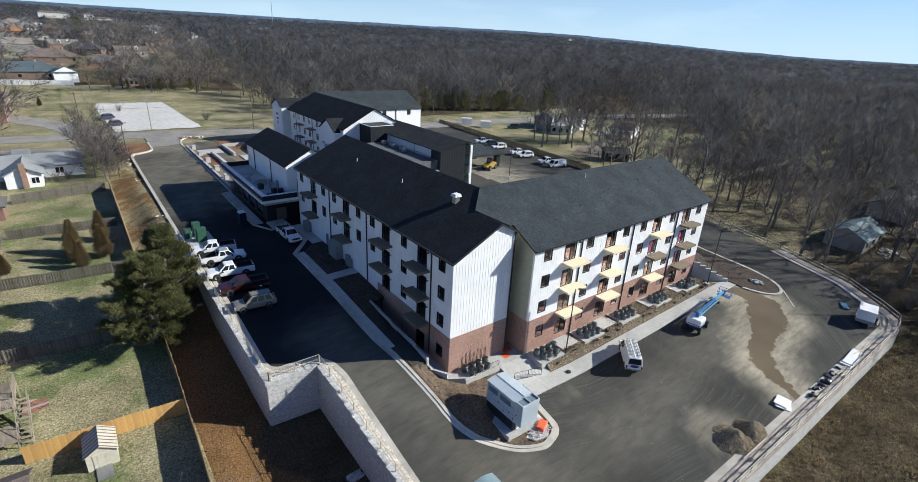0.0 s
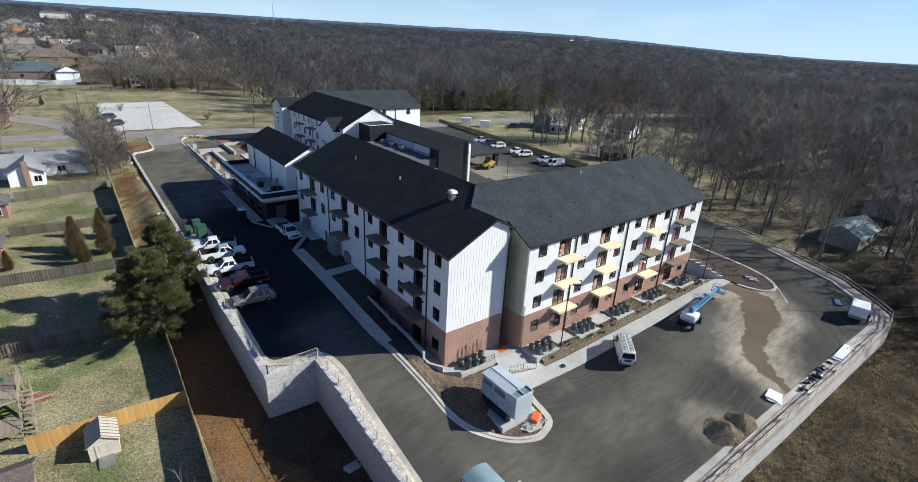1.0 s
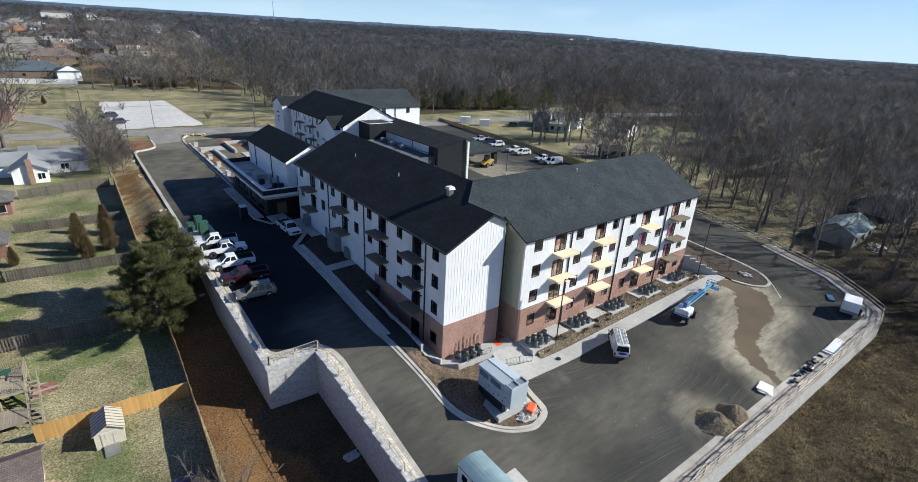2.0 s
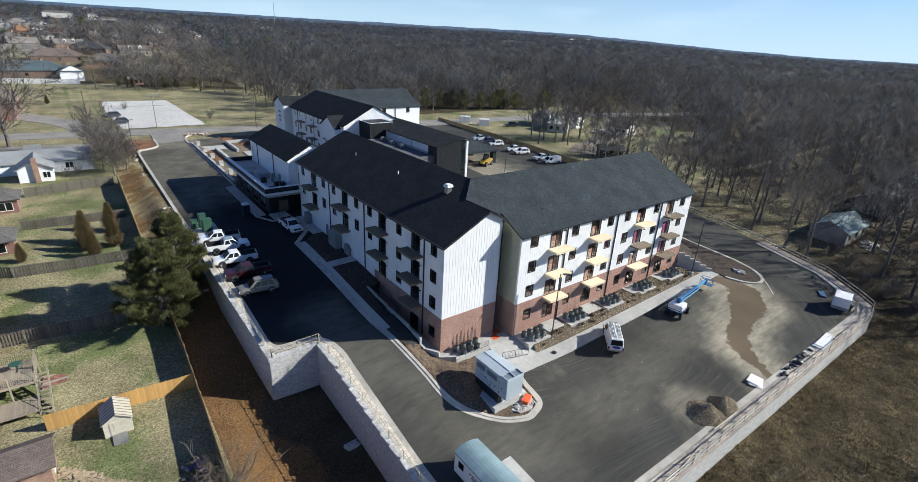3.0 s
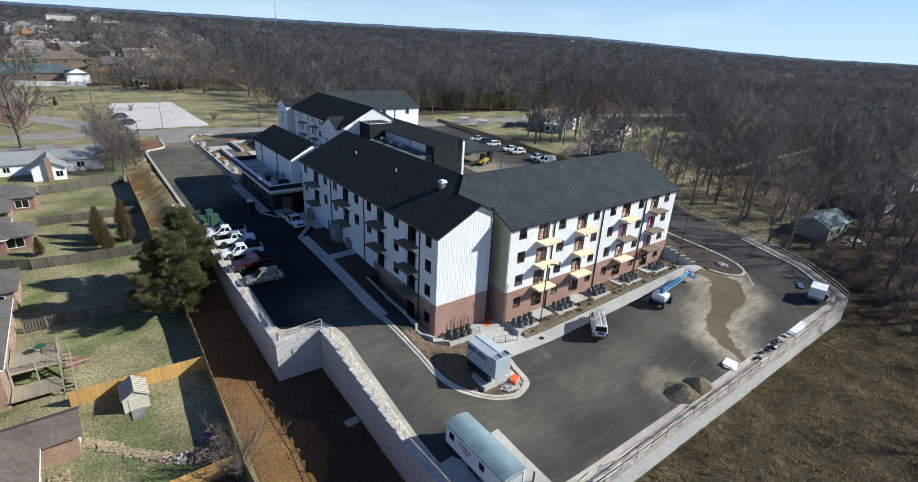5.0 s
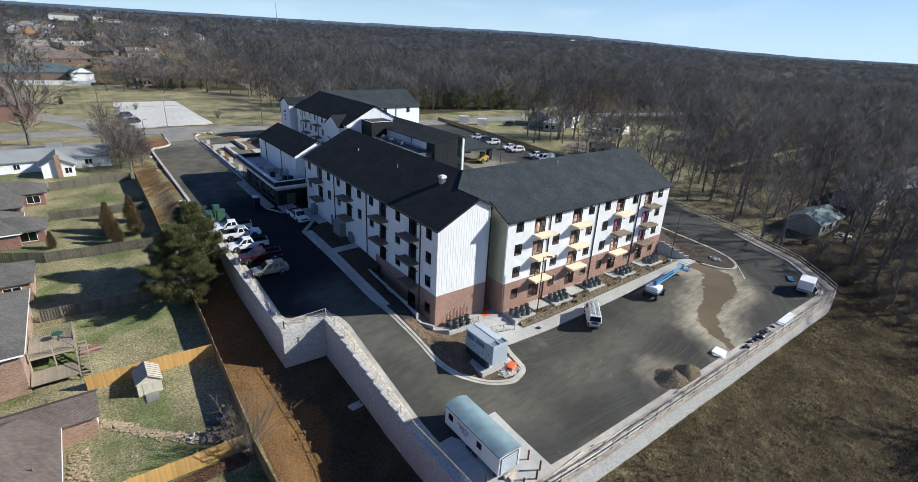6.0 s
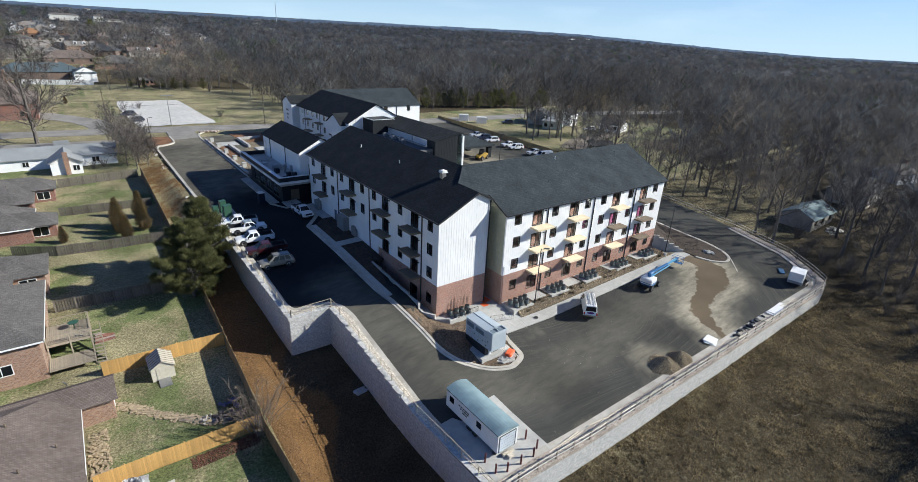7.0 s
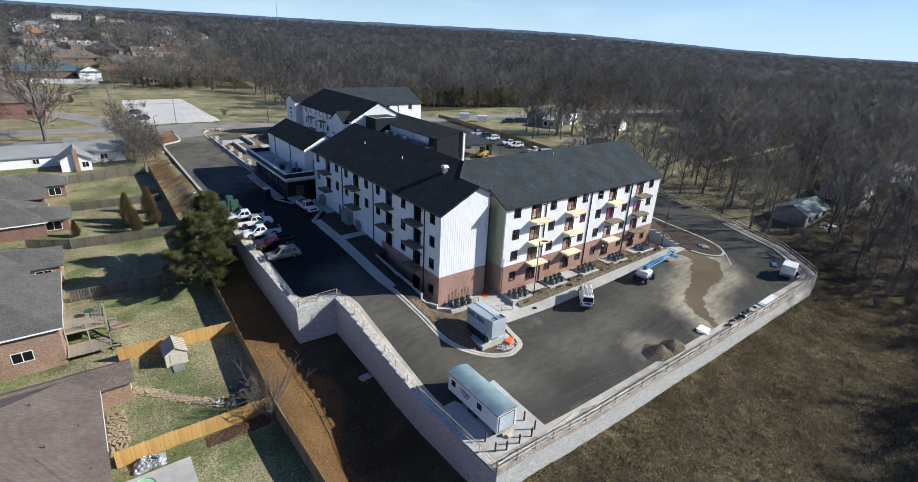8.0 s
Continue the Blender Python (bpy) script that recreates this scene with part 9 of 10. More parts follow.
solid("kerbside_debris", bm, mat("debris", (0.34, 0.22, 0.16), (0.45, 0.4, 0.36), 1.0, 0.9, island=0.5), "timber and red debris beside the road", "debris", kind="stuff")
heap("soil_heap", 33, 110, 4, 3, 1.3, M_soil, "heap of red soil before the north wing", 6.0, lambda x, y: 3.5)
for i, (x, y, c) in enumerate(((5.6, 198.5, P_dark), (6.6, 185, P_dark))):
    ob = suv("dark car parked on the white gravel lot", c, Matrix.Translation((x, y, land(x, y) + 0.14)) @ Matrix.Rotation(radians(20), 4, "Z"))

# flared mouth of the drive, the neighbour's concrete drive, a twin-headed lamp on the lot
bm = bmesh.new()
prism(bm, [(6.5, 143.9), (8.9, 143.9), (10.8, 144.7), (13.0, 146.7), (13.7, 149.5), (13.8, 157), (6.5, 158)], 2.6, 3.45)
solid("verge_soil", bm, M_soil, "bare red soil at the mouth of the drive", "soil", kind="structure")
bm = bmesh.new()
ribbon(bm, fine_line([(8.75, 140), (9.2, 143.4), (11.0, 144.4), (13.3, 146.4), (14.05, 149.5), (14.1, 157.5)]), 0.5, lambda x, y: 3.55, 0.6)
ribbon(bm, [(21.4, 150), (21.6, 154), (22.4, 158), (24.4, 161)], 0.45, lambda x, y: 3.55, 0.6)
solid("kerb_mouth", bm, M_kerb, "curved concrete kerb at the mouth of the drive", "kerb", kind="structure")
bm = bmesh.new()
ribbon(bm, along([(17.9, 151.2), (18.2, 166)], 2), 7.6, lambda x, y: max(land(x, y) + 0.09, 3.42), 0.4)
solid("drive_mouth", bm, M_road, "dusty asphalt apron where the drive meets the road", "drive", kind="structure")
bm = bmesh.new()
ribbon(bm, along([(-34, 222), (-16, 209), (-5, 194), (-1.0, 184), (0.5, 172)], 3), 8.5, lambda x, y: land(x, y) + 0.07, 0.3)
solid("neighbour_drive", bm, M_road, "pale concrete drive curving up to the brick house", "drive", kind="structure")
lot_lamp = thing("street_lamp", "tall grey twin-headed lamp on the white gravel lot", "lamp post", group="lamp posts")
bm = bmesh.new()
tube(bm, (0, 0, -0.3), (0, 0, 9.6), 0.12, 0.07, n=8)
part("pole", bm, M_steel, lot_lamp)
for s in (-1, 1):
    bm = bmesh.new()
    bx(bm, min(s * 0.1, s * 1.7), max(s * 0.1, s * 1.7), -0.15, 0.15, 9.5, 9.66)
    part("head", bm, M_steel, lot_lamp)
lot_lamp.matrix_basis = pose(17.7, 176.4, land(17.7, 176.4))

# utility poles with wires
for i, (x, y) in enumerate(((45.4, 168), (98, 150.5), (150, 146), (-30, 170), (0.8, 183))):
    up = thing("utility_pole", "tall weathered timber utility pole by the road", "utility pole", group="utility poles")
    bm = bmesh.new()
    tube(bm, (0, 0, -0.5), (0, 0, 11.0), 0.16, 0.11, n=8)
    part("pole", bm, M_weathered, up)
    bm = bmesh.new()
    bx(bm, -1.1, 1.1, -0.06, 0.06, 10.2, 10.35)
    part("crossarm", bm, M_weathered, up)
    up.matrix_basis = pose(x, y, land(x, y), 0, 0, 100)
bm = bmesh.new()
POLES = [(-30, 170), (45.4, 168), (98, 150.5), (150, 146), (240, 135)]
for (x0, y0), (x1, y1) in zip(POLES, POLES[1:]):
    for off in (-0.9, 0.9, 0.0):
        pts = [Vector((x0 + (x1 - x0) * i / 8, y0 + (y1 - y0) * i / 8 + off, 13.6 - (1.6 if off == 0 else 0) - 1.0 * (1 - (2 * i / 8 - 1) ** 2))) for i in range(9)]
        for p, q in zip(pts, pts[1:]):
            tube(bm, p, q, 0.025, n=3, caps=False)
solid("overhead_wires", bm, M_black, "sagging overhead wires between the poles", "wires", kind="stuff")


# ---- bare winter trees ----
class Acc:
    """Collects triangles and quads as plain lists."""
    def __init__(self):
        self.v, self.f = [], []

    def limb(self, pts, radii, n):
        base = len(self.v)
        for i, p in enumerate(pts):
            d = (pts[min(i + 1, len(pts) - 1)] - pts[max(i - 1, 0)]).normalized()
            u = d.orthogonal().normalized()
            w = d.cross(u)
            for k in range(n):
                t = 2 * math.pi * k / n
                self.v.append(tuple(p + (u * math.cos(t) + w * math.sin(t)) * radii[i]))
        for i in range(len(pts) - 1):
            for k in range(n):
                a, b = base + i * n + k, base + i * n + (k + 1) % n
                self.f.append((a, b, b + n, a + n))

    def spike(self, p, q, r):
        """A three-sided twig that runs out to a point."""
        d = (q - p).normalized()
        u = d.orthogonal().normalized() * r
        w = d.cross(u)
        b = len(self.v)
        self.v += [tuple(p + u), tuple(p - u * 0.5 + w * 0.87), tuple(p - u * 0.5 - w * 0.87), tuple(q)]
        self.f += [(b, b + 1, b + 3), (b + 1, b + 2, b + 3), (b + 2, b, b + 3)]

    def blade(self, p, q, r, side):
        b = len(self.v)
        self.v += [tuple(p + side * r), tuple(p - side * r), tuple(q)]
        self.f.append((b, b + 1, b + 2))

    def mesh(self, name, material):
        me = bpy.data.meshes.new(name)
        me.from_pydata(self.v, [], self.f)
        me.materials.append(material)
        return me


def rnd_dir(rng, d, spread_):
    o = Vector((rng.gauss(0, 1), rng.gauss(0, 1), rng.gauss(0, 1))).normalized()
    return (d + o * spread_).normalized()


def bare_tree(seed, h, limbs=8, forks=6, subs=5, twigs=4, thin=1.0, low=0.28, reach=1.0, twig=1.35):
    """Trunk mesh and crown mesh of a leafless tree of height h."""
    rng = random.Random(seed)
    trunk, crown = Acc(), Acc()
    r0 = h * 0.017 * thin
    lean = Vector((rng.uniform(-0.06, 0.06), rng.uniform(-0.06, 0.06), 1))
    pts = [Vector((0, 0, -0.4))]
    for i in range(1, 7):
        pts.append(Vector((lean.x * h * 0.12 * i + rng.uniform(-0.1, 0.1), lean.y * h * 0.12 * i + rng.uniform(-0.1, 0.1), h * 0.125 * i)))
    rad = [r0 * 1.25, r0, r0 * 0.9, r0 * 0.75, r0 * 0.58, r0 * 0.4, r0 * 0.22]
    trunk.limb(pts, rad, 7)

    def curve(p, d, ln, k, lift):
        out = [p]
        for i in range(k):
            d = (rnd_dir(rng, d, 0.22) + Vector((0, 0, lift))).normalized()
            out.append(out[-1] + d * ln / k)
        return out
    for i in range(limbs):
        f = low + (0.98 - low) * (i + rng.random() * 0.6) / limbs
        idx = f * 6
        p = pts[min(5, int(idx))].lerp(pts[min(6, int(idx) + 1)], idx - int(idx))
        a = i * 2.4 + rng.uniform(-0.4, 0.4)
        up = 0.45 + 0.6 * f
        d = Vector((math.cos(a), math.sin(a), up / reach ** 1.5)).normalized()
        ln = h * (0.42 - 0.16 * f) * rng.uniform(0.85, 1.15) * reach
        lp = curve(p, d, ln, 4, 0.12)
        rr = r0 * (0.5 - 0.22 * f)
        crown.limb(lp, [rr, rr * 0.75, rr * 0.5, rr * 0.32, rr * 0.14], 4)
        for j in range(forks):
            g = 0.25 + 0.75 * (j + rng.random() * 0.7) / forks
            q = lp[min(3, int(g * 4))].lerp(lp[min(4, int(g * 4) + 1)], g * 4 - int(g * 4))
            d2 = rnd_dir(rng, (lp[min(4, int(g * 4) + 1)] - lp[min(3, int(g * 4))]).normalized() + Vector((0, 0, 0.15)), 0.75)
            l2 = ln * rng.uniform(0.32, 0.5)
            bp = curve(q, d2, l2, 3, 0.1)
            r2 = rr * 0.3
            crown.limb(bp, [r2, r2 * 0.7, r2 * 0.45, r2 * 0.2], 3)
            for k in range(subs):
                e = 0.2 + 0.8 * (k + rng.random()) / subs
                s = bp[min(2, int(e * 3))].lerp(bp[min(3, int(e * 3) + 1)], e * 3 - int(e * 3))
                d3 = rnd_dir(rng, (bp[-1] - bp[0]).normalized() + Vector((0, 0, 0.1)), 0.8)
                l3 = l2 * rng.uniform(0.35, 0.6)
                t = s + d3 * l3
                crown.spike(s, t, min(r2 * 0.42, 0.02) + 0.016 * twig)
                for _ in range(twigs):
                    w = s.lerp(t, rng.uniform(0.25, 0.9))
                    crown.spike(w, w + rnd_dir(rng, d3, 0.8) * l3 * rng.uniform(0.4, 0.75), 0.026 * twig)
    return trunk, crown


M_bark = mat("bark", (0.165, 0.148, 0.130), (0.088, 0.078, 0.069), 3, 0.95, 0.6, 14, stretch=(3, 3, 0.6), own=0.25)
M_twig = mat("twigs", (0.158, 0.138, 0.121), (0.098, 0.085, 0.076), 2, 0.95, own=0.25, wide=0.15)
M_pale_twig = mat("pale_twigs", (0.27, 0.25, 0.225), (0.19, 0.17, 0.15), 2, 0.95, own=0.15)
variants = []
for s, (h, limbs, forks, subs, twigs) in enumerate(((15, 9, 7, 5, 3), (17, 10, 7, 5, 3), (13, 8, 7, 6, 3), (19, 10, 7, 5, 3), (14, 9, 6, 6, 3))):
    t, c = bare_tree(20 + s, h, limbs, forks, subs, twigs)
    variants.append((t.mesh("trunk", M_bark), c.mesh("crown", M_twig), c.mesh("crown", M_pale_twig)))
t, c = bare_tree(77, 15, 18, 9, 6, 4, low=0.14, reach=1.3, twig=1.2)
WIDE = len(variants)
variants.append((t.mesh("trunk", M_bark), c.mesh("crown", M_twig), c.mesh("crown", M_pale_twig)))


def tree(x, y, k, scale=1.0, pale=False, z=None, label="tall leafless winter tree with grey-brown branches", group="bare trees"):
    t, c, p = variants[k if k == WIDE else k % WIDE]
    ob = thing("tree", label, "tree", group=group)
    share("trunk", t, ob)
    share("crown", p if pale else c, ob)
    ob.matrix_basis = pose(x, y, terrain(x, y) if z is None else z, 0, 0, (x * 37 + y * 91) % 360) @ Matrix.Diagonal((scale, scale, scale * random.uniform(0.92, 1.08), 1))
    return ob


NEAR = [(110.7, 48), (116.5, 45), (103.4, 27), (101.2, 22.5), (134, 53), (161, 61), (164, 38.6), (94.5, 2.6), (97.0, -2), (100.5, 6.5), (122.7, 5), (128, 122), (128, 116), (128, 110.4),
        (129.5, 106), (140, 110), (146, 107.7), (166, 103.6), (151.7, 83), (140.5, 66.5), (128, 54.5), (106, 56), (109, 64), (112, 71), (118, 78), (121, 66), (126, 88), (133, 78),
        (114, 55), (122, 50), (127, 43), (137, 42), (146, 50), (150, 67), (158, 75), (107, 35), (113, 36), (119, 31), (106, 12), (112, 8), (109, -2), (118, -6),
        (128, -3), (131, 8), (138, 15), (143, 3), (150, 12), (136, 30), (147, 31), (155, 25), (160, 50), (172, 85), (178, 97), (104, 1), (116, 16), (126, 18)]
# unseen trees beyond the field, added so that their shade falls on it
NEAR += [(66, -27), (73, -25), (80, -23), (92, -24), (101, -19), (84, -29), (110, -14), (98, -31), (88, -36), (76, -33)]
for i, (x, y) in enumerate(NEAR):
    tree(x, y, i, random.uniform(0.75, 1.1), pale=i in (17, 18, 19) or i % 9 == 4)
for i, (x, y, s) in enumerate(((-16.6, 160, 1.7), (1.7, 141, 0.62), (3.4, 133, 0.55), (0.6, 127, 0.55), (4.8, 126, 0.42), (-33, 163, 1.1), (2.6, 137, 0.72), (1.0, 146, 0.75), (3.2, 129.5, 0.6), (2.2, 123.5, 0.5))):
    tree(x, y, WIDE, s, label="leafless tree standing by the road verge" if i == 0 else "dense leafless shrubby tree on the bank")
for i, (x, y, s) in enumerate(((7.9, 268, 0.9), (20, 275, 0.95), (36, 262, 0.8), (47, 258, 0.85), (56, 252, 0.9), (64, 246, 0.95), (62, 224, 0.85), (66, 205, 0.95), (72, 196, 0.9), (60, 236, 0.8), (76, 212, 0.95), (70, 225, 0.9), (50, 268, 1.0), (28, 270, 0.8),
                               (84, 190, 0.95), (94, 186, 0.9), (80, 201, 1.0), (104, 182, 0.9), (114, 178, 0.8), (126, 182, 0.8))):
    tree(x, y, i, s, label="leafless lawn tree at the wood's edge")

# bare multi-stemmed shrub by the yard fence, and hedge shrubs
rng = random.Random(8)
sh = Acc()
for k in range(26):
    a, b = rng.uniform(0, 6.28), rng.uniform(0.2, 0.75)
    d = Vector((math.cos(a) * b, math.sin(a) * b, 1)).normalized()
    ln = rng.uniform(2.0, 3.6)
    p0 = Vector((rng.uniform(-0.4, 0.4), rng.uniform(-0.4, 0.4), -0.1))
    pts = [p0, p0 + d * ln * 0.5, p0 + (d + Vector((rng.uniform(-0.2, 0.2), rng.uniform(-0.2, 0.2), 0))) * ln]
    sh.limb(pts, [0.03, 0.02, 0.006], 3)
    for j in range(26):
        s = pts[0].lerp(pts[2], rng.uniform(0.25, 1))
        sh.spike(s, s + rnd_dir(rng, d, 0.9) * rng.uniform(0.4, 1.0), 0.008)
shrub_mesh = sh.mesh("stems", M_twig)
ob = new("bare_shrub", sh.mesh("stems", mat("tan_stems", (0.25, 0.195, 0.145), (0.16, 0.125, 0.095), 2, 0.9)))
tagged(ob, "wide bare many-stemmed shrub beside the cedar fence", "shrub", group="bare shrubs")
ob.matrix_basis = pose(1.5, 29.8, land(1.5, 29.8), 0, 0, 20) @ Matrix.Diagonal((1.9, 1.9, 1.9, 1))
for x, y, s, lab in ((-6.0, 127.6, 0.7, "round bare shrub by the white house"), (-4.0, 128.2, 0.7, "round bare shrub by the white house"), (13, 215, 1.0, "bare shrub on the lawn"), (36, 190, 1.1, "bare shrub on the lawn"), (104, 24.5, 1.0, "tangled bare brush by the east road"), (108, 20.5, 1.3, "tangled bare brush by the shed"), (105.5, 17, 1.1, "tangled bare brush by the shed"), (98, 0.5, 1.2, "tangled bare brush at the wall's end"), (102, -4, 1.3, "tangled bare brush at the field edge"), *((x, y, s, "low dark bramble tangle on the dry field") for x, y, s in ((88, 0, 0.8), (91, 3, 0.9), (85, -4, 0.7), (80, -6, 0.6), (93, -3, 0.9), (95, 5, 0.9), (90, -6, 0.8), (83, -9, 0.7), (97, 9, 1.0), (100, 13, 1.0), (87, -11, 0.8), (76, -9, 0.5), (98, 16, 1.0), (101, 9, 1.1), (94, 0, 0.8)))):
    ob = new("bare_shrub", shrub_mesh)
    tagged(ob, lab, "shrub", group="bare shrubs")
    ob.matrix_basis = pose(x, y, terrain(x, y), 0, 0, x * 50) @ Matrix.Diagonal((s, s, s, 1))


# evergreens
def evergreen(seed, h, r, n, wave=0.3, lobes=4, rag=0.5, per=150, boughs=0):
    """Crown of many small leaf sprays in an uneven tapering outline, on a trunk with limbs."""
    rng = random.Random(seed)
    t, c = Acc(), Acc()
    t.limb([Vector((0, 0, -0.3)), Vector((0, 0, h * 0.5)), Vector((0.1, 0, h * 0.96))], [r * 0.075, r * 0.045, 0.02], 7)
    tips = []
    # heavy boughs, each ending in its own ragged fan of sprays
    for b in range(boughs):
        z = (b + rng.random()) / boughs * 0.93 + 0.03
        a = b * 2.4 + rng.uniform(-0.5, 0.5)
        prof = (1 - z) ** 0.7 * (0.6 + 0.4 * min(1, z / 0.15)) + 0.05
        reach = r * prof * rng.uniform(0.68, 1.28)
        p = Vector((0, 0, z * h * 0.93))
        out = Vector((math.cos(a), math.sin(a), rng.uniform(0.1, 0.5)))
        across = Vector((-math.sin(a), math.cos(a), 0))
        q = p + out * reach
        t.limb([p, p.lerp(q, 0.5) - Vector((0, 0, 0.1)), q], [0.07, 0.04, 0.012], 4)
        for k in range(n // per // boughs):
            f = rng.uniform(0.3, 0.85)
            s = p.lerp(q, f)
            w = rng.gauss(0, 0.2) * reach * (1.1 - 0.5 * f)
            e = s + out * reach * rng.uniform(0.12, 0.3) + across * w + Vector((0, 0, rng.uniform(0.0, 0.14) * reach + 0.15))
            t.limb([s, s.lerp(e, 0.5), e], [0.025, 0.016, 0.006], 3)
            tips.append((s, e))
    for i in range(0 if boughs else n // per):
        z = rng.uniform(0.03, 0.97)
        a = rng.uniform(0, 6.28)
        prof = (1 - z) ** (0.62 if wave > 0.1 else 0.95) * (0.45 + 0.55 * min(1, z / 0.22))
        reach = r * prof * (0.85 + wave * math.sin(a * lobes + seed + z * 7)) * rng.uniform(rag, 1.2)
        p = Vector((0, 0, z * h * 0.97))
        q = p + Vector((math.cos(a) * reach, math.sin(a) * reach, reach * rng.uniform(0.15, 0.6)))
        t.limb([p, p.lerp(q, 0.5) + Vector((0, 0, 0.05)), q], [0.035, 0.022, 0.008], 3)
        tips.append((p, q))
    for p, q in tips:
        for k in range(per):
            f = 1 - abs(rng.gauss(0, 0.42))
            s = p.lerp(q, max(0.12, f)) + Vector((rng.gauss(0, 1), rng.gauss(0, 1), rng.gauss(0, 0.8))) * ((0.028 if boughs else 0.05) * r + 0.04)
            d = rnd_dir(rng, (q - p).normalized() + Vector((0, 0, 0.7)), 0.6)
            side = d.orthogonal().normalized()
            side = (Matrix.Rotation(rng.uniform(0, 6.28), 3, d) @ side)
            ln = rng.uniform(0.12, 0.27) * (0.5 + r / 6)
            c.blade(s, s + d * ln, ln * 0.14, side)
    return t, c


M_cedar = thin(mat("cedar_leaf", (0.165, 0.16, 0.058), (0.070, 0.080, 0.030), 1.2, 0.8, wide=0.3, wide_scale=0.5, island=0.35), 0.35)
M_arbor = mat("bronzed_arborvitae", (0.165, 0.095, 0.036), (0.070, 0.070, 0.026), 0.9, 0.85, wide=0.3, wide_scale=0.6, island=0.3)
for seed, x, y, z, h, r, n, lab in ((1, 1.6, 60.2, -1.7, 12.3, 5.0, 125000, "large dark green cedar with an uneven crown"), (2, 4.6, 66.0, -1.0, 12.9, 4.4, 95000, "tall dark green cedar beside the fence")):
    t, c = evergreen(seed, h, r, n, per=110, boughs=78)
    ob = thing("cedar_tree", lab, "tree", group="cedars")
    share("trunk", t.mesh("trunk", M_bark), ob)
    share("crown", c.mesh("crown", M_cedar), ob)
    ob.matrix_basis = pose(x, y, z)
t, c = evergreen(11, 5.6, 1.9, 20000, 0.08, 2, 0.8, 40)
tm, cm_ = t.mesh("trunk", M_bark), c.mesh("crown", M_arbor)
for x, y, s in ((-4.7, 89.3, 1.0), (-3.9, 83.6, 0.78), (-1.1, 86.2, 0.95), (-1.0, 92.5, 0.95), (-4.6, 86.3, 0.85), (-12.6, 86.0, 0.55), (-9.0, 232, 0.6)):
    ob = thing("arborvitae", "narrow bronzed arborvitae on the lawn", "tree", group="arborvitae")
    share("trunk", tm, ob)
    share("crown", cm_, ob)
    ob.matrix_basis = pose(x, y, land(x, y), 0, 0, x * 70) @ Matrix.Diagonal((s, s, s, 1))
t, c = evergreen(12, 9.0, 4.3, 13000, per=60)
tm, cm_ = t.mesh("trunk", M_bark), c.mesh("crown", M_cedar)
spots_ = [(34, 268, 0.6), (30, 276, 0.55), (22, 274, 0.5), (39, 270, 0.5), (46, 266, 0.65), (17, 279, 0.45), (19, 552, 1.5)]
spots_ += [(111 + 3.6 * k, 195.5 - 0.42 * 3.6 * k * 0.8 + 3.0 * math.sin(2.7 * k), 0.75 + 0.3 * (0.5 + 0.5 * math.sin(5.1 * k))) for k in range(22) if k % 7 != 5]
for i, (x, y, s) in enumerate(spots_):
    ob = thing("cedar_tree", "dark evergreen cedar at the wood's edge", "tree", group="woodland cedars")
    share("trunk", tm, ob)
    share("crown", cm_, ob)
    ob.matrix_basis = pose(x, y, land(x, y), 0, 0, i * 50) @ Matrix.Diagonal((s, s, s, 1))


PLOTS = [(-18, 382), (-19, 427), (-22, 518), (-29, 556), (-14, 554), (4, 416), (14, 401), (-3, 363), (18, 342), (38, 401), (58, 426), (76, 588), (-27, 466), (-11, 491), (31, 485), (-16, 309), (0.5, 300)]


# ---- woods: the mass of trees nobody could count ----
def open_ground(x, y):
    """Lawns, roads, plots and houses that stay clear of the woods."""
    if on_site(x, y, 7) or (x < 101 and y < 160) or (x < 60 + 0.1 * (y - 200) and y < 258):
        return True
    if any(abs(x - a) < 11 and -22 < y - b < 9 for a, b in PLOTS):
        return True
    if 100 < x < 205 and 92 < y < 172 - 0.12 * (x - 100):
        return True
    if y < 185 - 0.13 * (x - 100) and 100 < x < 290 and y > 140 - 0.1 * (x - 200):
        return True
    return False


def light_tree(seed, h, thin, blades=24):
    """A few hundred triangles: trunk, limbs and blades of twigs."""
    rng = random.Random(seed)
    a = Acc()
    a.limb([Vector((0, 0, -0.3)), Vector((rng.uniform(-.4, .4), rng.uniform(-.4, .4), h * 0.45)), Vector((rng.uniform(-.8, .8), rng.uniform(-.8, .8), h * 0.8))], [h * 0.012, h * 0.009, h * 0.003], 3)
    for i in range(8):
        f = 0.25 + 0.08 * i
        p = Vector((0, 0, h * f))
        an = i * 2.4 + rng.random()
        d = Vector((math.cos(an), math.sin(an), 0.55 + 0.7 * f)).normalized()
        q = p + d * h * (0.40 - 0.15 * f)
        a.spike(p, q, h * 0.0065)
        for j in range(blades):
            s = p.lerp(q, rng.uniform(0.3, 1.0))
            e = rnd_dir(rng, d + Vector((0, 0, 0.25)), 0.85)
            side = e.orthogonal().normalized()
            side = Matrix.Rotation(rng.uniform(0, 6.28), 3, e) @ side
            a.blade(s, s + e * h * rng.uniform(0.12, 0.24), 0.075 * thin, side)
    return np.array(a.v), [np.array(f) for f in a.f]


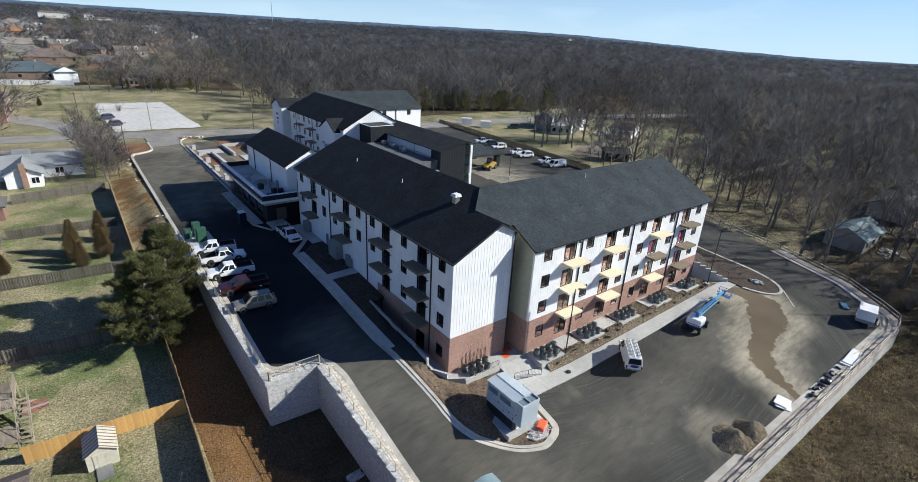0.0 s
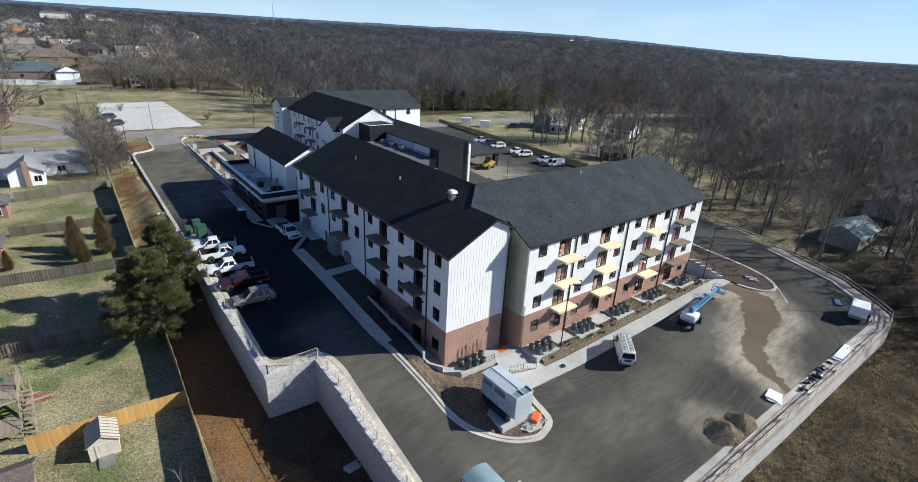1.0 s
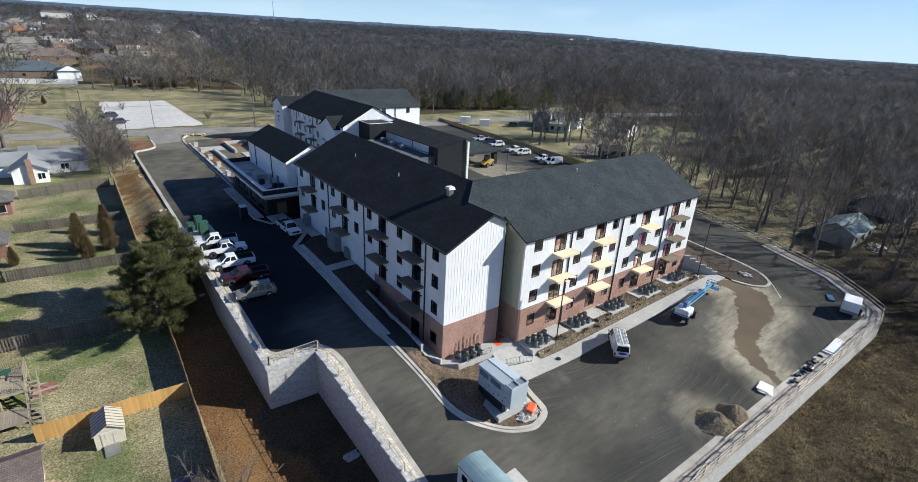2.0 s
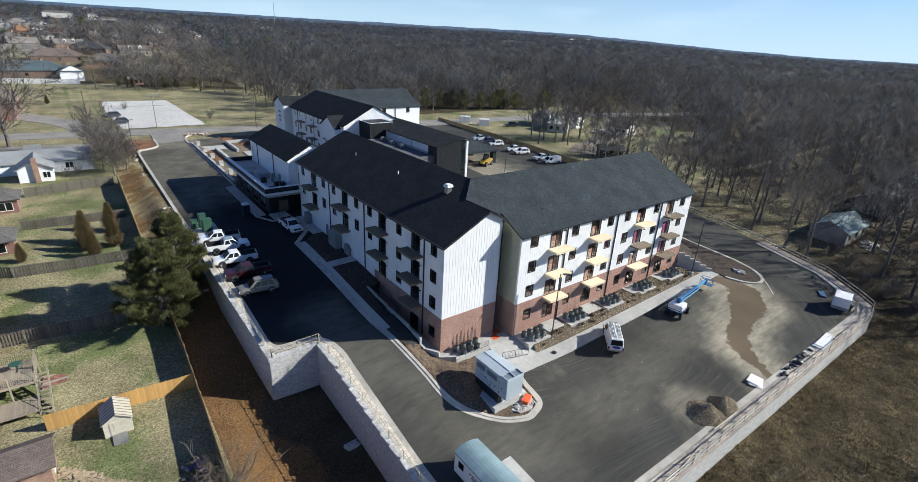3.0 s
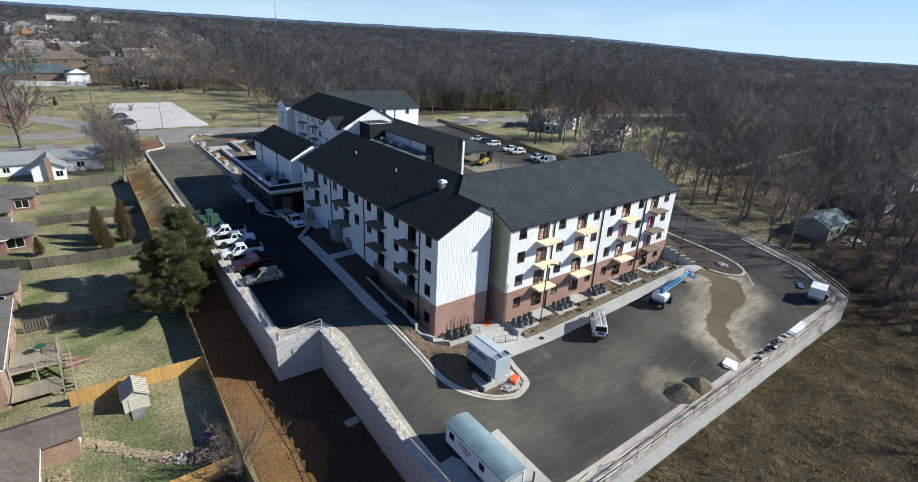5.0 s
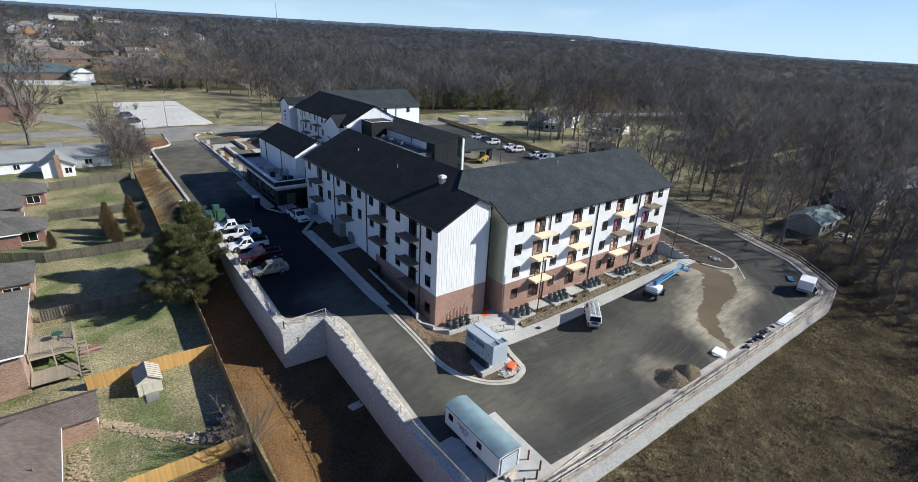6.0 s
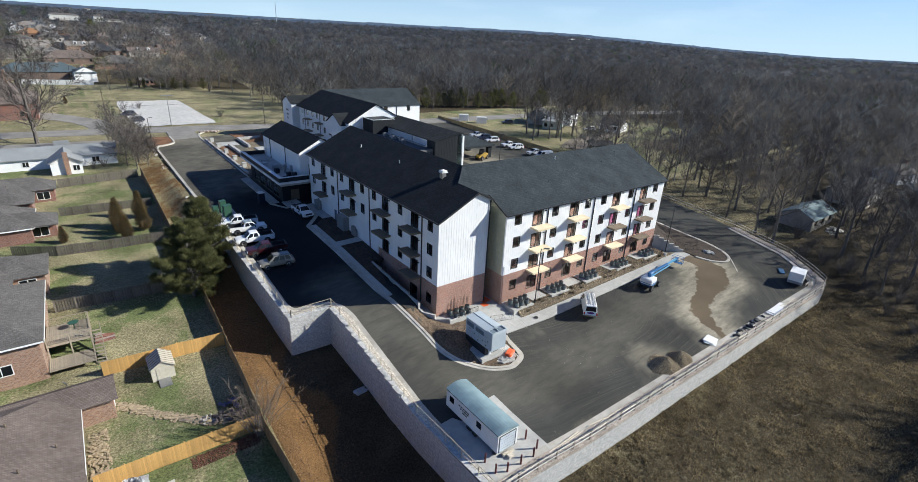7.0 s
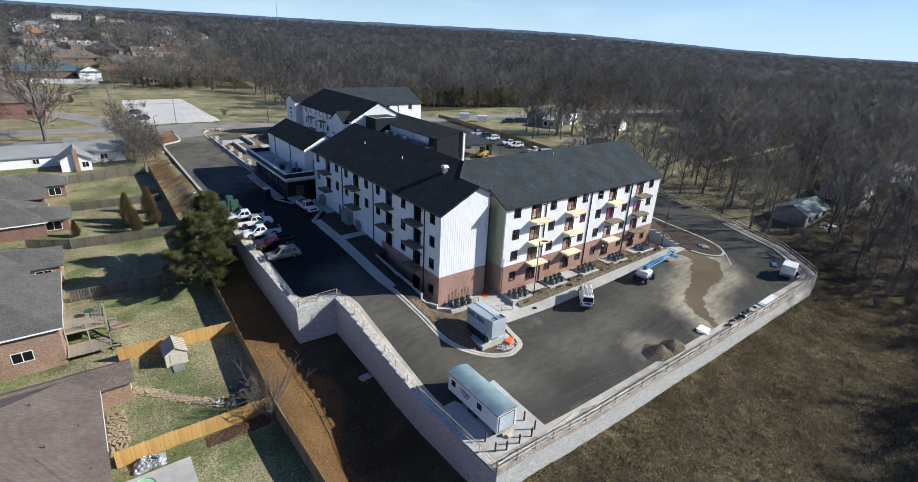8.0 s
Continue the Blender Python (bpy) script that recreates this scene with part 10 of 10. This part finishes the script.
def puff_tree(seed, h, n, width):
    """Far crown: blades fanned over an uneven dome."""
    rng = random.Random(seed)
    a = Acc()
    for i in range(n):
        an, r = rng.uniform(0, 6.28), rng.random() ** 0.6
        p = Vector((math.cos(an) * r * h * 0.33, math.sin(an) * r * h * 0.33, h * (0.25 + 0.5 * rng.random() ** 0.6 * math.sqrt(1.05 - r * r))))
        d = rnd_dir(rng, Vector((p.x * 2, p.y * 2, h * 0.25)).normalized(), 0.75)
        side = Matrix.Rotation(rng.uniform(0, 6.28), 3, d) @ d.orthogonal().normalized()
        a.blade(p, p + d * h * rng.uniform(0.12, 0.24), width, side)
    return np.array(a.v), [np.array(f) for f in a.f]


def merge(name, kinds, spots, material, label, green=0.0):
    """All the trees of a wood in one mesh."""
    vs, ls, sizes, base = [], [], [], 0
    prepared = []
    for v, f in kinds:
        prepared.append((v, np.concatenate(f), np.array([len(q) for q in f])))
    for i, (x, y, z, s, a) in enumerate(spots):
        v, l, n = prepared[i % len(prepared)]
        ca, sa = math.cos(a) * s, math.sin(a) * s
        w = np.empty_like(v)
        w[:, 0] = v[:, 0] * ca - v[:, 1] * sa + x
        w[:, 1] = v[:, 0] * sa + v[:, 1] * ca + y
        w[:, 2] = v[:, 2] * s + z
        vs.append(w)
        ls.append(l + base)
        sizes.append(n)
        base += len(v)
    v, l, n = np.concatenate(vs), np.concatenate(ls), np.concatenate(sizes)
    me = bpy.data.meshes.new(name)
    me.vertices.add(len(v))
    me.vertices.foreach_set("co", v.ravel())
    me.loops.add(len(l))
    me.loops.foreach_set("vertex_index", l.astype(np.int32))
    me.polygons.add(len(n))
    me.polygons.foreach_set("loop_start", np.concatenate([[0], np.cumsum(n)[:-1]]).astype(np.int32))
    me.update(calc_edges=True)
    me.materials.append(material)
    # each tree keeps a tone of its own: grey, brown or pale bark, here and there an evergreen
    tones = np.ones((len(v), 4), np.float32)
    draw, at_ = np.random.RandomState(len(spots)), 0
    for i in range(len(spots)):
        k = len(prepared[i % len(prepared)][0])
        b = math.exp(draw.normal(0, 0.24))
        kind, warm = draw.rand(), draw.normal(0, 0.07)
        c = (0.55, 0.80, 0.36) if kind < green else (1.35, 1.30, 1.22) if kind > 0.93 else (1 + warm, 1.0, 1 - warm)
        tones[at_:at_ + k, :3] = np.array(c) * min(1.9, max(0.45, b))
        at_ += k
    me.color_attributes.new("tone", "FLOAT_COLOR", "POINT").data.foreach_set("color", tones.ravel())
    return tagged(new(name, me), label, "woods", kind="stuff")


def toned(m):
    """Multiplies the base colour by each tree's own tone."""
    nt = m.node_tree
    bs = nt.nodes["Principled BSDF"]
    at_ = nt.nodes.new("ShaderNodeAttribute")
    at_.attribute_name = "tone"
    mu = nt.nodes.new("ShaderNodeVectorMath")
    mu.operation = "MULTIPLY"
    nt.links.new(bs.inputs["Base Color"].links[0].from_socket, mu.inputs[0])
    nt.links.new(at_.outputs["Color"], mu.inputs[1])
    nt.links.new(mu.outputs["Vector"], bs.inputs["Base Color"])
    return m


M_wood_a = thin(toned(mat("wood_twigs", (0.150, 0.144, 0.140), (0.084, 0.081, 0.080), 0.10, 0.95, wide=0.25, wide_scale=0.03, island=0.15, spec=0.3)), 0.35)
rng = random.Random(31)
mid, far, edge = [], [], []
# woodland outside the view, added to shade the field's east side
while len(mid) < 110:
    x, y = rng.uniform(66, 130), rng.uniform(-60, -15)
    if y < -24 + 0.22 * (x - 66) and y > -0.9 * (x - 30):
        mid.append((x, y, land(x, y), rng.uniform(0.8, 1.2), rng.uniform(0, 6.28)))
while len(mid) < 270:
    # more trees out of view south-east of the field, also added for shade
    x, y = rng.uniform(100, 170), rng.uniform(-60, -4)
    if y < -30 + 0.5 * (x - 100):
        mid.append((x, y, land(x, y), rng.uniform(0.8, 1.2), rng.uniform(0, 6.28)))
while len(mid) < 3600:
    az, r = rng.uniform(radians(-8), radians(92)), math.sqrt(rng.uniform(105 ** 2, 520 ** 2))
    x, y = math.sin(az) * r, math.cos(az) * r
    if open_ground(x, y):
        continue
    near_lawn = 100 < x < 200 and -20 < y < 92
    if near_lawn and rng.random() < (0.5 if x < 165 and 16 < y < 85 else 0.15):
        continue
    if x < 0.25 * y and (rng.random() < 0.82 or (x < -6 and y < 348)):
        continue
    mid.append((x, y, land(x, y), rng.uniform(0.7, 1.15), rng.uniform(0, 6.28)))
beyond = []
while len(far) < 9500 or len(beyond) < 7000:
    near_ = len(far) < 9500
    az, r = rng.uniform(radians(-8), radians(92)), (math.sqrt(rng.uniform(430 ** 2, 1250 ** 2)) if near_ else 1250 + 1500 * rng.random())
    x, y = math.sin(az) * r, math.cos(az) * r
    if x < 0.22 * y and rng.random() < (0.75 if r < 1000 else 0.3):
        continue
    if x < 0.13 * y and 760 < r < 1010 and rng.random() < 0.85:
        continue
    s = rng.uniform(0.65, 1.25) * (1 + 0.25 * smooth(900, 2600, r))
    (far if near_ else beyond).append((x, y, land(x, y) - 1.0, s, rng.uniform(0, 6.28)))
close_ = [s for s in mid if math.hypot(s[0], s[1]) < 275]
merge("near_woods", [light_tree(40 + k, 13 + (k % 3), 0.42, 54) for k in range(6)], close_, M_wood_a, "dense grey-brown leafless winter woods")
merge("middle_woods", [light_tree(50 + k, 12 + 1.5 * (k % 3), 0.85, 22) for k in range(6)], [s for s in mid if math.hypot(s[0], s[1]) >= 275], M_wood_a, "leafless winter woods beyond the houses", 0.02)
# bluer the farther off: distance haze is put into the twig colours
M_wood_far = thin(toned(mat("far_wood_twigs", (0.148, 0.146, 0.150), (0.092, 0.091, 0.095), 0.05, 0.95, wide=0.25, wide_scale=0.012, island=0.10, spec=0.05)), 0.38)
M_wood_last = thin(toned(mat("hazed_wood_twigs", (0.120, 0.124, 0.134), (0.092, 0.096, 0.104), 0.05, 0.95, wide=0.2, wide_scale=0.008, spec=0.0)), 0.5)
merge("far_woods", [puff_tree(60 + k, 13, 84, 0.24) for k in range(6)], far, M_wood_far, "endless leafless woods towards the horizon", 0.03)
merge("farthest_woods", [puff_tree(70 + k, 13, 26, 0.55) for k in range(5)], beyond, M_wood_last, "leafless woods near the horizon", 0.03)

# round fine-twigged crowns among the houses, and brush under the near woods
yard_trees, brush = [], []
while len(yard_trees) < 430:
    x, y = rng.uniform(-50, 90), rng.uniform(262, 640)
    if x < 14 and rng.random() < 0.5 or y < 288 + (40 if x < -6 else 0) - (x > 8) * min(30, (x - 8)) or any(abs(x - a) < 12 and -13 < y - b < 7 for a, b in PLOTS):
        continue
    yard_trees.append((x, y, land(x, y), rng.uniform(0.6, 1.15), rng.uniform(0, 6.28)))
while len(brush) < 3000:
    az, r = rng.uniform(radians(-6), radians(92)), math.sqrt(rng.uniform(110 ** 2, 400 ** 2))
    x, y = math.sin(az) * r, math.cos(az) * r
    if open_ground(x, y) or (x < 0.25 * y and y < 290) or (100 < x < 165 and 16 < y < 95 and rng.random() < 0.72) or (y < 16 and rng.random() < 0.5):
        continue
    brush.append((x, y, land(x, y) - 0.6, rng.uniform(0.6, 1.3), rng.uniform(0, 6.28)))
while len(brush) < 3170:
    x, y = rng.uniform(86, 122), rng.uniform(-10, 19)
    if x > east_edge(max(y, 7)) + 3 and y > -12 + 0.28 * (x - 52) - 6:
        brush.append((x, y, land(x, y) - 0.5, rng.uniform(0.3, 0.75), rng.uniform(0, 6.28)))
while len(brush) < 3420:
    x, y = rng.uniform(62, 98), rng.uniform(-16, 6)
    if y < south_edge(x) - 3 and noise.noise((x / 6, y / 6, 4.0)) > -0.15 + 0.012 * (80 - x) and y < 3 - 0.03 * (x - 60):
        brush.append((x, y, land(x, y) - 0.25, rng.uniform(0.1, 0.3), rng.uniform(0, 6.28)))
merge("yard_trees", [puff_tree(80 + k, 12, 190, 0.085) for k in range(5)], yard_trees, thin(toned(mat("yard_tree_twigs", (0.205, 0.180, 0.158), (0.125, 0.108, 0.095), 0.10, 0.95, wide=0.3, wide_scale=0.05, island=0.12)), 0.3), "round bare yard trees crowding the houses", 0.03)
merge("undergrowth", [puff_tree(90 + k, 4.5, 62, 0.05) for k in range(5)], brush, thin(mat("brush_twigs", (0.12, 0.105, 0.085), (0.06, 0.056, 0.045), 0.15, 0.95, wide=0.35, wide_scale=0.05)), "dark tangled undergrowth beneath the bare trees")

# floor of undergrowth and lower canopy far off, and a backdrop ridge glowing blue for hazy air behind it
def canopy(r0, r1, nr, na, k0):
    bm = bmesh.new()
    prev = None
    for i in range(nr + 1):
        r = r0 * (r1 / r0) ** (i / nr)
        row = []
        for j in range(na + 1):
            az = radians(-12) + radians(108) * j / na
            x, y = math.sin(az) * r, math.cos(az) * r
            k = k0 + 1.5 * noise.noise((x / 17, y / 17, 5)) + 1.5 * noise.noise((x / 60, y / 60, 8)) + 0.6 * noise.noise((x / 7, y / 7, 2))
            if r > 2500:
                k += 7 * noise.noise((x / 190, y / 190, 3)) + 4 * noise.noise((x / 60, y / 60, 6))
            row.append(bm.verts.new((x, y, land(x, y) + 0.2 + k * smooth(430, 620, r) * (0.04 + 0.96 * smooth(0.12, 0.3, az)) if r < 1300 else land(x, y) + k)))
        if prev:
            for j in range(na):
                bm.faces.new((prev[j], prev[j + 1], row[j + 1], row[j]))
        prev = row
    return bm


# canopy colour leans blue as well, with some haze mixed in
solid("distant_canopy", canopy(430, 2600, 100, 260, 4.0), mat("hazed_canopy_mass", (0.056, 0.057, 0.063), (0.036, 0.037, 0.042), 0.12, 0.95, 0.4, 0.4, wide=0.25, wide_scale=0.012, spec=0.0), "far leafless tree canopy over rolling land", "woods", kind="stuff", smooth=True)
# the ridge is not lit: its haze comes from blue emission
M_ridge = mat("blue_haze_glow", (0.066, 0.088, 0.130), (0.046, 0.063, 0.096), 0.03, 1.0, wide=0.25, wide_scale=0.008, spec=0.0)
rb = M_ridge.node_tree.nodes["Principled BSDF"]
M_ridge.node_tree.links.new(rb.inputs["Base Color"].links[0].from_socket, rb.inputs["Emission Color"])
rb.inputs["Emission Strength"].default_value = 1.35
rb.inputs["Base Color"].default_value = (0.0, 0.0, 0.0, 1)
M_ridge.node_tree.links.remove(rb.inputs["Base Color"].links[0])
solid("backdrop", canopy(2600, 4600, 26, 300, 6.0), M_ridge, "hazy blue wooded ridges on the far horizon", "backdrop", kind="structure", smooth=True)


# ---- houses among the trees ----
def small_house(x, y, w, d, turn, h, roof, wall, label, group="neighbourhood houses", hip=True, z=None, chimney=True):
    ho = thing("house", label, "house", group=group)
    bm = bmesh.new()
    bx(bm, -w / 2, w / 2, -d / 2, d / 2, -1.0, h)
    if not hip:
        gable_fill(bm, "y", -w / 2, -d / 2, d / 2, h, d * 0.26)
        gable_fill(bm, "y", w / 2 - 0.2, -d / 2, d / 2, h, d * 0.26)
    part("wall", bm, wall, ho)
    bm = bmesh.new()
    hip_roof(bm, -w / 2, w / 2, -d / 2, d / 2, h, d * 0.28, gable="" if hip else "we")
    part("roof", bm, roof, ho)
    for i in range(3):
        for s in (-1, 1):
            bm = bmesh.new()
            cx_ = -w / 2 + w * (i + 0.5) / 3
            bx(bm, cx_ - 0.6, cx_ + 0.6, s * d / 2 - 0.04, s * d / 2 + 0.04, 0.9, 2.2)
            part("window", bm, M_car_glass, ho)
    if chimney:
        bm = bmesh.new()
        bx(bm, w * 0.2, w * 0.2 + 0.8, -0.4, 0.4, h, h + d * 0.28 + 0.9)
        part("chimney", bm, M_tan_brick, ho)
    ho.matrix_basis = pose(x, y, (land(x, y) if z is None else z), 0, 0, turn)
    return ho


M_dim_brick = courses("brown_house_brick", (0.17, 0.115, 0.09), (0.10, 0.065, 0.052), (0.2, 0.17, 0.15), 0.21, 0.075, 0.012, plane="walls")
M_siding_far = mat("beige_siding", (0.42, 0.39, 0.34), (0.36, 0.33, 0.29), 1, 0.7)
M_old_shingle = mat("old_dark_shingle", (0.050, 0.052, 0.056), (0.034, 0.035, 0.038), 1.5, 0.9, wide=0.2)
M_green_roof = mat("blue_green_shingle", (0.075, 0.105, 0.120), (0.05, 0.072, 0.085), 2, 0.85, wide=0.15)
small_house(-16, 309, 32, 14, 4, 3.4, M_green_roof, M_dim_brick, "large house with a blue-green hip roof")
small_house(0.5, 300, 8.5, 9, 95, 4.4, M_green_roof, M_trim_white, "gabled wing of the blue-green roofed house", hip=False)
small_house(-28.5, 216, 24, 30, 0, 4.8, M_brown_roof, M_red_brick, "large red-brick house with a broad brown hip roof")
M_orange_roof = mat("orange_brown_shingle", (0.30, 0.155, 0.075), (0.23, 0.12, 0.06), 2, 0.9, wide=0.15)
M_pale_roof = mat("pale_grey_brown_shingle", (0.22, 0.20, 0.18), (0.165, 0.15, 0.135), 2, 0.92, wide=0.15)


def dormers(ho, xs, d, h):
    """White gabled dormers on the slope that faces south."""
    for x in xs:
        bm = bmesh.new()
        bx(bm, x - 0.9, x + 0.9, -d * 0.36, -d * 0.1, h + d * 0.05, h + d * 0.05 + 1.7)
        gable_fill(bm, "x", -d * 0.36, x - 0.9, x + 0.9, h + d * 0.05 + 1.7, 0.7, d * 0.26)
        do = part("dormer", bm, M_trim_white, ho, "white gabled dormer")
        bm = bmesh.new()
        bx(bm, x - 0.45, x + 0.45, -d * 0.36 - 0.05, -d * 0.36 + 0.05, h + d * 0.05 + 0.5, h + d * 0.05 + 1.6)
        part("pane", bm, M_car_glass, do)


TOWN = ((-18, 382, 28, 12, 2, 3.0, M_pale_roof, M_siding_far, True, "long pale-roofed brick house"), (-19, 427, 15, 12, 12, 3.2, M_pale_roof, M_siding_far, False, "beige house with a pale grey gabled roof"),
        (-22, 518, 17, 13, 6, 3.2, M_orange_roof, M_tan_brick, True, "house with an orange-brown roof"), (-29, 556, 14, 12, 80, 3.4, M_pale_roof, M_white, False, "white gabled house with a pale roof"),
        (-14, 554, 19, 12, 5, 3.0, M_pale_roof, M_white, True, "low white house with a pale grey roof"), (4, 416, 15, 10, 8, 4.6, M_pale_roof, M_tan_brick, False, "tan brick house with two white dormers"),
        (14, 401, 21, 14, -20, 3.6, M_old_shingle, M_dim_brick, True, "brick house with a broad dark hip roof"), (-3, 363, 26, 14, 8, 2.8, M_brown_roof, M_dim_brick, True, "wide brick house with a brown hip roof"),
        (18, 342, 20, 14, -10, 2.8, M_house_roof, M_tan_brick, True, "brick house with a grey hip roof among bare trees"), (38, 401, 18, 10, 4, 3.2, M_brown_roof, M_siding_far, False, "beige cottage with white dormers among bare trees"),
        (58, 426, 17, 10, 14, 3.4, M_brown_roof, M_tan_brick, False, "tan brick house with a brown roof among bare trees"), (76, 588, 13, 10, 20, 4.0, M_pale_roof, M_white, False, "white two-storey house among bare trees"),
        (-27, 466, 15, 11, 50, 3.4, M_house_roof, M_tan_brick, True, "tan brick house with a grey hip roof"), (-11, 491, 16, 11, 10, 3.4, M_house_roof, M_siding_far, True, "beige house with a grey hip roof"),
        (31, 485, 16, 11, -15, 3.4, M_brown_roof, M_siding_far, True, "beige house with a brown hip roof among trees"), (-25, 595, 16, 11, 30, 3.6, M_pale_roof, M_siding_far, True, "beige house with a pale hip roof"),
        (4, 549, 17, 11, -5, 3.4, M_house_roof, M_tan_brick, False, "tan brick house with a grey gabled roof"), (-15, 645, 18, 12, 15, 3.8, M_pale_roof, M_white, True, "far white house with a pale roof"),
        (-36, 700, 20, 12, 0, 4.0, M_house_roof, M_white, False, "far white house with a grey gabled roof"), (22, 506, 15, 10, 40, 3.4, M_brown_roof, M_tan_brick, True, "tan brick house with a brown hip roof"),
        (70, 500, 16, 10, 25, 3.4, M_brown_roof, M_tan_brick, True, "tan brick house deep among bare trees"), (103, 556, 15, 10, 60, 3.6, M_house_roof, M_siding_far, False, "beige house deep among bare trees"))
for x, y, w, d, turn, h, roof, wall, hip, lab in TOWN:
    ho = small_house(x, y, w, d, turn, h, roof, wall, lab, hip=hip)
    if "dormers" in lab:
        dormers(ho, (-w * 0.16, w * 0.16), d, h)
small_house(147, 126.3, 7.5, 9, -53, 3.2, mat("pale_trailer_roof", (0.45, 0.47, 0.46), (0.4, 0.42, 0.41), 2, 0.6), mat("pale_green_siding", (0.42, 0.48, 0.46), (0.36, 0.42, 0.4), 2, 0.7), "pale green cottage with a low pale roof", hip=False)
small_house(150, 137.5, 11, 8, 37, 3.8, M_old_shingle, mat("slate_siding", (0.26, 0.30, 0.31), (0.21, 0.25, 0.26), 2, 0.75), "slate-blue house with a dark gabled roof", hip=False)
small_house(159.5, 130.5, 8, 7, 20, 4.6, M_old_shingle, M_white, "white house behind the green cottage", hip=False)
small_house(166, 111.2, 8.5, 7.6, 100, 2.9, M_old_shingle, M_white, "small white garage with a dark gabled roof", hip=False)
small_house(127.5, 87.5, 7, 5, -40, 2.5, M_old_shingle, mat("weathered_boards", (0.085, 0.085, 0.075), (0.055, 0.055, 0.05), 2, 0.9), "dark weathered shed behind the timber fence", hip=False)
bm = bmesh.new()
ribbon(bm, along([(123, 95), (133, 101), (146, 105.5), (159, 107.5)], 2), 8.5, lambda x, y: land(x, y) + 0.09, 0.3)
solid("dirt_yard", bm, mat("bare_dirt", (0.20, 0.165, 0.13), (0.115, 0.098, 0.075), 0.5, 0.95, 0.4, 4, wide=0.3, wide_scale=0.15), "bare grey-brown dirt yard between the houses", "yard", kind="structure")
for x, y, k, sc in ((121, 111.6, 1, 1.05), (132.5, 111, 3, 1.15), (142.5, 112, 5, 1.2), (149, 104, 2, 1.15), (136, 113.5, 4, 1.0), (155, 100, 0, 1.15)):
    tree(x, y, k, sc)
small_house(152.5, 24.0, 16, 9, 4, 3.2, M_old_shingle, M_siding_far, "beige house with a dark roof under trees", hip=False)
small_house(190, 24, 12, 8, -15, 3.0, M_house_roof, M_white, "pale house seen through the trees", hip=False)
small_house(120.6, 23.7, 12.4, 6.6, 0, 2.55, mat("weathered_metal_roof", (0.235, 0.295, 0.31), (0.13, 0.165, 0.175), 0.9, 0.9, wide=0.25, wide_scale=0.5, spec=0.1, stretch=(0.5, 3, 3)), mat("grey_siding", (0.27, 0.255, 0.235), (0.20, 0.19, 0.175), 2, 0.85), "grey clapboard shed with a pale metal roof", hip=False, chimney=False)
rs = random.Random(77)
bm = bmesh.new()
for k in range(34):
    px, py = rs.gauss(120.2, 1.1), rs.gauss(17.7, 0.6)
    ln, zz = rs.uniform(0.5, 1.6), land(px, py) + 0.55 * max(0, 1 - math.hypot(px - 120.2, py - 17.7) / 2)
    bx(bm, -ln / 2, ln / 2, -0.14, 0.14, 0, rs.uniform(0.06, 0.3), pose(px, py, zz, rs.uniform(-20, 20), rs.uniform(-15, 15), rs.uniform(0, 180)))
solid("scrap_pile", bm, mat("pale_scrap", (0.62, 0.60, 0.54), (0.42, 0.40, 0.35), 1.5, 0.85, island=0.3), "heap of pale scrap boards beside the metal-roofed shed", "scrap pile", kind="stuff")
for x, y in ((120.5, 151.5), (124.2, 144.4)):
    bm = bmesh.new()
    bx(bm, -1.9, 1.9, -1.2, 1.2, 0, 2.4)
    bx(bm, -1.95, 1.95, -1.25, 1.25, 2.4, 2.47)
    ob = solid("storage_container", bm, M_trim_white, "white portable storage container on the grass", "container", group="storage containers", bevel=0.02)
    ob.matrix_basis = pose(x, y, land(x, y), 0, 0, -30)
suv("dark car parked on the grass near the containers", P_dark, pose(131.5, 140, land(131.5, 140), 0, 0, -20))
suv("white car beside the small white garage", P_white, pose(155, 117, land(155, 117), 0, 0, -30))
# white vinyl fence at the head of the lawn
fence([(-24, 291), (3, 286)], 2.2, M_trim_white, "white vinyl fence at the head of the lawn", "solid", bay=3.0)
small_house(24, 284, 6, 4, 15, 2.4, M_house_roof, M_tan_brick, "small tan shed below the trees", hip=False)
# far blocks towards the town
for x, y, w, d, h in ((7, 905, 34, 8, 5.5), (46, 915, 12, 8, 6), (63, 900, 24, 7, 1.5), (101, 2300, 24, 12, 9), (40, 2300, 24, 12, 8), (683, 2300, 26, 10, 6), (456, 1560, 18, 10, 5), (1500, 1300, 30, 12, 5), (1800, 1480, 34, 12, 5)):
    small_house(x, y, w, d, 10, h, M_house_roof, M_concrete, "pale flat block far off above the woods", "far blocks", z=land(x, y) + 2)
tower_ = bmesh.new()
tube(tower_, (651, 1975, land(651, 1975)), (651, 1975, land(651, 1975) + 75), 1.2, 0.6, n=6)
solid("radio_mast", tower_, M_steel, "thin radio mast on the horizon", "mast")
